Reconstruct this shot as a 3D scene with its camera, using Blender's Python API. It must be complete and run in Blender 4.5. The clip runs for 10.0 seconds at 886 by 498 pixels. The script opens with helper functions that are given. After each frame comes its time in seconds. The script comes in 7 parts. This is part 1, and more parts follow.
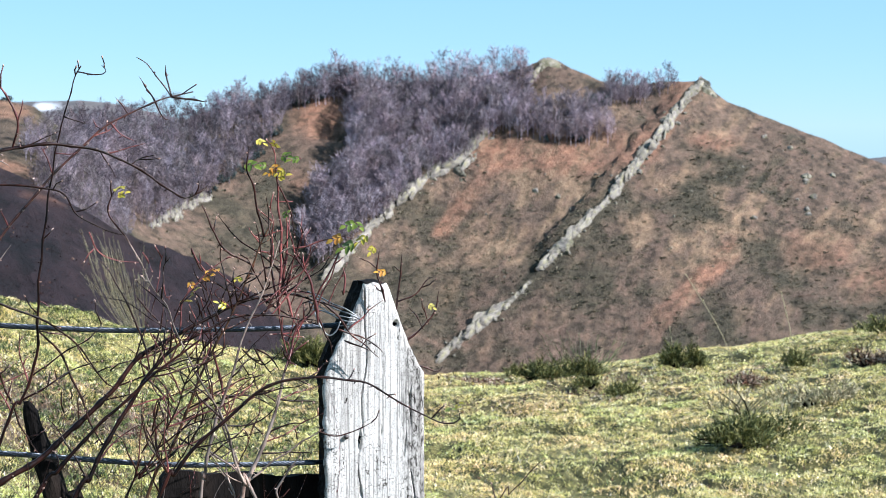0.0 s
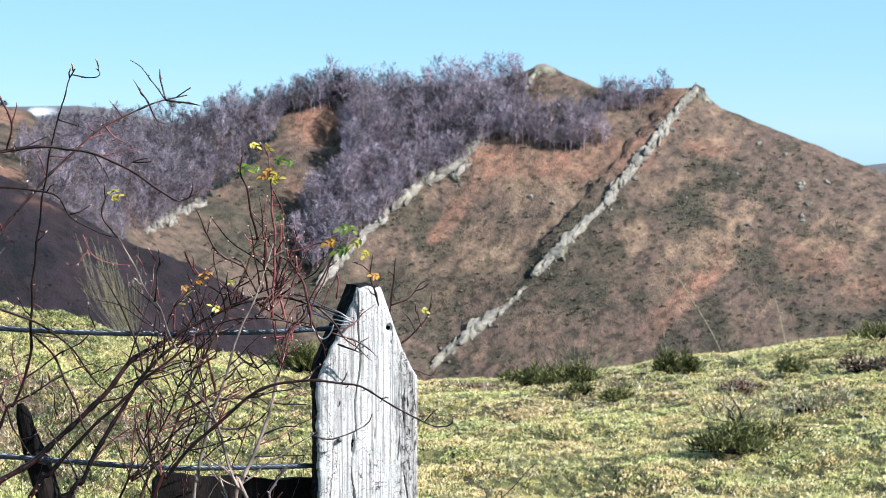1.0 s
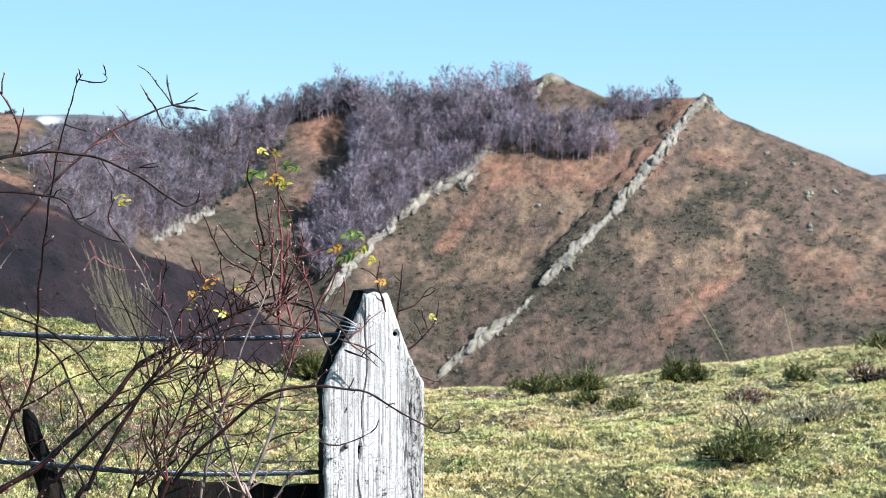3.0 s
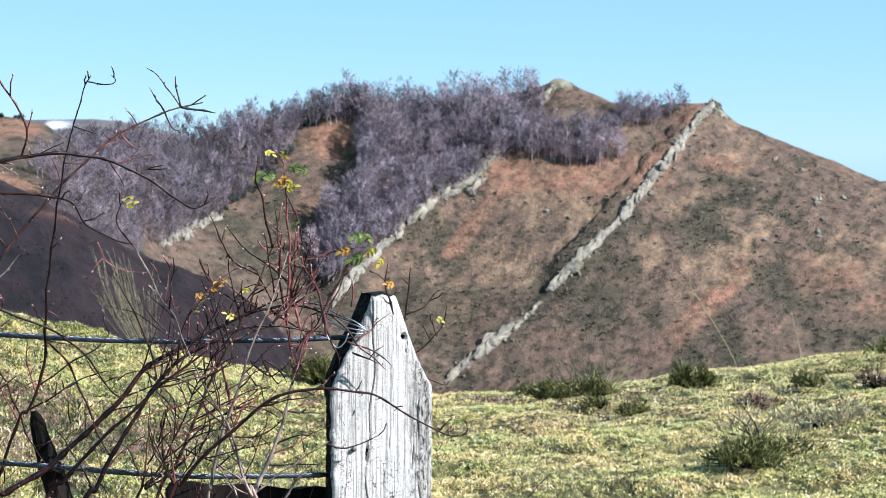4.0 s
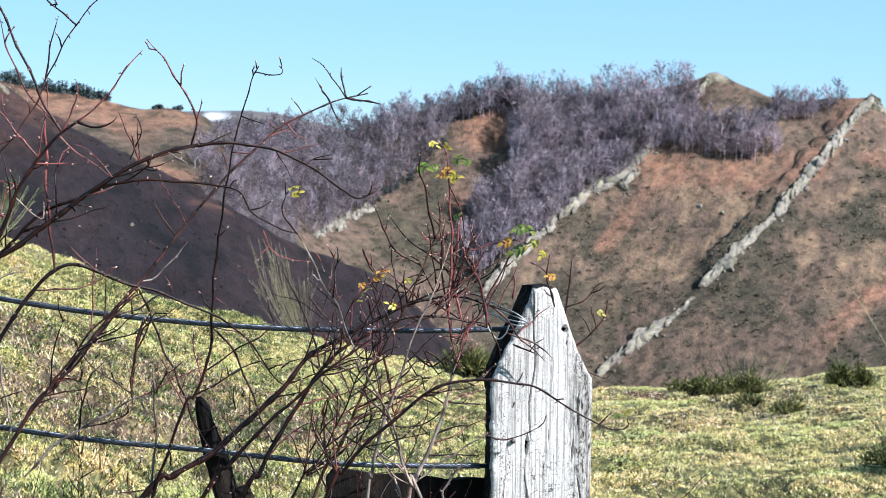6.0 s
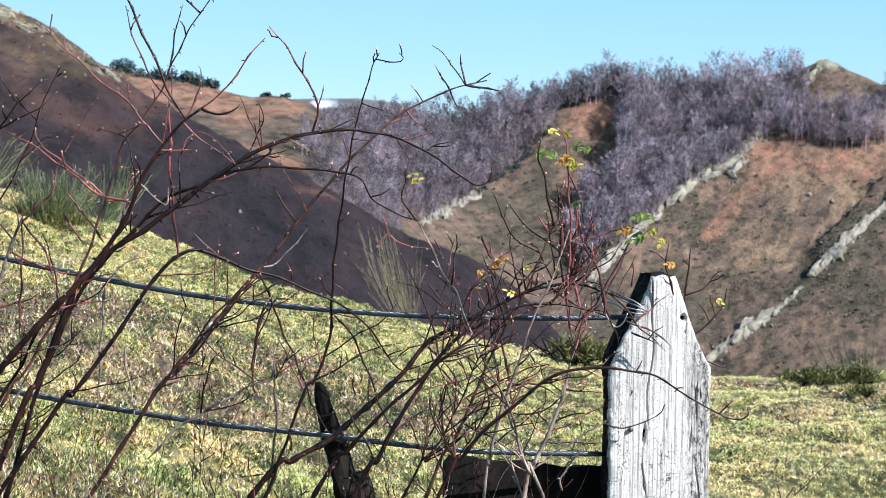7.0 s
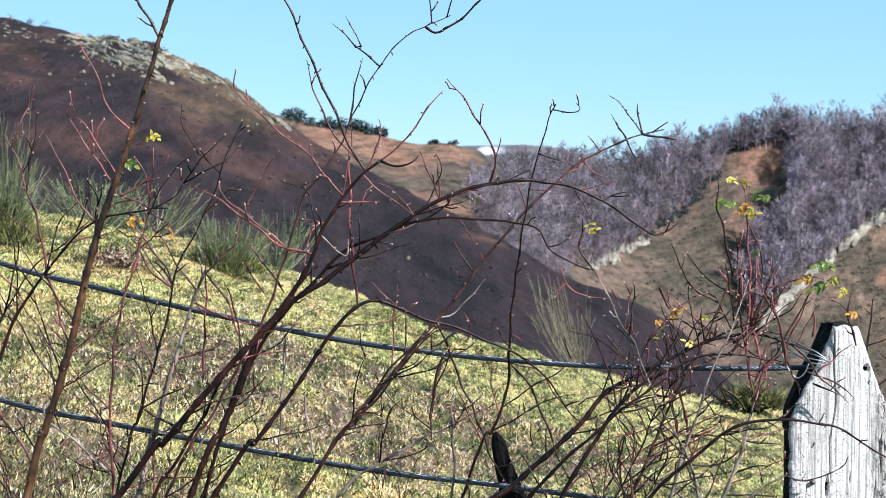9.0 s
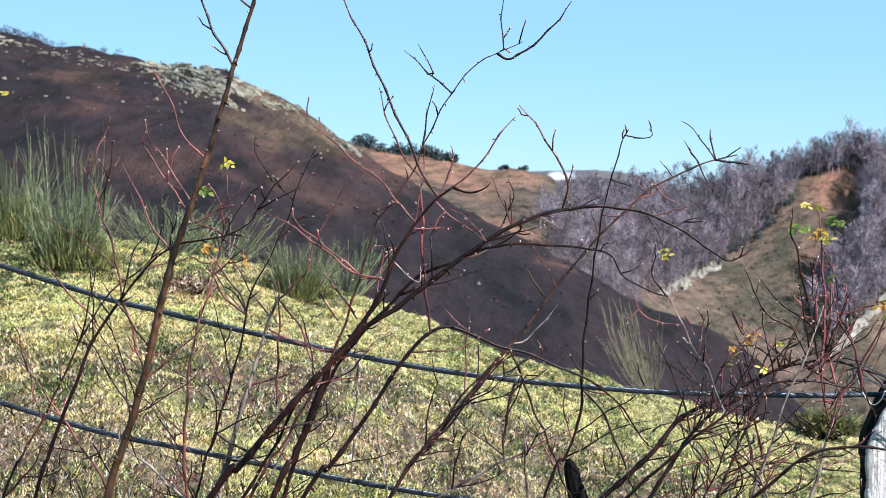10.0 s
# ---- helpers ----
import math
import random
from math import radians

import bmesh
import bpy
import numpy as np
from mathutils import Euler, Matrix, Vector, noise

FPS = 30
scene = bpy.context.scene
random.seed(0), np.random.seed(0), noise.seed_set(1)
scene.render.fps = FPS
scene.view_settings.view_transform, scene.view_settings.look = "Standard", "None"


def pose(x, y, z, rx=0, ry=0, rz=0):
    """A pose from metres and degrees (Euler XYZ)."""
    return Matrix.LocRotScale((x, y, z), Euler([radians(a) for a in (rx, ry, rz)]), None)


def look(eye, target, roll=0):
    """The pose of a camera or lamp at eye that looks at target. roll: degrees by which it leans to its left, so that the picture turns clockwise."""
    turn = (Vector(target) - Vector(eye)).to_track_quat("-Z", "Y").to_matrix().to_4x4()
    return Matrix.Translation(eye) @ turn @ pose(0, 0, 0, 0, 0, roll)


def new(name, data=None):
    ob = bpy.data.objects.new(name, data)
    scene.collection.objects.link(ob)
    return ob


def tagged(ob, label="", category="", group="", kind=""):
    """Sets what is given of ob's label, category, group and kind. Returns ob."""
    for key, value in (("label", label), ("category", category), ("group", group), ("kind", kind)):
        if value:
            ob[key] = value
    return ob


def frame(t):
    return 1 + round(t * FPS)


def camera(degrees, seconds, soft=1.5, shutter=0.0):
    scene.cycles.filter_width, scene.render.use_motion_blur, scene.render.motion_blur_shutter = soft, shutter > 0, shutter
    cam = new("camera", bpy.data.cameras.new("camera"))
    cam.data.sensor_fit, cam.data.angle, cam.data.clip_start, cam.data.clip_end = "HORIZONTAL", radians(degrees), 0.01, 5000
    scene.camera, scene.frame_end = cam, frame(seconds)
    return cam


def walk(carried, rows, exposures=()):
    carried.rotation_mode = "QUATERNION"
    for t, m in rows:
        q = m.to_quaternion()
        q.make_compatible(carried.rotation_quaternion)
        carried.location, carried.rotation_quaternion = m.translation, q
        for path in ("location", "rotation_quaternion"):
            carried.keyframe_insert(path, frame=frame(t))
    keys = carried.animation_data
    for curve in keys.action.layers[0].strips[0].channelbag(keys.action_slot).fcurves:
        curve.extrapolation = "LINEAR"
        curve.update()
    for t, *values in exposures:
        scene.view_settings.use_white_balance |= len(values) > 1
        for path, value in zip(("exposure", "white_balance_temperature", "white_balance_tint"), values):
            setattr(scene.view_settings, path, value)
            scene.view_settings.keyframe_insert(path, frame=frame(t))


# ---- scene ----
# ---------------------------------------------------------------- camera
LENS = 28.25
cam = camera(LENS, 10.0, soft=0.6)
cam.data.dof.use_dof = True
cam.data.dof.focus_distance = 2.62
cam.data.dof.aperture_fstop = 24.0
PATH = [
    (0.0, pose(0.0000, 0.0000, 1.6000, 86.000, 0.000, 0.000)),
    (0.5, pose(-0.0003, -0.0040, 1.5977, 86.232, -0.104, 0.027)),
    (1.0, pose(0.0020, -0.0040, 1.5970, 86.193, -0.147, -0.162)),
    (1.5, pose(0.0028, 0.0000, 1.5946, 86.086, -0.253, -0.162)),
    (2.0, pose(0.0039, -0.0032, 1.5935, 86.121, -0.138, -0.008)),
    (2.5, pose(0.0032, -0.0011, 1.5931, 86.324, -0.201, 0.057)),
    (4.0, pose(0.0026, 0.0031, 1.5880, 86.659, -0.320, 0.356)),
    (4.5, pose(-0.0018, 0.0055, 1.5868, 86.720, -0.169, 2.170)),
    (5.0, pose(-0.0039, 0.0052, 1.5869, 86.632, -0.418, 3.398)),
    (6.5, pose(-0.0226, 0.0044, 1.5849, 86.199, -0.731, 6.824)),
    (7.0, pose(-0.0324, 0.0028, 1.5846, 85.948, -0.735, 8.759)),
    (7.5, pose(-0.0358, -0.0001, 1.5859, 85.843, -0.603, 10.282)),
    (8.0, pose(-0.0391, -0.0016, 1.5883, 86.444, -0.468, 11.468)),
    (8.5, pose(-0.0426, -0.0024, 1.5893, 86.908, -0.279, 12.719)),
    (9.0, pose(-0.0457, -0.0015, 1.5904, 87.401, -0.262, 14.187)),
    (9.5, pose(-0.0463, -0.0035, 1.5911, 87.862, -0.193, 15.379)),
    (10.0, pose(-0.0481, -0.0033, 1.5915, 88.223, -0.084, 16.470)),
]
walk(cam, PATH, exposures=[(0.0, 1.2, 5750, 13), (10.0, 1.2, 5750, 13)])

# ---------------------------------------------------------------- light
SUN_AZ, SUN_EL = 111.0, 35.0          # degrees clockwise from +y, and above the horizon
world = bpy.data.worlds.new("winter_sky")
scene.world = world
world.use_nodes = True
wn = world.node_tree.nodes
sky = wn.new("ShaderNodeTexSky")
sky.sky_type = "NISHITA"
sky.sun_disc = False
sky.sun_elevation = radians(SUN_EL)
sky.sun_rotation = radians(SUN_AZ)
sky.altitude = 3000
sky.air_density, sky.dust_density, sky.ozone_density = 1.0, 0.0, 3.0
wn["Background"].inputs[1].default_value = 0.055
even = wn.new("ShaderNodeMix")            # thin high haze evens out the blue
even.data_type = "RGBA"
even.inputs[0].default_value = 0.55
even.inputs[7].default_value = (3.7, 7.0, 8.7, 1)
world.node_tree.links.new(sky.outputs[0], even.inputs[6])
world.node_tree.links.new(even.outputs[2], wn["Background"].inputs[0])
sun_data = bpy.data.lights.new("sun", "SUN")
sun_data.energy, sun_data.angle, sun_data.color = 5.0, radians(0.53), (1.0, 0.94, 0.84)
sun = new("sun", sun_data)
SUN_WAY = Vector((math.sin(radians(SUN_AZ)) * math.cos(radians(SUN_EL)), math.cos(radians(SUN_AZ)) * math.cos(radians(SUN_EL)), math.sin(radians(SUN_EL))))
sun.matrix_world = look(SUN_WAY * 50, (0, 0, 0))

# ---------------------------------------------------------------- materials


def ramp(nt, stops):
    node = nt.nodes.new("ShaderNodeValToRGB")
    el = node.color_ramp.elements
    while len(el) < len(stops):
        el.new(0.5)
    for e, (pos, col) in zip(el, stops):
        e.position = pos
        e.color = (*col, 1)
    return node


def grain(nt, scale, detail=4, rough=0.6, stretch=(1, 1, 1), space="Object", drawn=None):
    tc = nt.nodes.new("ShaderNodeTexCoord")
    mp = nt.nodes.new("ShaderNodeMapping")
    mp.inputs["Scale"].default_value = stretch
    if drawn:                                  # drawn out along a bearing, like growth down a slope
        mp.vector_type = "TEXTURE"
        mp.inputs["Rotation"].default_value = (0, 0, radians(-drawn[0]))
        mp.inputs["Scale"].default_value = (1, drawn[1], drawn[1] * 0.6)
    nz = nt.nodes.new("ShaderNodeTexNoise")
    nz.inputs["Scale"].default_value = scale
    nz.inputs["Detail"].default_value = detail
    nz.inputs["Roughness"].default_value = rough
    nt.links.new(tc.outputs[space], mp.inputs[0])
    nt.links.new(mp.outputs[0], nz.inputs["Vector"])
    return nz.outputs["Fac"]


def blend(nt, mode, fac, a, b):
    """Colour mix of two sockets; fac is a number or a socket."""
    m = nt.nodes.new("ShaderNodeMix")
    m.data_type, m.blend_type = "RGBA", mode
    if isinstance(fac, (int, float)):
        m.inputs[0].default_value = fac
    else:
        nt.links.new(fac, m.inputs[0])
    for sock, v in ((m.inputs[6], a), (m.inputs[7], b)):
        if isinstance(v, tuple):
            sock.default_value = (*v, 1)
        else:
            nt.links.new(v, sock)
    return m.outputs[2]


def begin(name, rough=0.9, spec=0.3):
    m = bpy.data.materials.new(name)
    m.use_nodes = True
    b = m.node_tree.nodes["Principled BSDF"]
    b.inputs["Roughness"].default_value = rough
    b.inputs["Specular IOR Level"].default_value = spec
    return m, m.node_tree, b


def relief(nt, b, fac, strength, distance):
    bp = nt.nodes.new("ShaderNodeBump")
    bp.inputs["Strength"].default_value = strength
    bp.inputs["Distance"].default_value = distance
    nt.links.new(fac, bp.inputs["Height"])
    nt.links.new(bp.outputs[0], b.inputs["Normal"])


def mottled(name, stops, scale, fine, rough=0.9, spec=0.3, bump=0.4, dist=0.01, stretch=(1, 1, 1), vary=0.0, island=False, fine_dark=0.5):
    """A surface with broad stains and fine grain; vary shifts it from piece to piece."""
    m, nt, b = begin(name, rough, spec)
    big = grain(nt, scale, 4, 0.6, stretch)
    small = grain(nt, fine, 5, 0.7, stretch)
    cr = ramp(nt, stops)
    nt.links.new(big, cr.inputs[0])
    sr = ramp(nt, [(0.3, (fine_dark, fine_dark, fine_dark)), (0.65, (1.15, 1.15, 1.15))])
    nt.links.new(small, sr.inputs[0])
    col = blend(nt, "MULTIPLY", 1.0, cr.outputs[0], sr.outputs[0])
    if vary:
        if island:
            src = nt.nodes.new("ShaderNodeNewGeometry").outputs["Random Per Island"]
        else:
            src = nt.nodes.new("ShaderNodeObjectInfo").outputs["Random"]
        vr = ramp(nt, [(0.0, (1 - vary,) * 3), (1.0, (1 + vary,) * 3)])
        nt.links.new(src, vr.inputs[0])
        col = blend(nt, "MULTIPLY", 1.0, col, vr.outputs[0])
    nt.links.new(col, b.inputs["Base Color"])
    if bump:
        relief(nt, b, small, bump, dist)
    return m


def per_island(name, stops, rough=0.7, spec=0.3, translucent=0.0, patch_size=0.9, lo=0.8, hi=1.15, hue=None, tint=False):
    """A colour for each blade, twig or leaf out of a range."""
    m, nt, b = begin(name, rough, spec)
    src = nt.nodes.new("ShaderNodeNewGeometry").outputs["Random Per Island"]
    cr = ramp(nt, stops)
    nt.links.new(src, cr.inputs[0])
    stain = grain(nt, patch_size, 3)
    pr = ramp(nt, [(0.3, (lo,) * 3), (0.7, (hi,) * 3)])
    nt.links.new(stain, pr.inputs[0])
    col = blend(nt, "MULTIPLY", 1.0, cr.outputs[0], pr.outputs[0])
    if hue:
        shift = ramp(nt, [(0.36, hue[0]), (0.64, hue[1])])
        nt.links.new(grain(nt, patch_size * 2.3, 4), shift.inputs[0])
        col = blend(nt, "MULTIPLY", 1.0, col, shift.outputs[0])
    if tint:                                   # a tone for each tree, with the painted shade of whole flanks
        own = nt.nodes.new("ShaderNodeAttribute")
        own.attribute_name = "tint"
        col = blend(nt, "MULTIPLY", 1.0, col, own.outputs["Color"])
    nt.links.new(col, b.inputs["Base Color"])
    if translucent:
        b.inputs["Subsurface Weight"].default_value = 0.0
        tr = nt.nodes.new("ShaderNodeBsdfTranslucent")
        nt.links.new(col, tr.inputs[0])
        mx = nt.nodes.new("ShaderNodeMixShader")
        mx.inputs[0].default_value = translucent
        nt.links.new(b.outputs[0], mx.inputs[1])
        nt.links.new(tr.outputs[0], mx.inputs[2])
        nt.links.new(mx.outputs[0], nt.nodes["Material Output"].inputs[0])
    return m


def cover_material(name, base_stops, extra, scale, fine, bump=0.5, dist=0.05, fine_dark=0.55, spots=0.0, drawn=None, patchy=1.0):
    """Ground with plant cover: mottled base, and further covers laid over it by the channels of the mesh's cover attribute."""
    m, nt, b = begin(name, 0.95, 0.15)
    big = grain(nt, scale, 5, 0.65, drawn=drawn)
    small = grain(nt, fine, 6, 0.75, drawn=drawn)
    cr = ramp(nt, base_stops)
    nt.links.new(big, cr.inputs[0])
    col = cr.outputs[0]
    at = nt.nodes.new("ShaderNodeAttribute")
    at.attribute_name = "cover"
    sp = nt.nodes.new("ShaderNodeSeparateColor")
    nt.links.new(at.outputs["Color"], sp.inputs[0])
    for ch, stops in extra:
        er = ramp(nt, stops)
        nt.links.new(big, er.inputs[0])
        col = blend(nt, "MIX", sp.outputs[ch], col, er.outputs[0])
    sr = ramp(nt, [(0.3, (fine_dark,) * 3), (0.68, (1.25, 1.25, 1.25))])
    nt.links.new(small, sr.inputs[0])
    col = blend(nt, "MULTIPLY", 1.0, col, sr.outputs[0])
    if spots:
        tufts = grain(nt, spots, 3, 0.55, drawn=drawn)
        tr = ramp(nt, [(0.37, (1 + 0.45 * patchy, 1 + 0.38 * patchy, 1 + 0.3 * patchy)), (0.46, (1, 1, 1)), (0.54, (0.95, 0.95, 0.93)), (0.60, (1 - 0.58 * patchy, 1 - 0.54 * patchy, 1 - 0.55 * patchy))])
        nt.links.new(tufts, tr.inputs[0])
        col = blend(nt, "MULTIPLY", 1.0, col, tr.outputs[0])
    nt.links.new(col, b.inputs["Base Color"])
    relief(nt, b, small, bump, dist)
    return m


# near-black fine grain paints small shade between blades; spots vary it by tuft
M_FIELD = cover_material("pasture_soil", [(0.3, (0.034, 0.032, 0.013)), (0.5, (0.135, 0.124, 0.048)), (0.7, (0.36, 0.31, 0.150))],
                         [("Red", [(0.3, (0.030, 0.021, 0.014)), (0.7, (0.23, 0.165, 0.11))])], 2.2, 70, 0.6, 0.008, 0.08, spots=24, drawn=(-8, 3.5))
M_HILL = cover_material("hill_heath", [(0.30, (0.084, 0.059, 0.047)), (0.42, (0.120, 0.083, 0.064)), (0.55, (0.108, 0.078, 0.059)), (0.68, (0.186, 0.125, 0.094))],
                        [("Red", [(0.3, (0.185, 0.098, 0.067)), (0.7, (0.30, 0.162, 0.108))]),
                         ("Green", [(0.3, (0.152, 0.104, 0.071)), (0.55, (0.228, 0.155, 0.102)), (0.7, (0.330, 0.228, 0.152))]),
                         ("Blue", [(0.3, (0.043, 0.039, 0.028)), (0.55, (0.071, 0.060, 0.043)), (0.7, (0.115, 0.087, 0.062))])], 0.18, 0.70, 0.8, 1.2, 0.55, spots=0.36, drawn=(29, 1.7), patchy=0.85)
M_BURNT = cover_material("burnt_heath", [(0.34, (0.0134, 0.0086, 0.0106)), (0.5, (0.0204, 0.0130, 0.0153)), (0.62, (0.0338, 0.0191, 0.0197)), (0.75, (0.0704, 0.0370, 0.0329))],
                         [("Red", [(0.3, (0.0792, 0.0395, 0.0296)), (0.7, (0.1672, 0.0869, 0.0583))]),
                          ("Green", [(0.3, (0.0660, 0.0435, 0.0261)), (0.7, (0.1408, 0.0932, 0.0592))])], 0.10, 0.5, 0.9, 1.2, 0.4, spots=0.20, drawn=(-14, 4.0))
M_FAR = cover_material("far_ridge", [(0.4, (0.0825, 0.075, 0.0788)), (0.6, (0.128, 0.112, 0.105))], [("Red", [(0.3, (0.54, 0.562, 0.6)), (0.7, (0.615, 0.63, 0.652))])], 0.006, 0.03, 0.2, 2.0, 0.85)
M_ROCK = mottled("lichen_limestone", [(0.3, (0.085, 0.078, 0.070)), (0.44, (0.215, 0.195, 0.172)), (0.56, (0.195, 0.182, 0.112)), (0.70, (0.370, 0.335, 0.292))], 0.55, 2.4, 0.95, 0.2, 0.8, 0.35, vary=0.30, fine_dark=0.55)
M_STEEL = mottled("galvanised_steel", [(0.3, (0.044, 0.0528, 0.0682)), (0.7, (0.088, 0.099, 0.119))], 30, 400, 0.36, 0.5, 0.2, 0.0004)
M_STEEL.node_tree.nodes["Principled BSDF"].inputs["Metallic"].default_value = 0.85
M_WIRE = mottled("bright_fence_wire", [(0.3, (0.16, 0.17, 0.19)), (0.7, (0.34, 0.35, 0.37))], 60, 500, 0.42, 0.5, 0.2, 0.0004)
M_WIRE.node_tree.nodes["Principled BSDF"].inputs["Metallic"].default_value = 0.8
M_RUST = mottled("tarnished_wire", [(0.3, (0.09, 0.085, 0.085)), (0.7, (0.17, 0.15, 0.14))], 30, 300, 0.55, 0.5, 0.2, 0.0004)
M_RUST.node_tree.nodes["Principled BSDF"].inputs["Metallic"].default_value = 0.7
# dark wood; its near-black also carries shade on post side and cracks
M_SHADED_DARKWOOD = mottled("weathered_shaded_wood", [(0.3, (0.0043, 0.0036, 0.0036)), (0.50, (0.0085, 0.0070, 0.0066)), (0.62, (0.016, 0.012, 0.010)), (0.75, (0.045, 0.036, 0.030))], 14, 90, 0.9, 0.10, 0.9, 0.004, stretch=(1, 1, 0.3))


def post_material():
    m, nt, b = begin("silvered_oak", 0.85, 0.25)
    lines = grain(nt, 420, 1, 0.4, (1, 1, 0.02))
    fibre = grain(nt, 620, 3, 0.6, (0.7, 0.7, 0.8))
    broad = grain(nt, 26, 4, 0.6, (1, 1, 0.18))
    check = grain(nt, 120, 4, 0.7, (1, 1, 0.30))
    hair = grain(nt, 60, 2, 0.5, (1, 1, 1.1))
    where = grain(nt, 21, 2, 0.5, (1, 1, 0.35))
    cr = ramp(nt, [(0.36, (0.30, 0.288, 0.275)), (0.45, (0.47, 0.455, 0.435)), (0.55, (0.575, 0.555, 0.53))])
    nt.links.new(lines, cr.inputs[0])
    fr = ramp(nt, [(0.36, (0.52, 0.51, 0.50)), (0.50, (1, 1, 1))])
    nt.links.new(fibre, fr.inputs[0])
    br = ramp(nt, [(0.32, (0.74, 0.73, 0.72)), (0.48, (1, 1, 1))])
    nt.links.new(broad, br.inputs[0])
    ck = ramp(nt, [(0.312, (0.05, 0.045, 0.04)), (0.342, (1, 1, 1))])
    nt.links.new(check, ck.inputs[0])
    hr = ramp(nt, [(0.486, (1, 1, 1)), (0.495, (0.14, 0.13, 0.12)), (0.505, (0.14, 0.13, 0.12)), (0.514, (1, 1, 1))])
    nt.links.new(hair, hr.inputs[0])
    wr = ramp(nt, [(0.45, (0, 0, 0)), (0.53, (1, 1, 1))])
    nt.links.new(where, wr.inputs[0])
    # a greyer, more furrowed strip of heartwood up one side
    tc = nt.nodes.new("ShaderNodeTexCoord")
    across = nt.nodes.new("ShaderNodeVectorMath")
    across.operation = "DOT_PRODUCT"
    across.inputs[1].default_value = (math.cos(radians(18)), math.sin(radians(18)), 0)
    nt.links.new(tc.outputs["Object"], across.inputs[0])
    strip = nt.nodes.new("ShaderNodeMapRange")
    strip.interpolation_type = "SMOOTHSTEP"
    strip.inputs[1].default_value, strip.inputs[2].default_value = 0.735 + 0.028, 0.735 + 0.062
    nt.links.new(across.outputs["Value"], strip.inputs[0])
    pits = ramp(nt, [(0.40, (0.10, 0.095, 0.09)), (0.47, (0.62, 0.61, 0.60)), (0.60, (0.86, 0.85, 0.84))])
    nt.links.new(grain(nt, 170, 4, 0.75, (1, 1, 0.33)), pits.inputs[0])
    col = blend(nt, "MULTIPLY", 1.0, cr.outputs[0], br.outputs[0])
    col = blend(nt, "MULTIPLY", 1.0, col, fr.outputs[0])
    col = blend(nt, "MULTIPLY", strip.outputs[0], col, pits.outputs[0])
    col = blend(nt, "MULTIPLY", 1.0, col, ck.outputs[0])
    col = blend(nt, "MULTIPLY", wr.outputs[0], col, hr.outputs[0])
    nt.links.new(col, b.inputs["Base Color"])
    relief(nt, b, lines, 0.35, 0.0008)
    return m


M_POST = post_material()

# ---------------------------------------------------------------- mesh helpers


def mesh_object(name, verts, faces, material, smooth=False):
    me = bpy.data.meshes.new(name)
    me.from_pydata([tuple(v) for v in verts], [], [tuple(int(i) for i in f) for f in faces])
    me.materials.append(material)
    if smooth:
        me.polygons.foreach_set("use_smooth", [True] * len(me.polygons))
    me.update()
    return new(name, me)


def from_bmesh(name, bm, material, smooth=False):
    me = bpy.data.meshes.new(name)
    bm.normal_update()
    bm.to_mesh(me)
    bm.free()
    me.materials.append(material)
    if smooth:
        me.polygons.foreach_set("use_smooth", [True] * len(me.polygons))
    return new(name, me)


def under(child, parent, label=""):
    child.parent = parent
    if label:
        child["label"] = label
    return child


def triangles(name, verts, material, per=3):
    """A mesh of loose triangles (per=3) or quads (per=4) out of an (n, per, 3) array."""
    v = np.asarray(verts, dtype=np.float32).reshape(-1, 3)
    n = len(v) // per
    me = bpy.data.meshes.new(name)
    me.vertices.add(len(v))
    me.vertices.foreach_set("co", v.ravel())
    me.loops.add(len(v))
    me.loops.foreach_set("vertex_index", np.arange(len(v), dtype=np.int32))
    me.polygons.add(n)
    me.polygons.foreach_set("loop_start", np.arange(0, len(v), per, dtype=np.int32))
    me.materials.append(material)
    me.update()
    me.validate()
    return new(name, me)


def spline(pts, step=0.012):
    """A smooth line through points (Catmull-Rom), of even steps."""
    p = np.asarray(pts, float)
    if len(p) == 2:
        n = max(2, int(np.linalg.norm(p[1] - p[0]) / step) + 1)
        return p[0] + (p[1] - p[0]) * np.linspace(0, 1, n)[:, None]
    q = np.vstack([2 * p[0] - p[1], p, 2 * p[-1] - p[-2]])
    out = []
    for i in range(1, len(q) - 2):
        n = max(2, int(np.linalg.norm(q[i + 1] - q[i]) / step) + 1)
        t = np.linspace(0, 1, n, endpoint=False)[:, None]
        a, b, c, d = q[i - 1], q[i], q[i + 1], q[i + 2]
        out.append(0.5 * ((2 * b) + (c - a) * t + (2 * a - 5 * b + 4 * c - d) * t ** 2 + (3 * b - a - 3 * c + d) * t ** 3))
    out.append(p[-1:])
    return np.vstack(out)


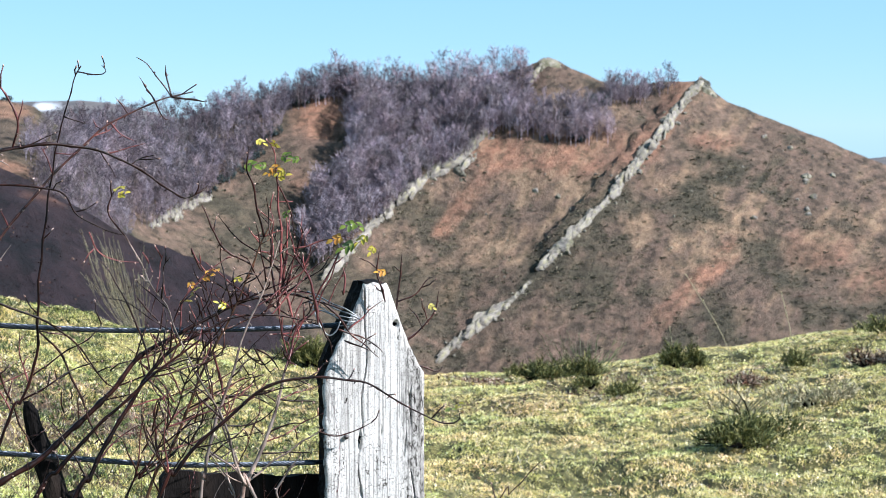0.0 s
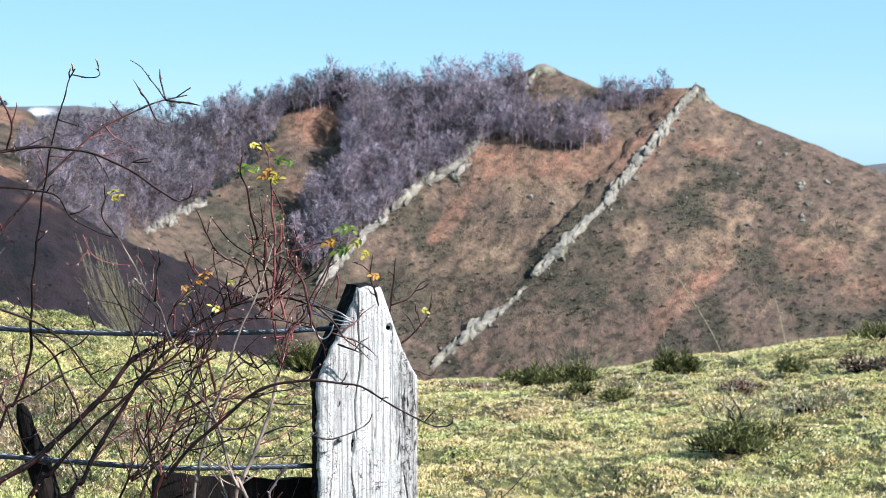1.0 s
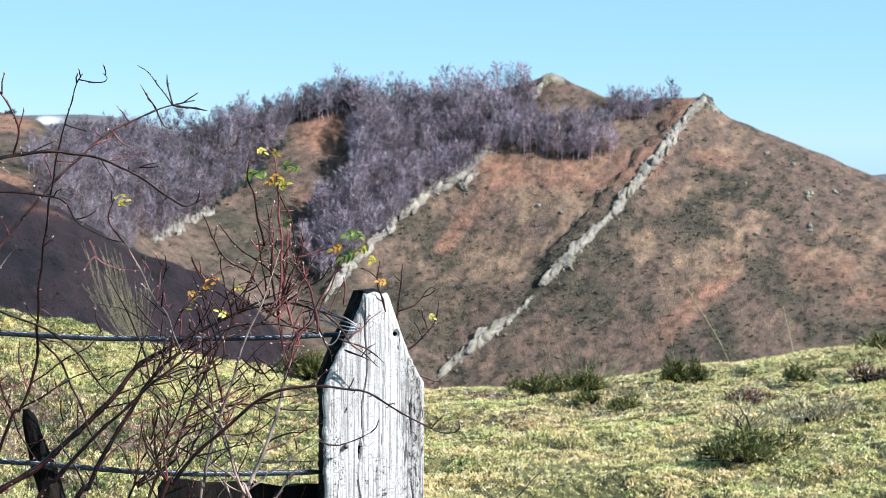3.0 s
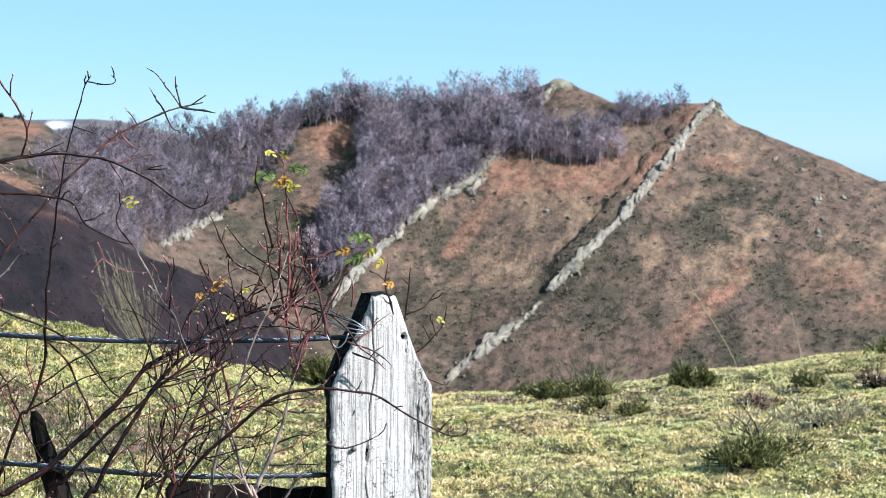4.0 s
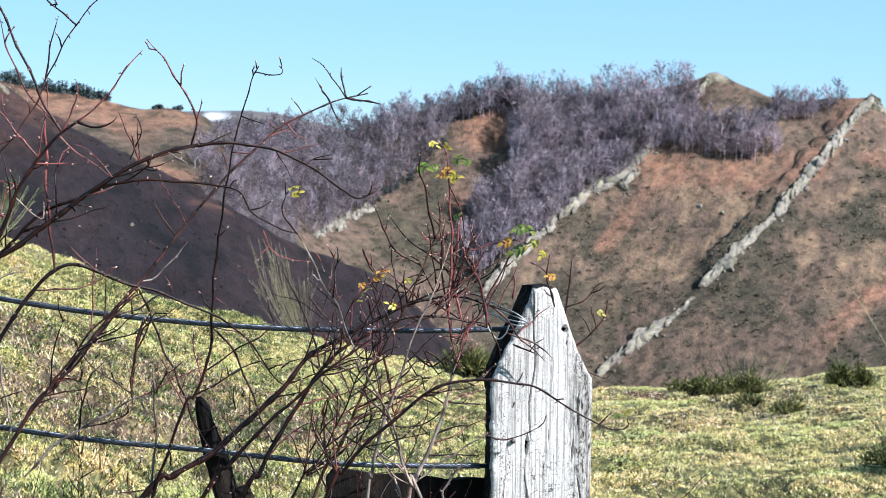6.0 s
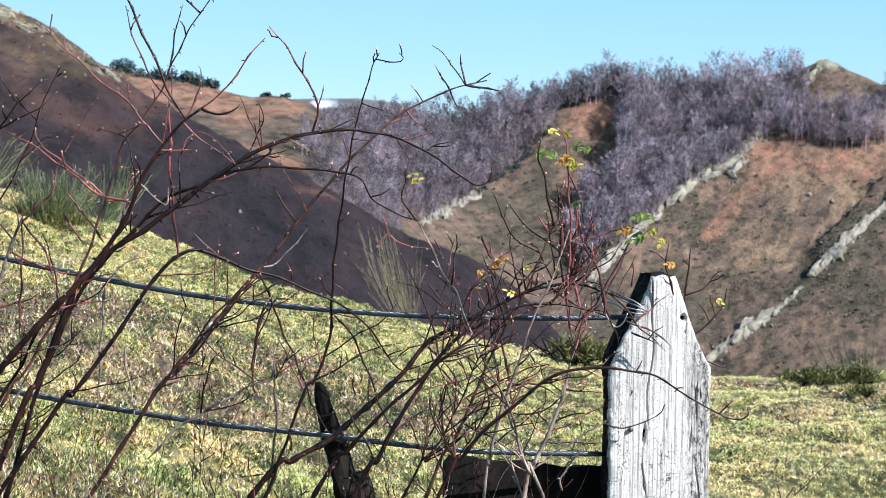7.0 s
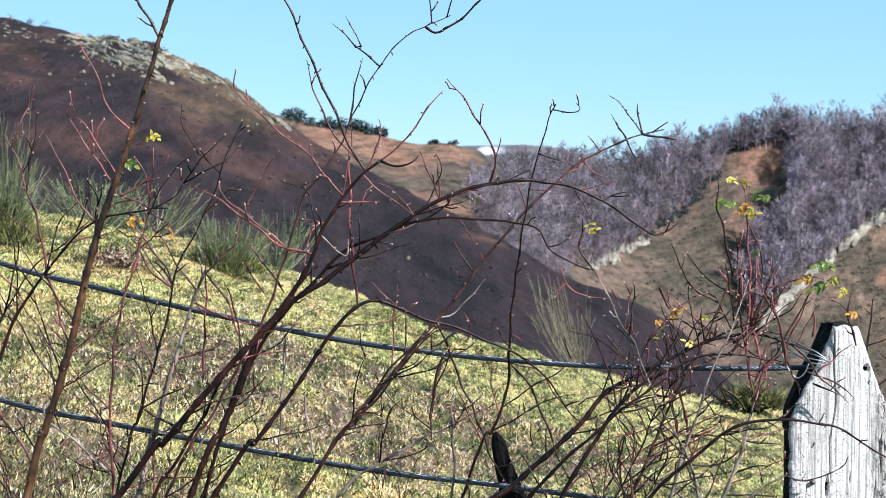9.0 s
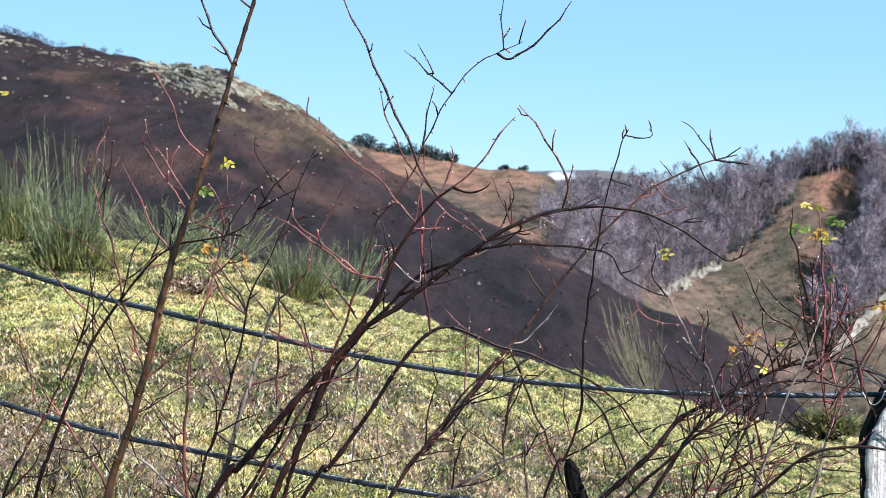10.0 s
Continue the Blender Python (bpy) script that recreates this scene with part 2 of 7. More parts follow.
def tube(pts, radii, sides=6):
    """Verts and faces of a tapering tube, closed at both ends."""
    p = np.asarray(pts, float)
    n = len(p)
    r = np.broadcast_to(np.asarray(radii, float), (n,)) if np.ndim(radii) else np.full(n, float(radii))
    tan = np.gradient(p, axis=0)
    tan /= np.linalg.norm(tan, axis=1)[:, None] + 1e-12
    ref = np.array((0.31, 0.77, 0.55))
    verts = np.zeros((n, sides, 3))
    ang = np.arange(sides) * 2 * math.pi / sides
    for i in range(n):
        u = ref - tan[i] * (ref @ tan[i])
        u /= np.linalg.norm(u) + 1e-12
        ref = u
        w = np.cross(tan[i], u)
        verts[i] = p[i] + r[i] * (np.cos(ang)[:, None] * u + np.sin(ang)[:, None] * w)
    faces = []
    for i in range(n - 1):
        for k in range(sides):
            a, b = i * sides + k, i * sides + (k + 1) % sides
            faces.append((a, b, b + sides, a + sides))
    faces.append(tuple(range(sides))[::-1])
    faces.append(tuple((n - 1) * sides + k for k in range(sides)))
    return verts.reshape(-1, 3), faces


class Heap:
    """Gathers pieces of one mesh."""

    def __init__(self):
        self.v, self.f, self.n = [], [], 0

    def add(self, verts, faces):
        self.v.append(np.asarray(verts, float).reshape(-1, 3))
        self.f += [tuple(i + self.n for i in f) for f in faces]
        self.n += len(self.v[-1])

    def done(self, name, material, smooth=False):
        return mesh_object(name, np.vstack(self.v), self.f, material, smooth)


# ---------------------------------------------------------------- the land
EYE = np.array((0.0, 0.0, 1.6))


def lattice(x, y, seed):
    """Smooth value noise in 0..1."""
    xi, yi = np.floor(x), np.floor(y)
    fx, fy = x - xi, y - yi
    fx, fy = fx * fx * (3 - 2 * fx), fy * fy * (3 - 2 * fy)

    def h(a, b):
        s = np.sin(a * 127.1 + b * 311.7 + seed * 74.7) * 43758.5453
        return s - np.floor(s)
    return (h(xi, yi) * (1 - fx) + h(xi + 1, yi) * fx) * (1 - fy) + (h(xi, yi + 1) * (1 - fx) + h(xi + 1, yi + 1) * fx) * fy


def rough_noise(x, y, size, seed, octaves=4):
    out, amp, tot = 0.0, 1.0, 0.0
    for o in range(octaves):
        k = 2.0 ** o / size
        out = out + amp * (lattice(x * k, y * k, seed + o) - 0.5)
        tot += amp
        amp *= 0.5
    return out / tot * 2


# bearings (degrees right of +y) and elevations (degrees above the eye) of the ridge lines
CREST = [(-180, -5), (-90, -3), (-45, -0.4), (-30.6, -0.9), (-28, -1.1), (-25.3, -1.75), (-22.6, -2.3), (-19.9, -3.25), (-18, -3.95), (-14.2, -5.5), (-11.3, -6.35),
         (-7.4, -7.3), (-5.4, -7.65), (-0.5, -8.2), (2.15, -8.0), (5.65, -7.7), (7.65, -7.44), (11.25, -6.8), (14.2, -6.27), (25, -5.2), (60, -5), (180, -5)]
BURNT = [(-180, 2), (-60, 6), (-40, 6), (-30.5, 5.15), (-28.8, 4.75), (-27.4, 4.5), (-25.8, 4.2), (-23.7, 4.0), (-22.4, 3.3), (-21.4, 2.9), (-20.3, 2.1), (-19.1, 1.35), (-18, 0.75),
         (-16.2, -0.05), (-14.3, -1.0), (-12.5, -1.8), (-10.7, -2.9), (-8.85, -3.85), (-7.4, -4.6), (-6.3, -5.4), (-4.9, -6.8), (-3, -9), (0, -13), (40, -14), (120, -4), (180, 2)]
MIDDLE = [(-180, -4), (-40, 0.5), (-24, 1.5), (-21, 2.0), (-19.1, 1.6), (-16.9, 1.25), (-15, 0.85), (-13.8, 0.8), (-13.0, 0.6), (-12.3, 0.0), (-11.5, -1.2), (-10.5, -2.9), (-9, -5), (-6, -9), (0, -12), (180, -4)]
MAIN = [(-180, -2), (-30, -3), (-14, -0.7), (-12, -0.35), (-10.1, 0.0), (-8.3, 0.2), (-6.5, 0.7), (-4.4, 1.15), (-3.4, 1.5), (-1.5, 1.2), (0.3, 1.45), (2.1, 1.7), (2.85, 1.85), (3.4, 2.1),
        (3.8, 1.95), (5.04, 1.3), (5.8, 1.15), (7, 1.25), (8.2, 1.45), (8.6, 1.25), (9.2, 0.78), (11.16, 0.06), (14.1, -1.19), (17, -2.2), (25, -4), (60, -3), (180, -2)]
SNOWY = [(-180, 1.0), (-30, 0.6), (-13.2, 0.82), (-11.6, 0.87), (-10.7, 0.8), (-9.4, 0.5), (-5, -0.5), (8, -1.6), (12.5, -1.1), (13.6, -0.95), (15, -0.8), (25, 0.4), (90, 1.2), (180, 1.0)]


def ridge(table, a):
    xs, ys = zip(*table)
    return np.tan(np.radians(np.interp(a, xs, ys)))


AZ = np.concatenate([np.arange(-180, -60, 4.0), np.arange(-60, -33, 0.6), np.arange(-33, 17.5, 0.14), np.arange(17.5, 40, 0.6), np.arange(40, 180, 4.0)])
RR = np.concatenate([np.arange(0.5, 5.2, 0.16), np.arange(5.2, 15.6, 0.08), np.arange(15.6, 22, 0.16), np.arange(22, 60, 2.0), np.arange(60, 150, 6.0), np.arange(150, 760, 3.8), np.arange(760, 1500, 60), np.arange(1500, 4600, 120)])
RC = np.interp(AZ, (-180, -30, -15, 0, 15, 180), (12, 10.5, 11.5, 13, 14.5, 12))   # how far the pasture's crest lies
RB = np.interp(AZ, (-180, -40, -30, -18, -4, 10, 180), (300, 330, 330, 300, 250, 240, 300))
RM, RF, RS = 440.0, 640.0, 2900.0


# the two long rock ribs and the brow of the woods: bearing and elevation along each, how far it stands up, and how deep the gully beside it is
RIBS = [([(1.35, -0.18), (0.66, -1.0), (0.2, -1.3), (-0.44, -1.59), (-1.45, -2.51), (-2.65, -3.61), (-3.94, -5.07)], 3.5, 6.0),
        ([(8.0, 1.0), (7.45, 0.35), (6.95, -0.42), (6.3, -1.2), (5.5, -2.15), (4.8, -2.95), (4.2, -3.55), (3.3, -4.5)], 3.0, 1.4),
        ([(-2.5, 1.0), (-2.6, -0.2), (-2.8, -1.4), (-3.5, -3.0), (-4.1, -4.2)], 4.0, 9.0)]


def rib_swell(line, crest, ditch, h, x2, y2, r2):
    """How much the hillside rises under a rib and sinks in the gully on its shaded side."""
    seg = np.array(line)
    way = np.concatenate([[0], np.cumsum(np.hypot(*np.diff(seg, axis=0).T))])
    pts = []
    for t in np.linspace(0, way[-1], 90):
        az, el = np.interp(t, way, seg[:, 0]), np.interp(t, way, seg[:, 1])
        i = int(np.argmin(np.abs(AZ - az)))
        ok = np.nonzero((RR > 470) & (RR < 655) & (np.degrees(np.arctan2(h[i] - 1.6, RR)) >= el))[0]
        if len(ok):
            pts.append((x2[i, ok[0]], y2[i, ok[0]]))
    pts = np.array(pts)
    ia, ir = np.nonzero((r2 > 455) & (r2 < 655) & (np.abs(x2 - pts[:, 0].mean()) < 110))
    gap = np.stack([x2[ia, ir], y2[ia, ir]], 1)[:, None] - pts[None]
    near = np.argmin((gap ** 2).sum(2), 1)
    run = np.gradient(pts, axis=0)
    run /= np.linalg.norm(run, axis=1)[:, None] + 1e-9
    gap, run = gap[np.arange(len(near)), near], run[near]
    side = gap[:, 0] * -run[:, 1] + gap[:, 1] * run[:, 0]          # positive on the sunny side
    beyond = np.abs((gap * run).sum(1))
    d = side
    rise = crest * np.exp(-(d / np.where(d > 0, 8.0, 2.6)) ** 2) - ditch * np.exp(-((d + 8.5) / 5.5) ** 2)
    fade = np.exp(-(beyond / 7) ** 2) * np.clip(np.minimum(near, len(pts) - 1 - near) / 8 + 0.2, 0, 1)
    out = np.zeros_like(h)
    out[ia, ir] = rise * fade
    return out


def make_land():
    a2, r2 = np.meshgrid(AZ, RR, indexing="ij")
    x2, y2 = r2 * np.sin(np.radians(a2)), r2 * np.cos(np.radians(a2))
    h = np.zeros_like(r2)
    kern = np.arange(-12, 12.1, 0.5)
    wgt = np.exp(-(kern / 4.5) ** 2)
    main_soft = sum(w * ridge(MAIN, AZ + k) for k, w in zip(kern, wgt)) / wgt.sum()
    for i, a in enumerate(AZ):
        rc, rb = RC[i], RB[i]
        zc = 1.6 + rc * (ridge(CREST, a) - 0.003)
        zb = 1.6 + rb * ridge(BURNT, a)
        zm = 1.6 + RM * ridge(MIDDLE, a)
        zf = 1.6 + RF * ridge(MAIN, a)
        zfs = 1.6 + RF * main_soft[i]
        zs = 1.6 + RS * ridge(SNOWY, a)
        foot = min(-24.0, zb - 12)
        t = np.clip(RR / rc, 0, 1)
        near = zc * t ** 1.15 + 0.10 * np.sin(math.pi * t)
        past = np.maximum(RR - rc, 0)
        near = near - 0.070 * past ** 2 / (1 + 0.05 * past)
        knots = [(rc + 6, zc - 0.070 * 36 / 1.3), (70, foot * 0.72), (110, foot), (rb, zb), (rb + 50, min(zb - 8, -20) if zb < -15 else zb - 22), (RM, zm)]
        low = min(zm, zfs) - 10
        zq = low + (zfs - low) * 0.86
        knots += [(RM + 30, min(zm - 8, low)), (RF - 30, min(zq, zf - 3)), (RF, zf), (RF + 80, zf - 18), (RF + 300, min(zf, zs) - 60), (RS, zs), (RS + 700, zs - 200), (4700, zs - 300)]
        rk, zk = zip(*knots)
        far = np.interp(RR, rk, zk)
        h[i] = np.where(RR < rc + 6, near, far)
    for line, crest, ditch in RIBS:
        h += rib_swell(line, crest, ditch, h, x2, y2, r2)
    field = np.clip((20 - r2) / 6, 0, 1)
    hill = np.clip((r2 - 90) / 80, 0, 1) * np.clip((1500 - r2) / 500, 0.4, 1)
    h += field * np.clip(r2 / 4, 0, 1) * (0.07 * rough_noise(x2, y2, 1.7, 3) + 0.05 * rough_noise(x2, y2, 0.5, 9, 3) + 0.027 * tussock(x2, y2))
    h += hill * (2.2 * rough_noise(x2, y2, 55, 21) + 0.9 * rough_noise(x2, y2, 9, 31, 3))
    return x2, y2, h


def tussock(x, y):
    """Height of the small humps of turf, about -1 to 1."""
    return rough_noise(x, y * 0.55, 0.15, 33, 3)


GX, GY, GH = make_land()


def ground_z(x, y):
    """Height of the land at arrays or numbers x, y."""
    x, y = np.asarray(x, float), np.asarray(y, float)
    a, r = np.degrees(np.arctan2(x, y)), np.hypot(x, y)
    ia = np.clip(np.searchsorted(AZ, a) - 1, 0, len(AZ) - 2)
    ir = np.clip(np.searchsorted(RR, r) - 1, 0, len(RR) - 2)
    fa = np.clip((a - AZ[ia]) / (AZ[ia + 1] - AZ[ia]), 0, 1)
    fr = np.clip((r - RR[ir]) / (RR[ir + 1] - RR[ir]), 0, 1)
    return (GH[ia, ir] * (1 - fr) + GH[ia, ir + 1] * fr) * (1 - fa) + (GH[ia + 1, ir] * (1 - fr) + GH[ia + 1, ir + 1] * fr) * fa


def slope_spot(az, el, r0, r1):
    """The spot of the land on the bearing az where it first rises to the elevation el, between the distances r0 and r1."""
    r = np.linspace(r0, r1, 500)
    x, y = r * math.sin(radians(az)), r * math.cos(radians(az))
    z = ground_z(x, y)
    e = np.degrees(np.arctan2(z - 1.6, r))
    k = int(np.argmax(e >= el)) if (e >= el).any() else int(np.argmax(e))
    return np.array((x[k], y[k], z[k]))


BARE_SPOTS = [(slope_spot(az, el, 3.0, 13.0), wide, weight) for az, el, wide, weight in ((-15.0, -8.1, 0.75, 0.9), (-12.6, -8.6, 0.6, 0.8), (-17.5, -8.9, 0.7, 0.8), (-8.2, -9.4, 0.55, 0.8), (-19.0, -6.6, 0.5, 0.6), (-23.5, -6.8, 0.7, 0.7), (-5.9, -10.3, 0.4, 0.6), (-26.5, -3.6, 0.6, 0.6), (8.5, -8.2, 0.5, 0.35), (-25.5, -8.3, 0.6, 0.6), (-20.3, -9.2, 0.5, 0.4), (-14.5, -10.0, 0.5, 0.5), (-28.0, -9.4, 0.6, 0.6))]


def barren(x, y):
    """How bare the pasture is: 0 full turf, 1 dead leaves and soil."""
    b = rough_noise(x, y, 1.9, 81) * 1.3 - 0.42
    for spot, wide, weight in BARE_SPOTS:
        b = b + 1.05 * weight * np.exp(-((x - spot[0]) ** 2 / (wide * 1.7) ** 2 + (y - spot[1]) ** 2 / wide ** 2)) * (0.9 + 1.2 * rough_noise(x, y, 0.35, 83))
    return np.clip(b, 0, 1)


def inside(poly, x, y):
    hit = False
    for (x0, y0), (x1, y1) in zip(poly, poly[1:] + poly[:1]):
        if (y0 > y) != (y1 > y) and x < (x1 - x0) * (y - y0) / (y1 - y0) + x0:
            hit = not hit
    return hit


def patch(a, e, ca, ce, ra, re):
    """A soft-edged patch of plant cover round a bearing and elevation."""
    return np.clip(1.5 - ((a - ca) / ra) ** 2 - ((e - ce) / re) ** 2, 0, 1)


def streak(a, e, a0, e0, a1, e1, wide):
    """A soft-edged band of plant cover from one bearing and elevation to another."""
    da, de = a1 - a0, e1 - e0
    t = np.clip(((a - a0) * da + (e - e0) * de) / (da * da + de * de), 0, 1)
    return np.clip(1.5 - ((a - a0 - t * da) ** 2 + (e - e0 - t * de) ** 2) / wide ** 2, 0, 1)


HEATH = []            # heather and bracken over the land's grid, for the shrubs that grow there


def make_ground():
    na, nr = GH.shape
    verts = np.stack([GX, GY, GH], -1).reshape(-1, 3)
    verts = np.vstack([verts, [[0, 0, GH[:, 0].mean()]]])
    ii, jj = np.meshgrid(np.arange(na), np.arange(nr - 1), indexing="ij")
    ni = (ii + 1) % na
    quads = np.stack([ii * nr + jj, ni * nr + jj, ni * nr + jj + 1, ii * nr + jj + 1], -1).reshape(-1, 4)
    fan = [(len(verts) - 1, i * nr, ((i + 1) % na) * nr) for i in range(na)]    # round the foot of the eye
    me = bpy.data.meshes.new("ground")
    nq = len(quads)
    me.vertices.add(len(verts))
    me.vertices.foreach_set("co", verts.astype(np.float32).ravel())
    idx = np.concatenate([quads.ravel(), np.array(fan)[:, ::-1].ravel()]).astype(np.int32)
    me.loops.add(len(idx))
    me.loops.foreach_set("vertex_index", idx)
    me.polygons.add(nq + len(fan))
    me.polygons.foreach_set("loop_start", np.concatenate([np.arange(nq) * 4, nq * 4 + np.arange(len(fan)) * 3]).astype(np.int32))
    for m in (M_FIELD, M_BURNT, M_HILL, M_FAR):
        me.materials.append(m)
    rq = RR[jj].ravel()
    rb = np.broadcast_to(RB[:, None], jj.shape).ravel()
    which = np.where(rq < 28, 0, np.where(rq < rb + 50, 1, np.where(rq < 1100, 2, 3)))
    me.polygons.foreach_set("material_index", np.concatenate([which, np.zeros(len(fan))]).astype(np.int32))
    me.polygons.foreach_set("use_smooth", np.ones(nq + len(fan), dtype=bool))
    # plant cover: bracken, grass, heather on the hills; bare patches in the pasture
    a = np.degrees(np.arctan2(GX, GY))
    r = np.hypot(GX, GY)
    e = np.degrees(np.arctan2(GH - 1.6, r))
    n1 = rough_noise(GX, GY, 46, 51)
    stripe = rough_noise(a * 40 - e * 37, (a + e) * 8, 22, 71)
    thin = rough_noise(a * 40 - e * 37, (a + e) * 10, 9, 73, 3)            # narrow runs down the fall of the ribs
    shelf = rough_noise(a * 12, e * 62 + a * 6, 13, 75, 3)                 # sheep walks across the fall
    n3 = rough_noise(GX, GY, 14, 63, 3)
    bracken = patch(a, e, 3.8, -0.85, 2.9, 0.8) + streak(a, e, 7.65, 1.17, 6.6, -0.67, 0.42) + streak(a, e, 1.6, -1.4, -0.1, -3.5, 0.30) * 0.6 + streak(a, e, 9.3, -4.0, 6.7, -6.6, 0.34) * 1.1
    bracken = bracken + patch(a, e, -3.9, 0.15, 1.0, 0.8) + patch(a, e, -4.4, -1.8, 0.7, 0.5) * 0.7 + patch(a, e, 12.0, -4.0, 1.2, 0.7) * 0.5 + patch(a, e, 13.7, -5.0, 0.8, 0.6) * 0.5 + patch(a, e, 8.8, -0.5, 0.9, 0.3) * 0.7
    bracken = np.clip(bracken * (0.95 + 1.0 * n1 + 0.9 * n3 + 0.5 * thin), 0, 1)
    grass = streak(a, e, 5.0, -2.0, 0.1, -5.6, 0.42) + patch(a, e, 2.7, -2.2, 1.9, 0.75) * 0.8 + patch(a, e, 7.3, -1.6, 0.8, 0.6) * 0.8 + patch(a, e, 8.9, -3.6, 1.3, 0.9) + streak(a, e, 8.8, -2.1, 7.3, -4.6, 0.4) * 0.7
    grass = grass + patch(a, e, 12.8, -3.2, 1.3, 0.7) * 0.7 + patch(a, e, 6.4, -3.3, 0.5, 0.5) * 0.8 + streak(a, e, 10.4, -2.0, 9.5, -3.3, 0.35) * 0.5 + patch(a, e, 3.2, -6.2, 0.8, 0.35) * 0.5 + patch(a, e, 1.5, -3.9, 1.2, 0.8) * 0.6
    grass = grass * np.clip(0.75 + 2.2 * thin + 1.6 * n3 + 1.2 * shelf, 0, 1) + np.clip(stripe * 1.4 + thin * 2.0 - 0.36, 0, 0.6) * (a > -3)
    grass = grass + np.clip(patch(a, e, -7.0, -2.2, 1.6, 0.9) * 0.3 + patch(a, e, -8.3, -3.6, 1.6, 1.0) * 0.25 + patch(a, e, -5.0, -1.4, 1.0, 1.6) * 0.2, 0, 1) * np.clip(0.6 + 1.5 * n3 + n1, 0, 1)
    heather = streak(a, e, 5.7, -1.9, 1.6, -6.2, 0.52) + patch(a, e, 8.2, -2.5, 0.75, 0.85) + streak(a, e, 8.5, -1.2, 10.9, -1.9, 0.45) + patch(a, e, 5.5, -5.4, 2.0, 1.0) * 0.9 + patch(a, e, 11.0, -4.5, 1.4, 0.8) * 0.7
    heather = heather + patch(a, e, 13.9, -5.8, 1.2, 0.8) + patch(a, e, 9.5, -6.8, 4.0, 0.6) + patch(a, e, 11.5, -0.9, 1.7, 0.7) * 0.5 + patch(a, e, 1.6, -5.0, 1.0, 0.5) * 0.6
    heather = np.clip(heather, 0, 1) * np.clip(0.8 + 1.6 * n1 + 1.8 * n3 + 1.0 * thin, 0, 1) + np.clip(n3 * 2.2 + 1.6 * n1 - 2.6 * shelf - 0.20, 0, 0.85) * (a > -3)
    # heath of the spur; also darkens the ground as shade under the woods
    heather = heather + (a <= -3) * np.clip(0.55 + 1.3 * n1 + 1.2 * n3, 0, 0.95) * np.where((a < -4.2) & (e < -0.4) & (a + e > -11.6), 1.15, 1)
    heather = np.clip(heather, 0, 1) * (1 - np.clip(bracken, 0, 1) * 0.8)
    HEATH.extend((heather.copy(), bracken.copy()))
    on_burnt = (r > 28) & (r < RB[:, None] + 60)
    bracken = np.where(on_burnt, np.clip(patch(a, e, -11.5, -2.2, 1.8, 0.35) * 0.6 + patch(a, e, -28.5, 3.2, 1.6, 0.7) * 0.5 + patch(a, e, -22, 0.5, 6, 1.2) * 0.3, 0, 1) * np.clip(0.1 + 2.6 * n1 + 2.6 * n3, 0, 1), bracken)
    grass = np.where(on_burnt, np.clip(patch(a, e, -20.6, 1.9, 1.9, 0.6) + patch(a, e, -23.0, 3.3, 1.9, 0.5) + patch(a, e, -22.2, 2.5, 1.5, 0.6) * 0.8 + patch(a, e, -26.5, 4.0, 2.5, 0.25) * 0.6, 0, 1) * np.clip(0.35 + 1.6 * n1 + 1.6 * n3, 0, 1), grass)
    mid = (r > RB[:, None] + 60) & (r < RM + 40)
    bracken = np.where(mid, np.clip(patch(a, e, -17, 0.9, 4, 0.8) + patch(a, e, -14.3, 0.0, 2.6, 1.8), 0, 1) * np.clip(0.10 + 2.6 * n1 + 2.4 * n3, 0, 0.9), bracken)
    heather = np.where(mid, np.clip(0.95 - 1.2 * n1 + 1.2 * n3, 0.3, 1) * (1 - 0.85 * bracken) + 0.5 * (a > -12.9), heather)
    grass = np.where(mid, np.clip(n3 * 1.2 - 0.3, 0, 0.4), grass)
    far = r > 1100
    bracken = np.where(far, np.clip(patch(a, e, -12.6, 0.60, 0.42, 0.13) * 2 * np.clip(0.6 + 2 * rough_noise(GX, GY, 60, 91), 0, 1), 0, 1), bracken)
    bare = barren(GX, GY)
    near = r < 28
    cover = np.ones((len(verts), 4), dtype=np.float32)
    for c, ch in enumerate((np.where(near, bare, bracken), np.where(near, 0, grass), np.where(near, 0, heather))):
        cover[:-1, c] = np.clip(ch, 0, 1).ravel()
    at = me.attributes.new("cover", "FLOAT_COLOR", "POINT")
    at.data.foreach_set("color", cover.ravel())
    me.update()
    me.validate()
    return tagged(new("ground", me), "sheep-cropped green pasture running out to heathy burnt hills", "ground", kind="structure")


make_ground()

# ---------------------------------------------------------------- fence frame: u along the fence to the right, n away from the eye
FU = np.array((math.cos(radians(18)), math.sin(radians(18)), 0.0))
FN = np.array((-math.sin(radians(18)), math.cos(radians(18)), 0.0))
F0 = np.array((-0.105, 2.702, 0.0))


def fence_at(u, n, z):
    return F0 + u * FU + n * FN + np.array((0, 0, z))


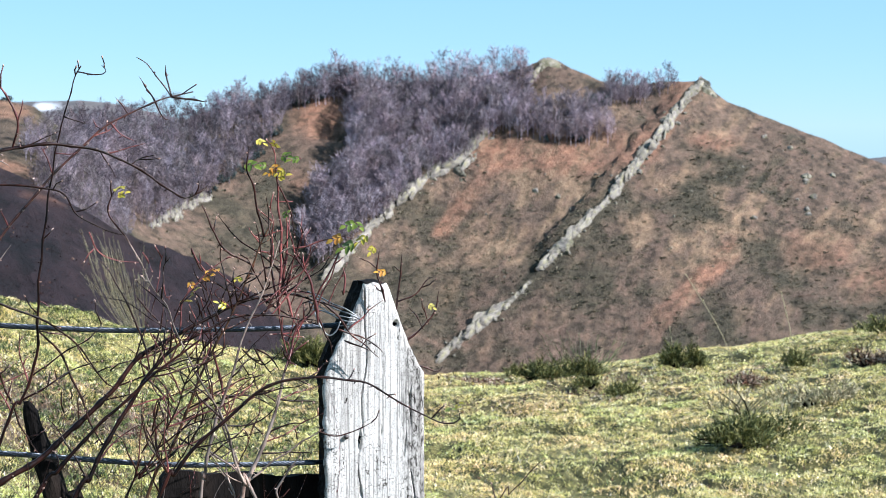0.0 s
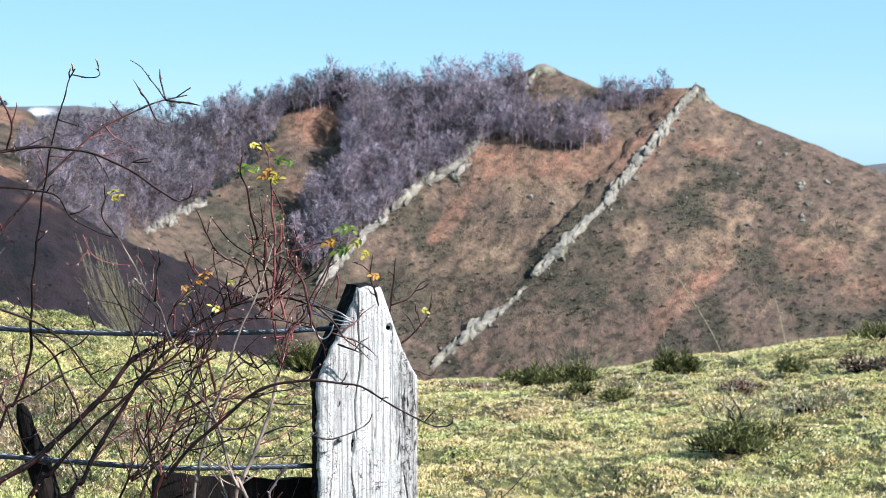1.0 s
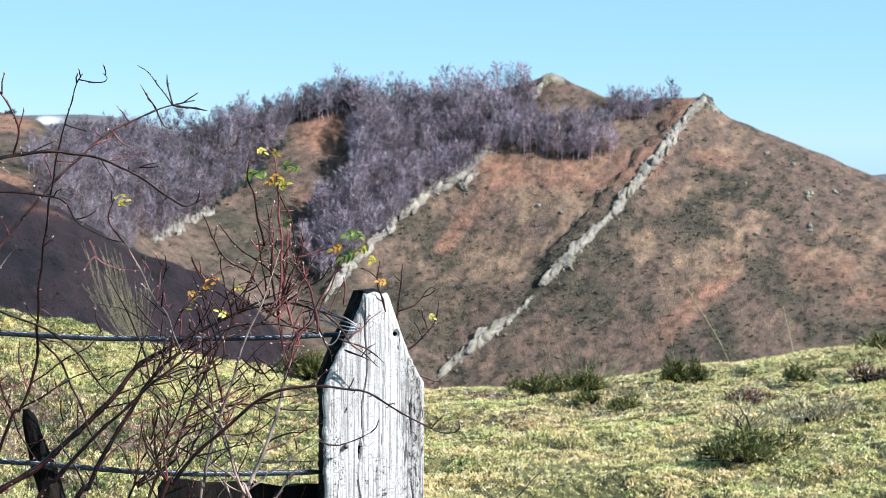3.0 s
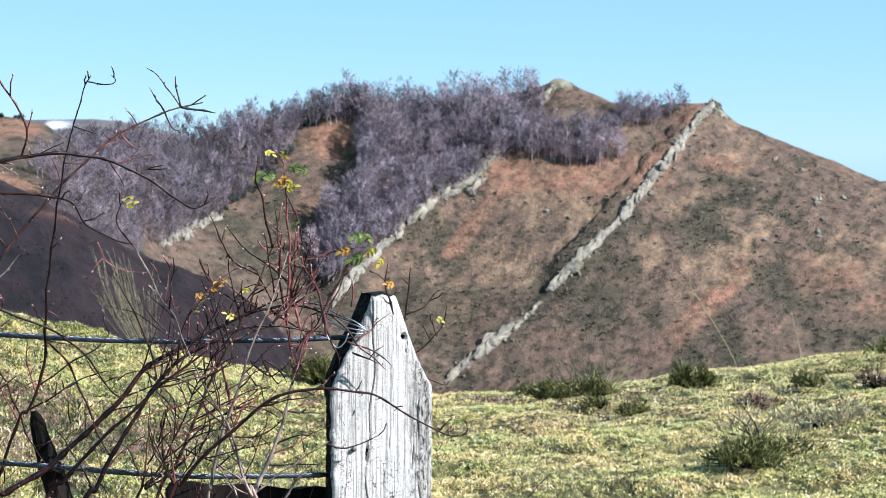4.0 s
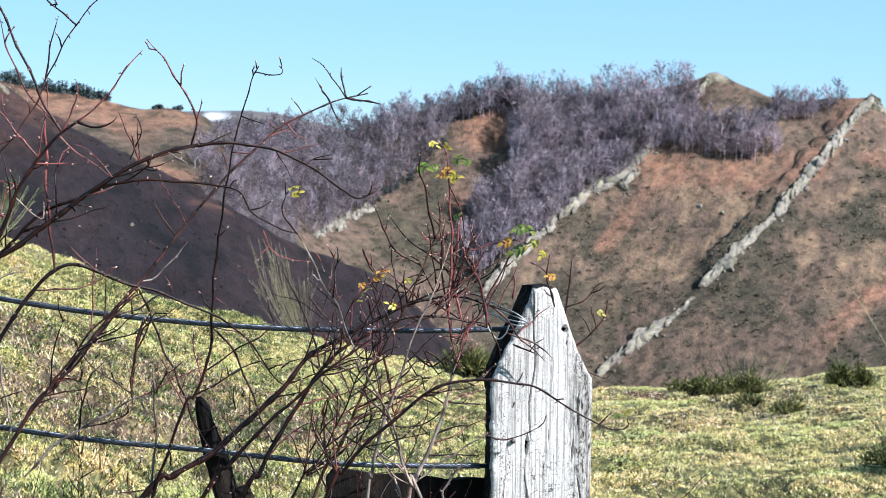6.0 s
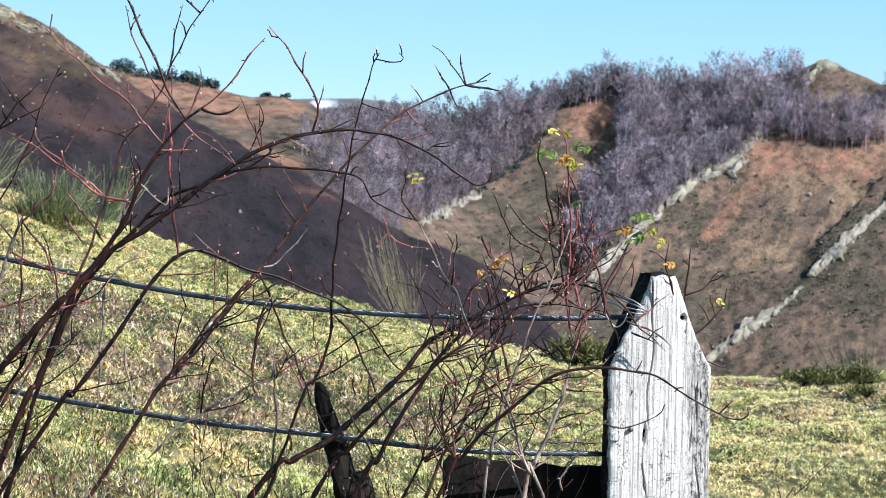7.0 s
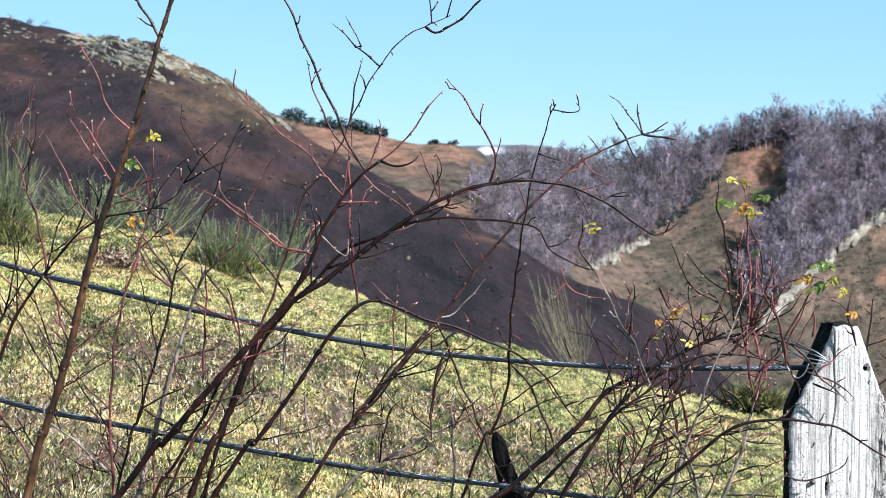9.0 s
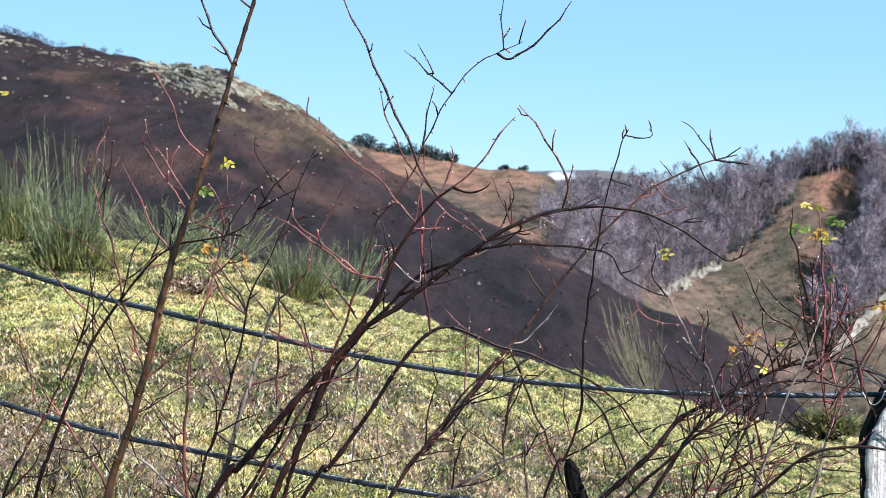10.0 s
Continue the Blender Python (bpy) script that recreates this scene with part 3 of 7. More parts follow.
def fence_post():
    """A flat sawn post with a hewn pointed head, split and furrowed by weather."""
    base = float(ground_z(F0[0], F0[1])) - 0.25
    prof_z = (0.0, 1.216, 1.226, 1.262, 1.31, 1.358)
    left = (-0.081, -0.081, -0.0785, -0.060, -0.034, -0.015)
    right = (0.083, 0.081, 0.0745, 0.056, 0.038, 0.0205)
    nz, nu, deep = 220, 120, 0.085
    zs = np.concatenate([np.linspace(base, 0.95, 20), np.linspace(0.955, 1.358, nz - 20)])
    cracks = [(-0.018, 1.12, 1.36, 0.0012, 0.006), (-0.022, 1.095, 1.135, 0.0030, 0.012), (-0.024, 0.9, 1.08, 0.0011, 0.006), (0.060, 1.13, 1.20, 0.0016, 0.005),
              (-0.026, 1.02, 1.045, 0.0028, 0.011), (0.012, 1.115, 1.14, 0.0012, 0.005), (0.052, 1.08, 1.13, 0.0014, 0.004), (0.060, 0.98, 1.07, 0.0015, 0.004)]
    verts, front, deepest = [], np.zeros((len(zs), nu), int), []
    for i, z in enumerate(zs):
        lo, hi = np.interp(z, prof_z, left), np.interp(z, prof_z, right)
        lo += 0.0042 * float(rough_noise(np.array(z), np.array(1.7), 0.022, 5, 5))
        hi += 0.0016 * float(rough_noise(np.array(z), np.array(9.7), 0.03, 6))
        u = np.linspace(lo, hi, nu)
        wob = 0.004 * math.sin(z * 21) + 0.002 * math.sin(z * 57)
        n = 0.00016 * rough_noise(u, np.full(nu, z * 0.05), 0.0038, 11, 2) + 0.0008 * rough_noise(u, np.full(nu, z), 0.02, 12, 3)
        gape = 0.014 * np.exp(-((u - 0.0335) / 0.0045) ** 2 - ((z - 1.293) / 0.005) ** 2)     # knot hole
        for cu, z0, z1, w, d in cracks:
            fade = np.clip(min(z - z0, z1 - z) / 0.02, 0, 1)
            gape = gape + d * fade * np.exp(-((u - cu - wob) / (w * 0.62)) ** 2)
        n = n + gape
        deepest.append(gape > 0.0068)
        edge = np.minimum(u - lo, hi - u)
        n = n + 0.006 * np.exp(-edge / 0.003)
        if z > 1.35:
            n = n + 0.004 * (z - 1.35) / 0.008
        for k in range(nu):
            front[i, k] = len(verts)
            zz = z + (0.004 * float(rough_noise(np.array(u[k]), np.array(3.3), 0.012, 8)) if i == len(zs) - 1 else 0)
            verts.append(fence_at(u[k], n[k], zz))
    faces = []
    for i in range(len(zs) - 1):
        for k in range(nu - 1):
            faces.append((front[i, k], front[i, k + 1], front[i + 1, k + 1], front[i + 1, k]))
    # sides, back and head; the hewn side is broken, ragged and coloured as shade
    rows, br = [], []
    for i, z in enumerate(zs):
        lo, hi = np.interp(z, prof_z, left), np.interp(z, prof_z, right)
        inset = 0.010 * np.clip((1.28 - z) / 0.1, 0, 1)
        ragged = 0.003 * float(rough_noise(np.array(z), np.array(4.1), 0.05, 15))
        row = [front[i, 0]]
        for k in range(1, 8):
            f = k / 7
            torn = 0.010 * float(rough_noise(np.array(z), np.array(f * 0.085), 0.018, 25, 3)) * math.sin(math.pi * (0.15 + 0.7 * f)) * (1 if k < 7 else 0)
            row.append(len(verts))
            verts.append(fence_at(lo + (inset + ragged) * f + torn + 0.003, deep * f, z + (0.006 * float(rough_noise(np.array(f), np.array(2.2), 0.2, 26)) if i == len(zs) - 1 else 0)))
        rows.append(row)
        br.append(len(verts))
        verts.append(fence_at(hi - inset, deep, z))
    bl = [row[-1] for row in rows]
    # 1 colours the crack bottoms near-black, for the shade inside them
    dark = [0] * len(faces)
    for f, (i, k) in enumerate((i, k) for i in range(len(zs) - 1) for k in range(nu - 1)):
        dark[f] = int(deepest[i][k] and deepest[i + 1][k])
    for i in range(len(zs) - 1):
        for k in range(7):
            faces.append((rows[i + 1][k], rows[i + 1][k + 1], rows[i][k + 1], rows[i][k]))
        faces.append((front[i, nu - 1], br[i], br[i + 1], front[i + 1, nu - 1]))
        faces.append((bl[i], bl[i + 1], br[i + 1], br[i]))
        # hewn left side: dark wood with its shade painted in
        dark += [1] * 7 + [0, 0]
    faces.append(tuple(front[-1, :]) + (br[-1],) + tuple(rows[-1][:0:-1]))
    dark.append(1)
    body = mesh_object("shaft", verts, faces, M_POST)
    body.data.materials.append(M_SHADED_DARKWOOD)
    body.data.polygons.foreach_set("material_index", dark)
    post = new("fence_post")
    post.location = F0 + np.array((0, 0, base))
    body.location = -np.array(post.location)
    under(body, post)
    heap = Heap()
    p = fence_at(-0.047, -0.001, 1.122)
    heap.add(*tube([p, p - 0.004 * FN], [0.0038, 0.0034], 8))
    nail = heap.done("nail", M_RUST, True)
    nail.location = -np.array(post.location)
    under(nail, post, "rusty nail head driven into the post")
    return tagged(post, "sun-bleached grey split wooden fence post with pointed head", "fence post")


fence_post()


def cable(pts, radius=0.0042, pitch=0.055, strands=6):
    """A laid steel cable: strands wound round the line."""
    line = spline(pts, 0.0045)
    s = np.concatenate([[0], np.cumsum(np.linalg.norm(np.diff(line, axis=0), axis=1))])
    tan = np.gradient(line, axis=0)
    tan /= np.linalg.norm(tan, axis=1)[:, None]
    up = np.array((0, 0, 1.0))
    w = np.cross(tan, up)
    w /= np.linalg.norm(w, axis=1)[:, None]
    v = np.cross(w, tan)
    whole = new("fence_cable")
    whole.location = line[-1]
    for k in range(strands):
        heap = Heap()
        ph = 2 * math.pi * (s / pitch + k / strands)
        heap.add(*tube(line + radius * 0.62 * (np.cos(ph)[:, None] * w + np.sin(ph)[:, None] * v), radius * 0.40, 5))
        strand = heap.done("strand", M_STEEL, True)
        strand.location = -line[-1]
        under(strand, whole)
    return whole


upper = [fence_at(u, n, z) for u, n, z in ((-3.4, 0.02, 2.16), (-2.4, 0.02, 1.83), (-1.361, 0.0, 1.487), (-1.113, 0.0, 1.416), (-0.748, 0.0, 1.337), (-0.448, 0.0, 1.303), (-0.20, 0.02, 1.292), (-0.07, 0.045, 1.290), (-0.02, 0.055, 1.289))]
lower = [fence_at(u, n, z) for u, n, z in ((-3.4, 0.02, 1.95), (-2.4, 0.02, 1.62), (-1.361, 0.0, 1.285), (-1.09, 0.0, 1.216), (-0.73, 0.0, 1.148), (-0.522, 0.0, 1.121), (-0.31, 0.0, 1.094), (-0.09, 0.03, 1.079), (-0.06, 0.04, 1.078))]
tagged(cable(upper), "twisted galvanised steel fence cable tied to the post", "cable", "fence cables")
tagged(cable(lower), "lower twisted galvanised steel fence cable sagging along the slope", "cable", "fence cables")


WIRE_ENDS = [
    ((-0.095, 0.05, 1.344), (-0.08, 0.03, 1.337), (-0.068, 0, 1.329), (-0.049, -0.012, 1.321), (-0.032, -0.014, 1.309), (-0.024, -0.008, 1.302)),
    ((-0.091, 0.05, 1.337), (-0.076, 0.03, 1.33), (-0.06, 0, 1.319), (-0.045, -0.014, 1.314), (-0.028, -0.014, 1.304), (-0.04, -0.012, 1.297), (-0.058, 0, 1.294)),
    ((-0.094, 0.05, 1.328), (-0.079, 0.03, 1.321), (-0.069, 0, 1.313), (-0.051, -0.013, 1.309), (-0.033, -0.013, 1.304), (-0.043, -0.01, 1.293)),
    ((-0.086, 0.05, 1.315), (-0.073, 0.03, 1.314), (-0.059, -0.004, 1.306), (-0.046, -0.013, 1.302), (-0.025, -0.01, 1.301)),
    ((-0.093, 0.02, 1.325), (-0.09, 0, 1.301), (-0.076, -0.006, 1.281), (-0.064, -0.008, 1.287), (-0.057, -0.008, 1.302)),
]


def wire_loops():
    """Wire ends wound round the head of the post, below its hewn shoulder."""
    whole = new("wire_tie")
    whole.location = fence_at(-0.06, 0.04, 1.30)
    for pts in WIRE_ENDS:
        heap = Heap()
        heap.add(*tube(spline([fence_at(*p) for p in pts], 0.004), 0.0011, 6))
        w = heap.done("wire", M_WIRE, True)
        w.location = -np.array(whole.location)
        under(w, whole)
    return tagged(whole, "bent steel wire ends wound round the post head", "wire")


wire_loops()


def broken_stake():
    """A dark rotten stake with a splintered top."""
    heap = Heap()
    pts = [fence_at(u, 0.03, z) for u, z in ((-0.42, 0.0), (-0.452, 0.95), (-0.477, 1.03), (-0.503, 1.12), (-0.516, 1.165), (-0.523, 1.197))]
    line = spline(pts, 0.012)
    z = line[:, 2]
    rad = np.interp(z, (0, 1.02, 1.1, 1.15, 1.18, 1.2), (0.03, 0.023, 0.019, 0.013, 0.010, 0.002))
    v, f = tube(line, rad, 10)
    v = v + 0.004 * np.stack([rough_noise(v[:, 2], v[:, 0] * 6, 0.05, k) for k in (1, 2, 3)], 1)
    heap.add(v, f)
    for k in range(4):
        a, b = line[-6 - 2 * k], line[-1] + np.array((0.004 * k - 0.006, 0.003 * k, -0.018 * k))
        heap.add(*tube([a, (a + b) / 2 + 0.002, b], [0.006, 0.004, 0.0008], 5))
    return tagged(heap.done("wooden_stake", M_SHADED_DARKWOOD), "dark rotten wooden stake with a splintered top in the grass", "stake")


broken_stake()


def rail():
    """A dark plank nailed low across the fence."""
    bm = bmesh.new()
    us = np.linspace(-0.318, 0.0, 34)
    ring = []
    for i, u in enumerate(us):
        top = np.interp(u, (-0.318, -0.08, 0.0), (1.068, 1.045, 1.04)) + 0.0035 * math.sin(u * 60) * (0.5 + i / 60)
        bot = top - 0.10 + 0.004 * math.sin(u * 37)
        if i == 0:
            top -= 0.012
        for n, z in ((0.088, top), (0.086, (top + bot) / 2 + 0.02), (0.088, bot), (0.118, bot), (0.118, top - 0.004)):
            ring.append(bm.verts.new(fence_at(u, n, z + 0.002 * random.random())))
    for i in range(len(us) - 1):
        for k in range(5):
            a, b = i * 5 + k, i * 5 + (k + 1) % 5
            bm.faces.new((ring[a], ring[b], ring[b + 5], ring[a + 5]))
    bm.faces.new(ring[:5][::-1])
    bm.faces.new(ring[-5:])
    return tagged(from_bmesh("fence_rail", bm, M_SHADED_DARKWOOD), "dark weathered plank fixed behind the fence post", "rail")


rail()

# ---------------------------------------------------------------- rocks on the hills


def rock_mesh(name, seed, flat=0.8, fine=2, broken=0.0):
    """An angular, fractured boulder."""
    bm = bmesh.new()
    bmesh.ops.create_icosphere(bm, subdivisions=fine, radius=1.0)
    rnd = random.Random(seed)
    cuts = [(Vector((rnd.uniform(-1, 1), rnd.uniform(-1, 1), rnd.uniform(-0.6, 1))).normalized(), rnd.uniform(0.45, 0.8)) for _ in range(9)]
    for v in bm.verts:
        for nrm, d in cuts:
            over = v.co.dot(nrm) - d
            if over > 0:
                v.co -= nrm * over * 0.92
        v.co *= 1 + 0.16 * noise.noise(v.co * 2.3 + Vector((seed, 0, 0)))
        if broken:
            v.co *= 1 + broken * noise.cell(Vector((v.co.x * 3.1, v.co.y * 3.1, v.co.z * 0.9 + seed)))
        v.co.z *= flat
    me = bpy.data.meshes.new(name)
    bm.to_mesh(me)
    bm.free()
    me.materials.append(M_ROCK)
    return me


SLABS = [rock_mesh("slab", 60 + k, 0.9, 2, 0.12) for k in range(8)]
ROCKS = [rock_mesh("rock", k, 0.7 + 0.08 * (k % 4)) for k in range(8)]
rng = random.Random(11)


def put_rock(spot, size, parent, tall=1.0):
    ob = new("rock", rng.choice(ROCKS))
    m = Matrix.LocRotScale(Vector(spot) + Vector((0, 0, size * 0.18)), Euler((rng.uniform(-0.4, 0.4), rng.uniform(-0.4, 0.4), rng.uniform(0, 6.28))),
                           Vector((size * rng.uniform(0.7, 1.15), size * rng.uniform(0.7, 1.1), size * tall * rng.uniform(0.7, 1.2))))
    ob.parent = parent
    ob.matrix_basis = Matrix.Translation(-Vector(parent.location)) @ m
    return ob


def rock_rib(line, count, wide, size, label, r0=480, r1=690, tall=1.3, slab=1.0, strewn=0.18):
    """A rib of bare rock down a slope, along bearings and elevations: tilted slabs that overlap, with gaps and loose blocks."""
    seg = np.array(line, float)
    s = np.concatenate([[0], np.cumsum(np.linalg.norm(np.diff(seg, axis=0), axis=1))])
    rib = new("rock_outcrop")
    rib.location = slope_spot(*seg[0], r0, r1)
    count = int(count * 1.7)
    for k in range(count):
        t = s[-1] * (k + rng.random()) / count
        az, el = np.interp(t, s, seg[:, 0]), np.interp(t, s, seg[:, 1])
        swell = float(lattice(np.array(t * 2.6), np.array(0.5), int(count)))
        if swell < 0.10:
            continue
        loose = rng.random() < strewn
        off = rng.gauss(0, wide * (2.0 if loose else 0.42))
        spot = slope_spot(az + off, el + rng.gauss(0, wide * 0.5) - 0.03, r0, r1)
        t2 = min(s[-1], t + 0.15)
        there = slope_spot(np.interp(t2, s, seg[:, 0]), np.interp(t2, s, seg[:, 1]), r0, r1)
        here = slope_spot(np.interp(t2 - 0.15, s, seg[:, 0]), np.interp(t2 - 0.15, s, seg[:, 1]), r0, r1)
        run = math.atan2(there[1] - here[1], there[0] - here[0])
        fall = max(-0.7, min(0.7, math.atan2(there[2] - here[2], max(0.5, math.hypot(there[1] - here[1], there[0] - here[0])))))
        big = 0.76 * size * (0.55 + 0.6 * swell) * rng.choice((0.45, 0.65, 0.85, 1.05, 1.3))
        if loose:
            put_rock(spot, big * 0.55, rib)
            continue
        ob = new("rock", rng.choice(SLABS))
        m = Matrix.LocRotScale(Vector(spot) + Vector((0, 0, big * 0.1)), Euler((rng.uniform(-0.2, 0.3), rng.gauss(0, 0.16) - fall, run + rng.gauss(0, 0.14))),
                               Vector((big * (1.2 + slab * rng.uniform(0.2, 1.7)), big * rng.uniform(0.34, 0.62), big * tall * rng.uniform(0.55, 1.15))))
        ob.parent = rib
        ob.matrix_basis = Matrix.Translation(-Vector(rib.location)) @ m
    return tagged(rib, label, "rock outcrop", "rock ribs on the hills")


rock_rib([(1.35, -0.18), (0.66, -1.0), (0.2, -1.3)], 42, 0.10, 2.3, "jagged pale limestone rib below the bare woods")
rock_rib([(0.1, -1.35), (-0.44, -1.59), (-1.45, -2.51)], 46, 0.10, 2.7, "jagged pale limestone rib beside the bare woods")
rock_rib([(-1.6, -2.6), (-2.65, -3.61), (-3.94, -5.07)], 50, 0.12, 2.2, "low pale limestone rib beside the bare woods")
rock_rib([(8.38, 1.40), (7.9, 0.9), (7.45, 0.35), (6.95, -0.42)], 62, 0.11, 2.6, "tall pale limestone rib running down from the summit", tall=1.25)
rock_rib([(6.8, -0.62), (6.3, -1.2), (5.79, -1.85), (5.5, -2.15)], 50, 0.10, 2.7, "pale limestone rib broken off from the one above", tall=1.4)
rock_rib([(5.35, -2.45), (4.8, -2.95), (4.2, -3.55), (3.6, -4.15), (3.24, -4.6)], 66, 0.10, 2.5, "pale grey limestone rib dropping to the valley")
rock_rib([(2.75, -5.2), (2.2, -5.75), (1.9, -5.95)], 18, 0.09, 1.5, "thin low limestone rib on the slope")
rock_rib([(1.75, -6.05), (1.22, -6.46), (0.9, -6.7), (0.4, -7.1), (-0.07, -7.56)], 48, 0.12, 2.2, "pale limestone rib at the foot of the slope")
rock_rib([(-7.6, -2.25), (-8.3, -2.6), (-9.4, -3.2)], 50, 0.15, 1.7, "scattered pale limestone blocks on a grassy spur")
rock_rib([(2.85, 1.45), (3.1, 1.8), (3.45, 2.05), (3.7, 1.95)], 30, 0.05, 2.2, "mossy limestone crag on the summit")
rock_rib([(8.05, 1.2), (8.35, 1.28), (8.6, 1.1)], 24, 0.08, 1.9, "bare limestone crag at the top of the rib")
rock_rib([(0.95, -1.0), (0.45, -1.45), (0.75, -1.7)], 18, 0.12, 1.8, "grey limestone blocks beside the rib")
rock_rib([(-26.0, 4.1), (-24.6, 3.95), (-23.7, 3.8), (-23.2, 3.4), (-22.4, 3.1)], 90, 0.24, 1.15, "cluster of sunlit limestone blocks on a burnt ridge", 150, 335, 0.9, strewn=0.35)
rock_rib([(-25.6, 3.75), (-24.6, 3.5), (-23.6, 3.2)], 90, 0.32, 1.0, "broken limestone blocks below a burnt ridge", 150, 335, 0.9, strewn=0.45)
rock_rib([(-22.4, 3.1), (-21.3, 2.7), (-20.2, 1.9), (-19.2, 1.2)], 46, 0.18, 1.1, "yellowish limestone blocks along the ridge edge", 150, 335, 0.9, strewn=0.4)


def boulders(box, count, size, label, r0, r1):
    lot = new("boulder_scatter")
    lot.location = slope_spot((box[0] + box[1]) / 2, (box[2] + box[3]) / 2, r0, r1)
    for _ in range(count):
        spot = slope_spot(rng.uniform(box[0], box[1]), rng.uniform(box[2], box[3]), r0, r1)
        put_rock(spot, size * rng.choice((0.25, 0.3, 0.4, 0.5, 0.9)), lot)
    return tagged(lot, label, "boulders", "loose boulders on the hills")


rock_rib([(-30.8, 4.75), (-29.6, 4.6), (-28.6, 4.35), (-27.3, 4.2), (-26.1, 4.0)], 64, 0.2, 0.6, "tan limestone blocks under the burnt skyline", 150, 335, 0.8, strewn=0.6)


boulders((1.0, 7.5, -5.5, -1.5), 26, 1.4, "loose pale boulders among heather", 480, 690)
boulders((7.5, 14.0, -5.0, 0.3), 26, 1.4, "loose pale boulders on a heathery slope", 480, 690)
boulders((11.6, 11.9, -2.9, -1.6), 9, 1.8, "short chain of pale boulders", 480, 690)
boulders((-30.5, -22.5, 2.6, 4.9), 80, 0.45, "small pale stones showing through burnt heath", 150, 335)
boulders((-30.5, -20.0, 0.8, 3.2), 26, 0.4, "few small pale stones on burnt heath", 150, 335)
boulders((-22.5, -7.5, -3.5, 1.2), 12, 0.4, "small pale stones on burnt ground", 150, 335)

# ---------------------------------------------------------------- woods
# broad dark patches (lo) stand in for shade between clumps of trees
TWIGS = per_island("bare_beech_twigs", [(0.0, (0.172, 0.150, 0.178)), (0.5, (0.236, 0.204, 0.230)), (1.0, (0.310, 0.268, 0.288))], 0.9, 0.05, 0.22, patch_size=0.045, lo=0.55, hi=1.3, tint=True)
EVERGREEN = per_island("holly_leaves", [(0.0, (0.017, 0.030, 0.033)), (0.6, (0.034, 0.054, 0.053)), (1.0, (0.062, 0.084, 0.076))], 0.6, 0.3)


def ribbon(a, b, wa, wb, side):
    return [a - side * wa, a + side * wa, b + side * wb, b - side * wb]


def bare_tree(seed, h=11.0, dense=230, stout=1.0):
    """Quads of one leafless tree and their paleness: trunk, steep limbs, and fine twigs that fan up and out from them."""
    r = np.random.RandomState(seed)
    q, pale = [], []
    sway = r.normal(0, 0.03, 2) * h
    top = np.array((sway[0], sway[1], h * 0.80))
    for ang in (0.4, 1.97):
        side = np.array((math.cos(ang), math.sin(ang), 0))
        q.append(ribbon(np.array((0, 0, -1.0)), top * 0.5, h * 0.0115, h * 0.008, side))
        q.append(ribbon(top * 0.5, top, h * 0.008, h * 0.003, side))
        pale += [1.6, 1.4]
    limbs = 13
    wide, mid = r.uniform(0.21, 0.29), r.uniform(0.54, 0.62)
    for k in range(limbs):
        ang = k * 2.4 + r.uniform(-0.5, 0.5)
        up = mid + 0.33 * r.uniform(-0.75, 0.98)
        out = wide * math.sqrt(max(0.06, 1 - ((up - mid) / 0.36) ** 2)) * r.uniform(0.6, 1.05)
        z0 = max(0.16, up - out * r.uniform(1.3, 2.2))
        a = top * z0 / 0.8
        b = np.array((math.cos(ang) * out * h + sway[0] * up, math.sin(ang) * out * h + sway[1] * up, up * h))
        side = np.array((-math.sin(ang + 0.8), math.cos(ang + 0.8), 0.2))
        q.append(ribbon(a, b, h * 0.0055, h * 0.003, side))
        pale.append(1.35)
        way = (b - a) / np.linalg.norm(b - a)
        away = np.array((math.cos(ang), math.sin(ang), 0))
        for j in range(dense // limbs):
            p = a + (b - a) * r.uniform(0.35, 1.0) + r.normal(0, 0.022, 3) * h
            e = way * 0.4 + away * r.uniform(-0.1, 0.9) + r.normal(0, 0.6, 3) + np.array((0, 0, 0.25))
            e *= h * r.uniform(0.045, 0.10) / np.linalg.norm(e)
            side = np.cross(e, r.normal(size=3))
            side /= np.linalg.norm(side) + 1e-6
            q.append(ribbon(p, p + e, h * 0.0056 * stout, h * 0.0036 * stout, side))
            pale.append(1.0)
    return np.array(q), np.array(pale)


BARE = [bare_tree(k, 11.0 + 0.5 * (k % 3)) for k in range(7)]
WOODS = [
    [(-12.17, 0.14), (-8.26, 0.35), (-5.01, 0.97), (-5.19, 0.24), (-6.29, -1.22), (-7.57, -2.12), (-9.38, -3.02), (-10.81, -2.92), (-12.9, -1.74)],
    [(-3.55, 1.70), (-1.54, 1.52), (0.29, 1.70), (2.12, 1.97), (2.85, 1.70), (2.77, 0.42), (1.76, 0.02), (0.66, -0.95), (-0.44, -1.40), (-1.55, -2.4), (-2.65, -3.33), (-3.94, -4.52), (-4.67, -3.60), (-4.11, -1.95), (-3.01, -1.41), (-3.18, 0.97)],
    [(1.58, 0.61), (3.95, 0.69), (5.50, 0.45), (5.42, -0.31), (3.96, -0.45), (1.94, -0.09)],
    [(-5.2, 1.2), (-3.2, 1.6), (-3.2, 1.0), (-5.0, 0.75)],
    [(-13.0, 0.1), (-10.0, 0.1), (-10.0, -1.9), (-12.9, -1.9)],
    [(-7.4, 0.55), (-5.0, 1.05), (-4.2, 1.3), (-4.2, 0.95), (-5.2, 0.6), (-7.2, 0.2)],
]


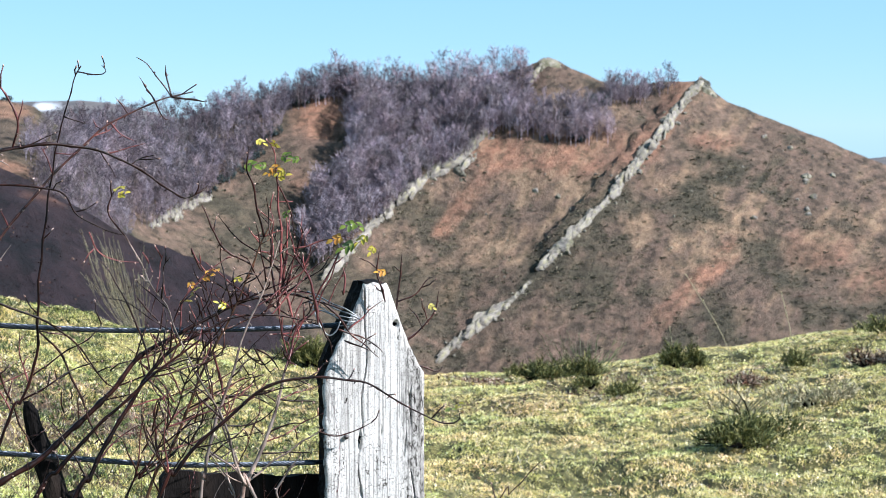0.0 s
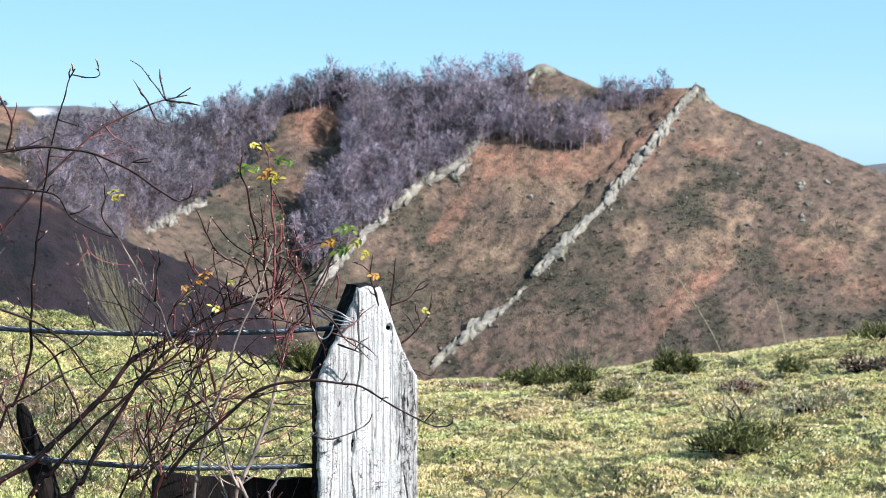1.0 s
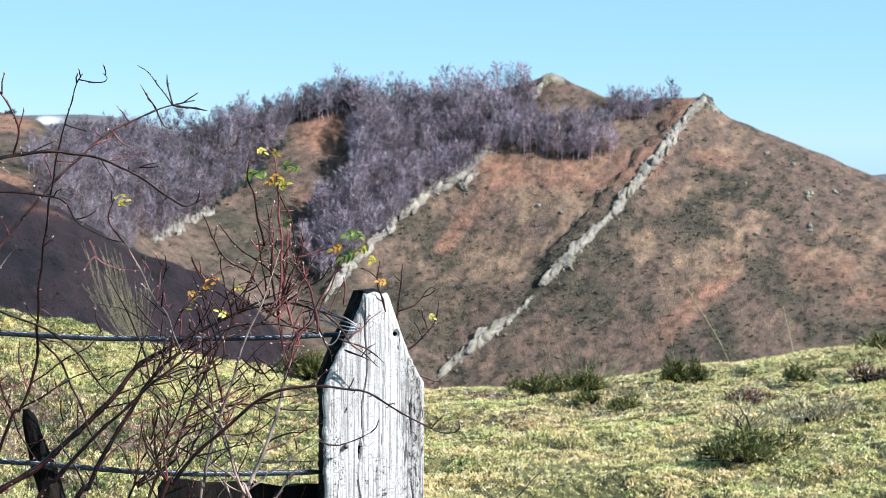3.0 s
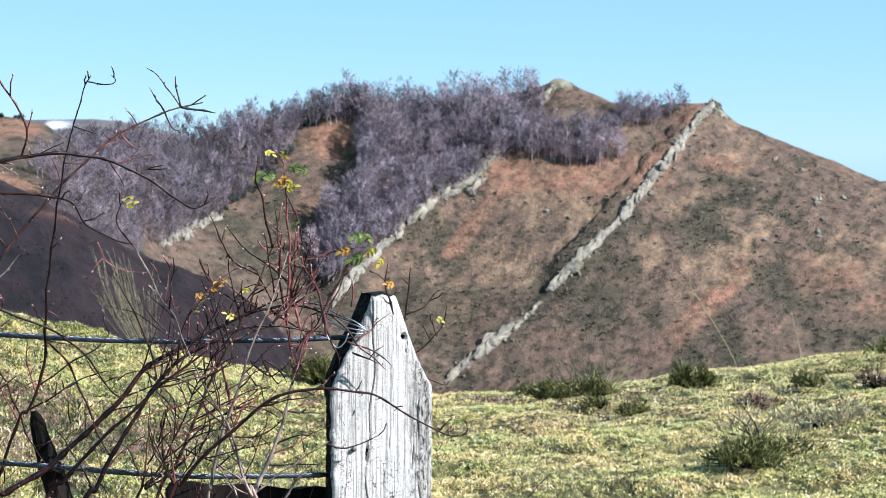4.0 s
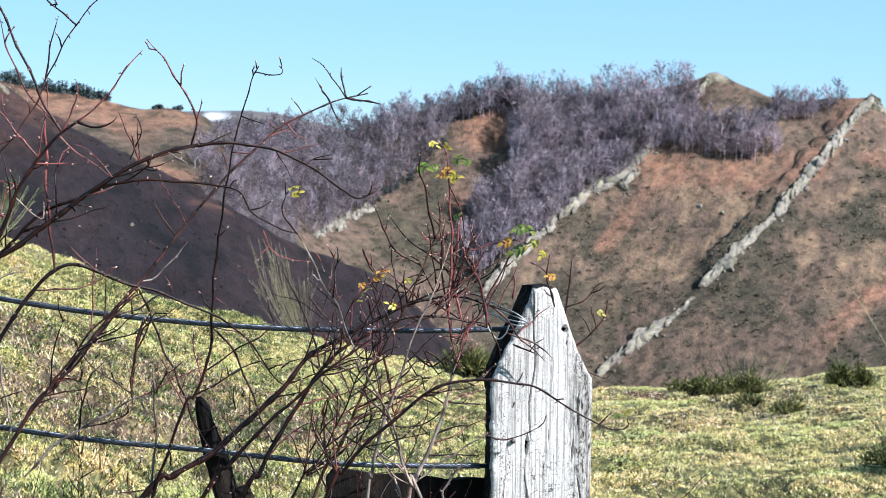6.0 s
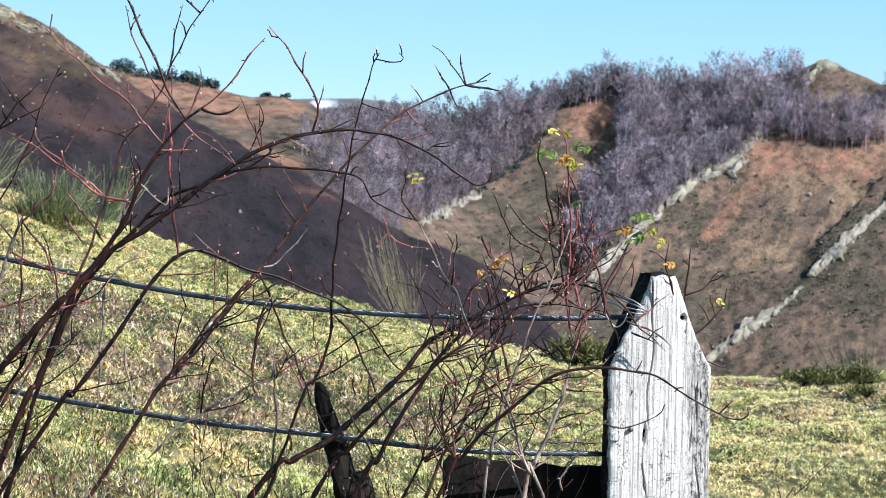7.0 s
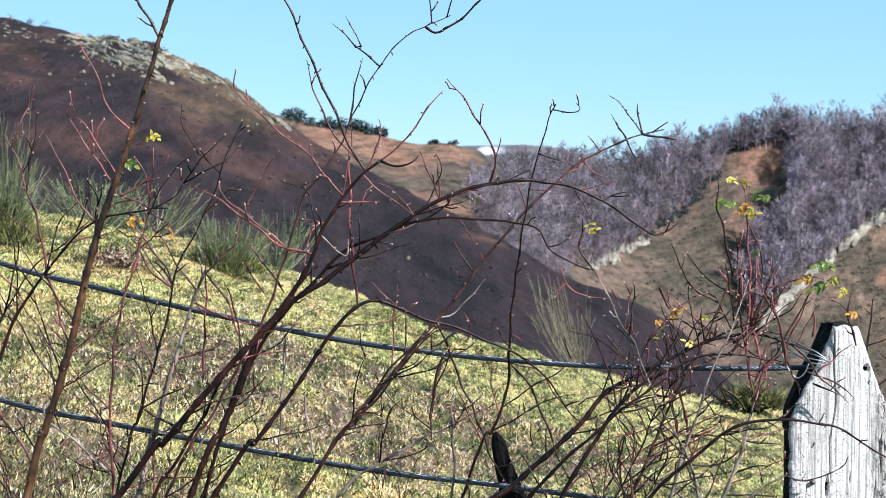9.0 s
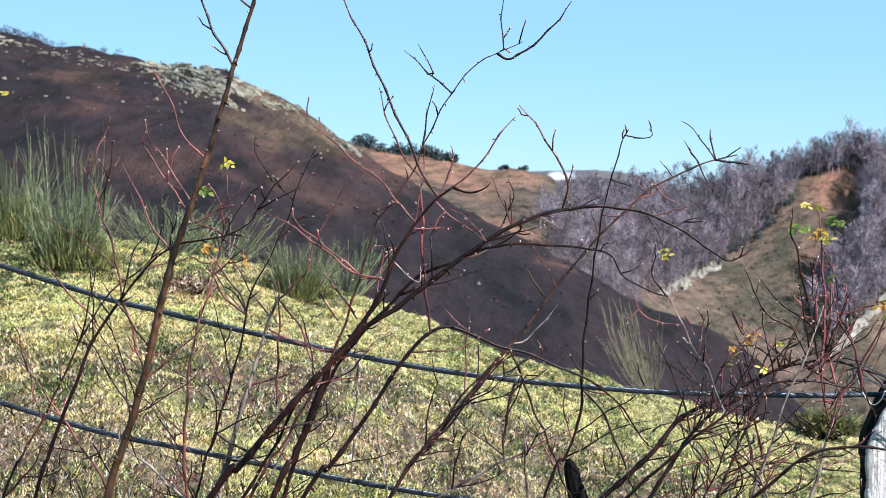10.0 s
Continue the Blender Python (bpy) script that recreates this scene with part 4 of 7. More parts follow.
def woods(name, polys, counts, kinds, material, label, size, r0=480, r1=662, apart=0.12, shade_tone=1.0):
    rw = random.Random(5)
    quads, tones = [], []
    for poly, count in zip(polys, counts):
        xs, ys = [p[0] for p in poly], [p[1] for p in poly]
        n, tries, taken = 0, 0, []
        while n < count and tries < count * 60:
            tries += 1
            az, el = rw.uniform(min(xs), max(xs)), rw.uniform(min(ys), max(ys))
            if not inside(poly, az, el) or any((az - p) ** 2 + (el - q) ** 2 < apart ** 2 for p, q in taken):
                continue
            taken.append((az, el))
            if lattice(np.array(az * 3.1), np.array(el * 4.0), 7) < 0.22 and rw.random() < 0.8:
                n += 0.5
                continue
            n += 1
            spot = slope_spot(az, el - 0.28, r0, r1)
            k = rw.uniform(0.62, 1.18) * size
            turn = rw.uniform(0, 6.28)
            c, s = math.cos(turn), math.sin(turn)
            t, pale = kinds[rw.randrange(len(kinds))]
            q = np.empty_like(t)
            q[..., 0] = (t[..., 0] * c - t[..., 1] * s) * k
            q[..., 1] = (t[..., 0] * s + t[..., 1] * c) * k
            q[..., 2] = t[..., 2] * k * rw.uniform(0.84, 1.06)
            quads.append(q + spot)
            own = shade_tone * rw.uniform(0.52, 1.42) * np.array((1 + rw.uniform(-0.03, 0.10), 1.0, 1 + rw.uniform(-0.06, 0.06)))
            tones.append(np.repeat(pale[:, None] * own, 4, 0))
    ob = triangles(name, np.concatenate(quads), material, 4)
    shade_tone = np.concatenate(tones)
    ob.data.attributes.new("tint", "FLOAT_COLOR", "POINT").data.foreach_set("color", np.hstack([shade_tone, np.ones((len(shade_tone), 1))]).astype(np.float32).ravel())
    return tagged(ob, label, "woods", kind="stuff")


woods("bare_woods", WOODS[1:4], (720, 90, 40), BARE, TWIGS, "leafless greyish-brown beech woods covering the hillside", 1.04)
# 0.76 paints the left flank's shade into its twig colour
woods("bare_woods", [WOODS[0], *WOODS[4:]], (450, 190, 34), BARE, TWIGS, "violet-grey leafless woods on the far flank, tinted darker as shade", 1.04, shade_tone=0.76)
woods("bare_woods", [[(5.2, 0.85), (6.6, 0.95), (6.6, 1.3), (5.3, 1.3)], [(6.4, 1.1), (7.7, 1.3), (7.6, 1.6), (6.4, 1.4)]], (46, 10), BARE, TWIGS, "small leafless thicket on the hill's saddle", 0.95)
# darkened by 0.76 as well: shade put into the twigs
woods("bare_woods", [[(-13.4, -0.3), (-12.9, 0.0), (-12.2, -0.15), (-10.8, -1.4), (-10.0, -3.4), (-11.2, -3.6), (-12.6, -2.6), (-13.2, -1.6)]], (150,), BARE, TWIGS, "leafless greyish-violet woods on the brown middle hill, tinted darker as shade", 0.72, 345, 446, shade_tone=0.76)


def leafy_clump(seed, h=4.0, n=420, narrow=0.6):
    r = np.random.RandomState(seed)
    q = []
    lobes = [(r.normal(0, 0.35, 2) * h * narrow * 0.6, r.uniform(0.25, 0.8) * h, r.uniform(0.22, 0.36) * h) for _ in range(7)]
    for k in range(n):
        c, z, rad = lobes[k % 7]
        d = r.normal(size=3)
        d /= np.linalg.norm(d)
        p = np.array((c[0], c[1], z)) + d * rad * r.uniform(0.6, 1.05) * np.array((narrow, narrow, 1))
        e = r.normal(size=3) * 0.16
        side = np.cross(e, d)
        side /= np.linalg.norm(side) + 1e-6
        q.append(ribbon(p - e, p + e, 0.12, 0.12, side))
    q.append(ribbon(np.array((0, 0, -0.5)), np.array((0, 0, h * 0.6)), 0.12, 0.08, np.array((1.0, 0, 0))))
    return np.array(q), np.ones(len(q))


HOLLY = [leafy_clump(k, 4.5 + k % 3, 420, 0.8) for k in range(4)]
# third and fourth groups are added as dark shade under the thicket
woods("holly_bushes", [[(-5.0, 1.25), (-3.6, 1.4), (-3.6, 1.05), (-5.0, 0.75)], [(-7.6, -2.0), (-6.2, -1.2), (-5.2, 0.1), (-5.4, 0.2), (-6.5, -1.0), (-7.7, -1.9)], [(2.5, 0.4), (5.3, 0.9), (5.3, 0.7), (2.6, 0.2)],
                       [(3.3, -0.1), (4.9, -0.2), (4.9, -0.4), (3.3, -0.3)], [(-3.2, 0.9), (1.5, 1.4), (0.5, -0.9), (-3.3, -3.0)], [(4.7, 1.1), (5.5, 1.15), (5.5, 0.9), (4.7, 0.9)], [(-4.5, -3.2), (-3.5, -2.5), (-3.3, -4.2), (-4.2, -4.4)]],
      (16, 24, 5, 4, 26, 8, 8), HOLLY, EVERGREEN, "dark evergreen holly scattered along the woods, partly standing in for shade", 0.6)


def evergreen_trees():
    """A line of dark evergreens on the skyline of the middle hill."""
    for k, (az, s) in enumerate(((-19.1, 1.0), (-18.8, 1.05), (-18.5, 0.7), (-18.15, 0.75), (-17.8, 0.9), (-17.5, 1.1), (-17.2, 1.0), (-16.85, 1.15), (-16.5, 0.95), (-16.2, 0.7), (-14.5, 0.45), (-13.9, 0.4))):
        spot = slope_spot(az, 9, 360, 446)
        tree = new("evergreen_tree")
        tree.location = spot - np.array((0, 0, 2.0 * s))
        under(triangles("crown", leafy_clump(40 + k, 4.6 * s, 560, 1.1)[0], EVERGREEN, 4), tree)
        heap = Heap()
        heap.add(*tube([(0, 0, -0.5), (0.1, 0, 2 * s), (0, 0.1, 4.5 * s)], [0.3 * s, 0.22 * s, 0.1 * s], 6))
        under(heap.done("trunk", M_SHADED_DARKWOOD), tree)
        tagged(tree, "dark evergreen tree on the brown skyline", "tree", "evergreens on the skyline")


evergreen_trees()


CHARRED = per_island("charred_twigs", [(0.0, (0.06, 0.045, 0.055)), (1.0, (0.16, 0.12, 0.14))], 0.9, 0.05, 0.2)


def ridge_scrub():
    """Charred bare shrubs on the skyline of the burnt ridge."""
    rr = random.Random(3)
    spots = [-31.2 + 0.085 * q for q in range(26)] + [-28.9, -28.6, -28.0, -27.4, -26.9, -25.55, -25.3, -25.1, -24.9, -23.1]
    for az in spots:
        spot = slope_spot(az + rr.uniform(-0.05, 0.05), 9, 200, 336)
        small = rr.uniform(1.3, 2.6)
        shrub = triangles("bare_shrub", bare_tree(rr.randrange(999), small, 110, 2.2)[0] * np.array((1.5, 1.5, 1)), CHARRED, 4)
        shrub.location = spot - np.array((0, 0, 0.35 * small))
        tagged(shrub, "charred leafless shrub on the burnt ridge", "shrub", "shrubs on the burnt ridge")


ridge_scrub()

HEATHER = per_island("heather_sprigs", [(0.0, (0.075, 0.074, 0.052)), (0.6, (0.130, 0.120, 0.084)), (1.0, (0.22, 0.175, 0.12))], 0.9, 0.1)


def heath_shrubs(n, seed, a0, a1, r0, r1, big, material, label, sprigs=22):
    """Low mounds of heather and gorse on a hillside, thickest where the heath is dark."""
    r = np.random.RandomState(seed)
    grid_a = np.degrees(np.arctan2(GX, GY))
    grid_r = np.hypot(GX, GY)
    grid_e = np.degrees(np.arctan2(GH - 1.6, grid_r))
    where = np.nonzero((grid_a > a0) & (grid_a < a1) & (grid_r > r0) & (grid_r < r1) & (grid_e > -8.2))
    like = (0.10 + 0.9 * HEATH[0][where]) * (1 - 0.85 * HEATH[1][where])
    pick = r.choice(len(like), n, p=like / like.sum())
    x = GX[where][pick] + r.normal(0, 1.0, n)
    y = GY[where][pick] + r.normal(0, 1.6, n)
    z = ground_z(x, y)
    size = r.uniform(0.35, 1.0, n) ** 1.5 * big
    d = r.normal(size=(n, sprigs, 3))
    d /= np.linalg.norm(d, axis=2)[..., None]
    d[..., 2] = np.abs(d[..., 2])
    p = np.stack([x, y, z - 0.1], 1)[:, None] + d * np.array((1.0, 1.0, 0.4)) * (size[:, None, None] * r.uniform(0.5, 1.0, (n, sprigs, 1)))
    e = (d + r.normal(0, 0.4, d.shape)) * size[:, None, None] * 0.20
    side = np.cross(e, r.normal(size=d.shape))
    side /= np.linalg.norm(side, axis=2)[..., None] + 1e-6
    side *= size[:, None, None] * 0.13
    quads = np.stack([p - e - side, p - e + side, p + e + side, p + e - side], 2)
    return tagged(triangles("heath_shrubs", quads, material, 4), label, "heath", kind="stuff")


heath_shrubs(3000, 15, -2.0, 15.5, 490, 636, 1.1, HEATHER, "low olive-brown heather and gorse mounds over the hillside")
heath_shrubs(600, 16, -9.6, -3.0, 500, 636, 1.3, HEATHER, "olive heather mounds on the grassy spur", 18)
CINDER = per_island("burnt_stubs", [(0.0, (0.012, 0.009, 0.011)), (0.6, (0.034, 0.022, 0.024)), (0.9, (0.09, 0.045, 0.036)), (1.0, (0.17, 0.12, 0.09))], 0.95, 0.05)
heath_shrubs(2600, 17, -32.0, -4.0, 140, 330, 0.55, CINDER, "burnt heather stubs over the blackened slope", 9)

# ---------------------------------------------------------------- pasture
GRASS = per_island("pasture_grass", [(0.0, (0.036, 0.040, 0.014)), (0.13, (0.115, 0.125, 0.032)), (0.27, (0.36, 0.355, 0.100)), (0.50, (0.58, 0.53, 0.185)), (0.74, (0.77, 0.68, 0.33)), (0.92, (0.86, 0.79, 0.54)), (1.0, (0.88, 0.84, 0.70))], 0.33, 0.55, 0.25, patch_size=1.1, lo=0.90, hi=1.22, hue=((0.95, 1.06, 0.80), (1.27, 1.02, 1.0)))
LITTER = per_island("dead_bracken", [(0.0, (0.018, 0.015, 0.010)), (0.32, (0.060, 0.036, 0.026)), (0.5, (0.22, 0.10, 0.065)), (0.7, (0.33, 0.24, 0.17)), (0.9, (0.48, 0.40, 0.31)), (1.0, (0.74, 0.68, 0.58))], 0.9, 0.1)
# weed colours, dark enough to stand in for shaded gaps in the turf
WEED = per_island("dark_weeds_and_gaps", [(0.0, (0.010, 0.014, 0.006)), (0.45, (0.035, 0.050, 0.014)), (0.8, (0.12, 0.155, 0.040)), (1.0, (0.26, 0.27, 0.10))], 0.6, 0.3)
BROOM = per_island("broom_stems", [(0.0, (0.055, 0.070, 0.030)), (0.6, (0.155, 0.185, 0.080)), (1.0, (0.370, 0.360, 0.220))], 0.6, 0.3)
GORSE = per_island("gorse_needles", [(0.0, (0.036, 0.044, 0.012)), (0.6, (0.095, 0.105, 0.028)), (1.0, (0.31, 0.28, 0.10))], 0.7, 0.3)
STRAW = per_island("dry_stalks", [(0.0, (0.21, 0.175, 0.10)), (1.0, (0.50, 0.45, 0.29))], 0.8, 0.2)


def field_points(n, seed, r0=5.4, a0=-32.0, a1=16.0):
    r = np.random.RandomState(seed)
    a = np.radians(r.uniform(a0, a1, n))
    rim = np.interp(np.degrees(a), AZ, RC) + 1.7
    d = r0 + (rim - r0) * r.uniform(0, 1, n)
    return r, d * np.sin(a), d * np.cos(a), d


def around(n, seed):
    """Spots all round the eye, outside the stretch of field_points."""
    r = np.random.RandomState(seed)
    a = r.uniform(-180, 180, n)
    d = 0.35 + 12 * r.uniform(0, 1, n) ** 0.6
    ok = ~((a > -32) & (a < 16) & (d > 5.4))
    a, d = np.radians(a[ok]), d[ok]
    return r, d * np.sin(a), d * np.cos(a), d


def near_bank(n, seed):
    """Spots on the bank that rises on the near side of the fence."""
    r = np.random.RandomState(seed)
    a, d = np.radians(r.uniform(-33, -12, n)), r.uniform(3.6, 5.45, n)
    return r, d * np.sin(a), d * np.cos(a), d


def blades(name, n, seed, length, width, material, label, keep, droop=0.7, spots=field_points):
    r, x, y, d = spots(n, seed)
    n = len(x)
    ok = keep(x, y, r.uniform(0, 1, n))
    x, y, d = x[ok], y[ok], d[ok]
    n = len(x)
    z = ground_z(x, y)
    base = np.stack([x, y, z + 0.004 + 0.016 * np.clip(rough_noise(x, y * 0.4, 0.04, 34, 2), -0.4, 1)], 1)
    ang, lean = r.uniform(0, 6.283, n), r.uniform(0.1, 1.0, n) ** 0.6 * droop
    ln = length * r.uniform(0.5, 1.4, n)
    wd = width * r.uniform(0.7, 1.3, n) * (0.6 + d / 16)
    tip = base + np.stack([np.cos(ang) * ln * np.sin(lean * 1.4), np.sin(ang) * ln * np.sin(lean * 1.4), ln * np.cos(lean * 1.4)], 1)
    sa = ang + 1.57 + r.normal(0, 0.6, n)
    side = np.stack([np.cos(sa), np.sin(sa), np.zeros(n)], 1) * wd[:, None]
    tri = np.stack([base - side, base + side, tip], 1)
    return tagged(triangles(name, tri, material, 3), label, "grass", kind="stuff")


def thick(x, y, u):
    tuft = np.clip(0.68 + 1.6 * tussock(x, y) + 1.5 * rough_noise(x, y * 0.4, 0.04, 34, 2), 0.10, 1)
    return u < tuft * np.clip(1.05 - 0.95 * barren(x, y) * np.clip(0.45 - x / 3, 0.35, 1), 0.2, 1)


def bald(x, y, u):
    return u < np.clip(barren(x, y) * 1.6 + 0.10, 0.10, 1) * np.clip(0.6 + 1.8 * rough_noise(x, y * 0.3, 0.06, 35, 2), 0.2, 1)


blades("grass", 1560000, 1, 0.0155, 0.0018, GRASS, "short cropped winter grass, green and straw", thick, 1.12)
blades("grass_tufts", 110000, 2, 0.034, 0.0014, GRASS, "longer yellowish grass tufts in the pasture", lambda x, y, u: u < np.clip(rough_noise(x, y, 0.5, 17) * 2.4 - 0.3, 0, 1), 1.05)
blades("plant_litter", 330000, 3, 0.022, 0.0028, LITTER, "dead brown bracken and leaf litter on bare patches", bald, 1.08)


def weedy(x, y, u):
    """Dark weeds, thickest to the left; they also paint in shaded turf gaps."""
    weed_share = np.clip(0.5 + 1.4 * rough_noise(x, y * 0.4, 0.9, 41), 0.12, 1) * np.clip((-np.degrees(np.arctan2(x, y)) - 2) / 3, 0.12, 1)
    return u < weed_share * np.clip(0.35 + 3.0 * rough_noise(x, y * 0.3, 0.05, 37, 3), 0, 1)


blades("pasture_weeds", 800000, 6, 0.024, 0.0037, WEED, "dark green weeds and moss, with shaded gaps of the turf", weedy, 1.0)

blades("grass", 90000, 4, 0.032, 0.0038, GRASS, "short cropped winter grass round the fence foot", lambda x, y, u: u < 2, 1.1, around)
blades("grass", 46000, 5, 0.020, 0.0017, GRASS, "short mossy grass on the near bank below the fence", lambda x, y, u: u < np.clip(0.75 + 1.2 * tussock(x, y), 0.15, 1), 1.0, near_bank)
blades("plant_litter", 60000, 7, 0.022, 0.0022, LITTER, "dead leaves and broken stems on the near bank", lambda x, y, u: u < 0.8, 1.1, near_bank)
blades("pasture_weeds", 50000, 8, 0.024, 0.0026, WEED, "dark green weeds and painted shade on the near bank", lambda x, y, u: u < 0.7, 1.0, near_bank)


def field_spot(az, el, r1=14.0):
    return slope_spot(az, el, 3.0, r1)


def broom(az, el, h, wide, n, seed, lean=0.0, label="upright green broom shrub on the pasture crest", r1=14.0, mat=BROOM, dist=None):
    """A shrub of many thin upright stems that fork near their tips."""
    r = np.random.RandomState(seed)
    if dist:
        x, y = dist * math.sin(radians(az)), dist * math.cos(radians(az))
        base = np.array((x, y, float(ground_z(x, y))))
    else:
        base = field_spot(az, el, r1)
    shrub = new("broom_shrub")
    shrub.location = base
    stems, shoots = Heap(), Heap()
    n = int(n * 1.5)
    for k in range(n):
        ang = r.uniform(0, 6.28)
        foot = np.array((math.cos(ang), math.sin(ang), 0)) * wide * 0.22 * r.uniform(0, 1) - np.array((0, 0, 0.03))
        hh = h * r.uniform(0.45, 1.0)
        top = foot + np.array((math.cos(ang) * wide * r.uniform(0.1, 0.55) + lean * hh, math.sin(ang) * wide * 0.4 * r.uniform(0, 1), hh))
        midp = (foot + top) / 2 + np.array((math.cos(ang), math.sin(ang), 0)) * 0.06 * hh + np.array((lean * 0.12 * hh, 0, 0))
        line = spline([foot, midp, top], hh / 7)
        stems.add(*tube(line, np.linspace(0.0024, 0.0012, len(line)), 3))
        for j in range(4):
            i = r.randint(len(line) // 3, len(line))
            d = (line[-1] - line[0]) * r.uniform(0.12, 0.3) + r.normal(0, 0.02, 3)
            shoots.add(*tube([line[i - 1], line[i - 1] + d * 0.5 + r.normal(0, 0.006, 3), line[i - 1] + d], [0.0014, 0.0012, 0.0008], 3))
    if n >= 100:                               # dense fine growth round the foot
        quads = []
        for k in range(2200):
            ang, rad = r.uniform(0, 6.28), wide * 0.55 * r.uniform(0, 1) ** 0.6
            p = np.array((math.cos(ang) * rad, math.sin(ang) * rad * 0.7, h * 0.42 * (1 - (rad / (wide * 0.55)) ** 2) * r.uniform(0, 1)))
            e = np.array((math.cos(ang) * 0.4 + r.normal(0, 0.3), math.sin(ang) * 0.4 + r.normal(0, 0.3), 1.0)) * h * r.uniform(0.06, 0.16)
            s = np.cross(e, r.normal(size=3))
            s /= np.linalg.norm(s) + 1e-6
            quads.append(ribbon(p, p + e, 0.0026, 0.0012, s))
        foot_growth = under(triangles("foliage", np.array(quads), GORSE, 4), shrub)
        foot_growth["kind"] = "stuff"
    for nm, hp in (("foliage", stems), ("foliage", shoots)):
        ob = under(hp.done(nm, mat), shrub)
        ob["kind"] = "stuff"
    return tagged(shrub, label, "shrub", "broom shrubs")


broom(-28.68, -2.45, 0.46, 0.44, 110, 1)
broom(-28.9, -2.35, 0.74, 0.5, 24, 2, label="tall thin broom stems above the shrub")
broom(-21.5, -3.45, 0.36, 0.42, 130, 3, label="dense green broom shrub on the pasture")
broom(-25.6, -1.75, 0.34, 0.7, 60, 4, label="low broom shrub on the pasture crest")
broom(-30.6, -1.5, 0.55, 0.55, 70, 5)
broom(-23.8, -2.2, 0.34, 0.6, 50, 8, label="low broom shrub on the pasture crest")
broom(-19.9, -3.3, 0.40, 0.5, 40, 9, label="low sparse broom shrub on the pasture crest")
broom(-9.9, -6.7, 0.75, 0.42, 24, 6, lean=-0.28, label="sparse pale broom stems behind the crest", dist=12.6, mat=STRAW)
broom(4.6, -8.1, 0.36, 0.5, 30, 7, label="wispy broom shoots beside the gorse", dist=13.2)


def gorse(az, el, h, wide, n, seed, label="low dark green gorse bush in the pasture", mat=GORSE, squash=0.5):
    """A mound of short spiny sprigs on woody stems."""
    r = np.random.RandomState(seed)
    base = field_spot(az, el)
    bush = new("gorse_bush")
    bush.location = base
    quads, wood = [], Heap()
    lobes = [(r.uniform(-0.32, 0.32) * wide, r.uniform(-0.2, 0.2) * wide, r.uniform(0.35, 0.62), r.uniform(0.55, 1.1)) for _ in range(6)]
    for k in range(n):
        lx, ly, lw, lh = lobes[k % 6]
        ang, rad = r.uniform(0, 6.28), wide * 0.5 * r.uniform(0, 1) ** 0.6
        hh = h * lh * (1 - 0.6 * (rad / (wide * 0.5)) ** 2) * r.uniform(0.2, 1.0) ** 0.8
        p = np.array((lx + math.cos(ang) * rad * lw, ly + math.sin(ang) * rad * lw * squash, hh))
        d = np.array((math.cos(ang) * 0.6 + r.normal(0, 0.35), math.sin(ang) * 0.6 + r.normal(0, 0.35), r.uniform(0.5, 1.2)))
        d *= h * r.uniform(0.12, 0.34) / np.linalg.norm(d)
        for j in range(5):
            e = d * r.uniform(0.4, 1.0) + r.normal(0, 0.012, 3)
            s = np.cross(e, r.normal(size=3))
            s /= np.linalg.norm(s) + 1e-6
            q0 = p + d * r.uniform(-0.4, 0.4)
            quads.append(ribbon(q0, q0 + e, 0.0032, 0.0012, s))
        if k % 12 == 0:
            wood.add(*tube([np.array((0, 0, -0.03)) + 0.2 * p * np.array((1, 1, 0)), p * 0.55, p], [0.006, 0.004, 0.002], 4))
    sp = under(triangles("foliage", np.array(quads), mat, 4), bush)
    sp["kind"] = "stuff"
    wd = under(wood.done("brushwood", M_SHADED_DARKWOOD), bush)
    wd["kind"] = "stuff"
    return tagged(bush, label, "shrub", "gorse bushes")


gorse(10.5, -10.2, 0.15, 0.66, 620, 21, "spreading gorse and heather bush in the pasture")
gorse(7.84, -7.85, 0.20, 0.42, 620, 22)
gorse(3.0, -8.25, 0.15, 0.62, 700, 23)
gorse(4.5, -8.2, 0.18, 0.30, 260, 24)
gorse(11.44, -7.7, 0.13, 0.30, 260, 25, "grey-green low gorse bush in the pasture")
gorse(13.8, -7.6, 0.12, 0.50, 320, 26, "brownish low gorse bush in the pasture", LITTER)
gorse(14.2, -6.4, 0.14, 0.5, 300, 27)
gorse(5.84, -8.75, 0.10, 0.26, 220, 28)
gorse(4.73, -8.5, 0.08, 0.20, 160, 29)
gorse(-4.4, -7.8, 0.26, 0.62, 600, 30, "dark green gorse bush on the crest behind the post")
gorse(-24.7, -3.3, 0.10, 0.45, 260, 31, "brown dead bracken mound in the pasture", LITTER)
gorse(9.5, -8.3, 0.07, 0.5, 260, 32, "brown dead bracken mound in the pasture", LITTER)
gorse(12.0, -8.9, 0.16, 0.6, 240, 33, "thin dry heather clump in the pasture", STRAW)
gorse(0.9, -8.35, 0.045, 0.55, 200, 35, "scattered dead brown leaves on the pasture crest", LITTER)
gorse(10.3, -9.5, 0.24, 0.55, 80, 34, "thin dry stalks standing over the gorse", STRAW)


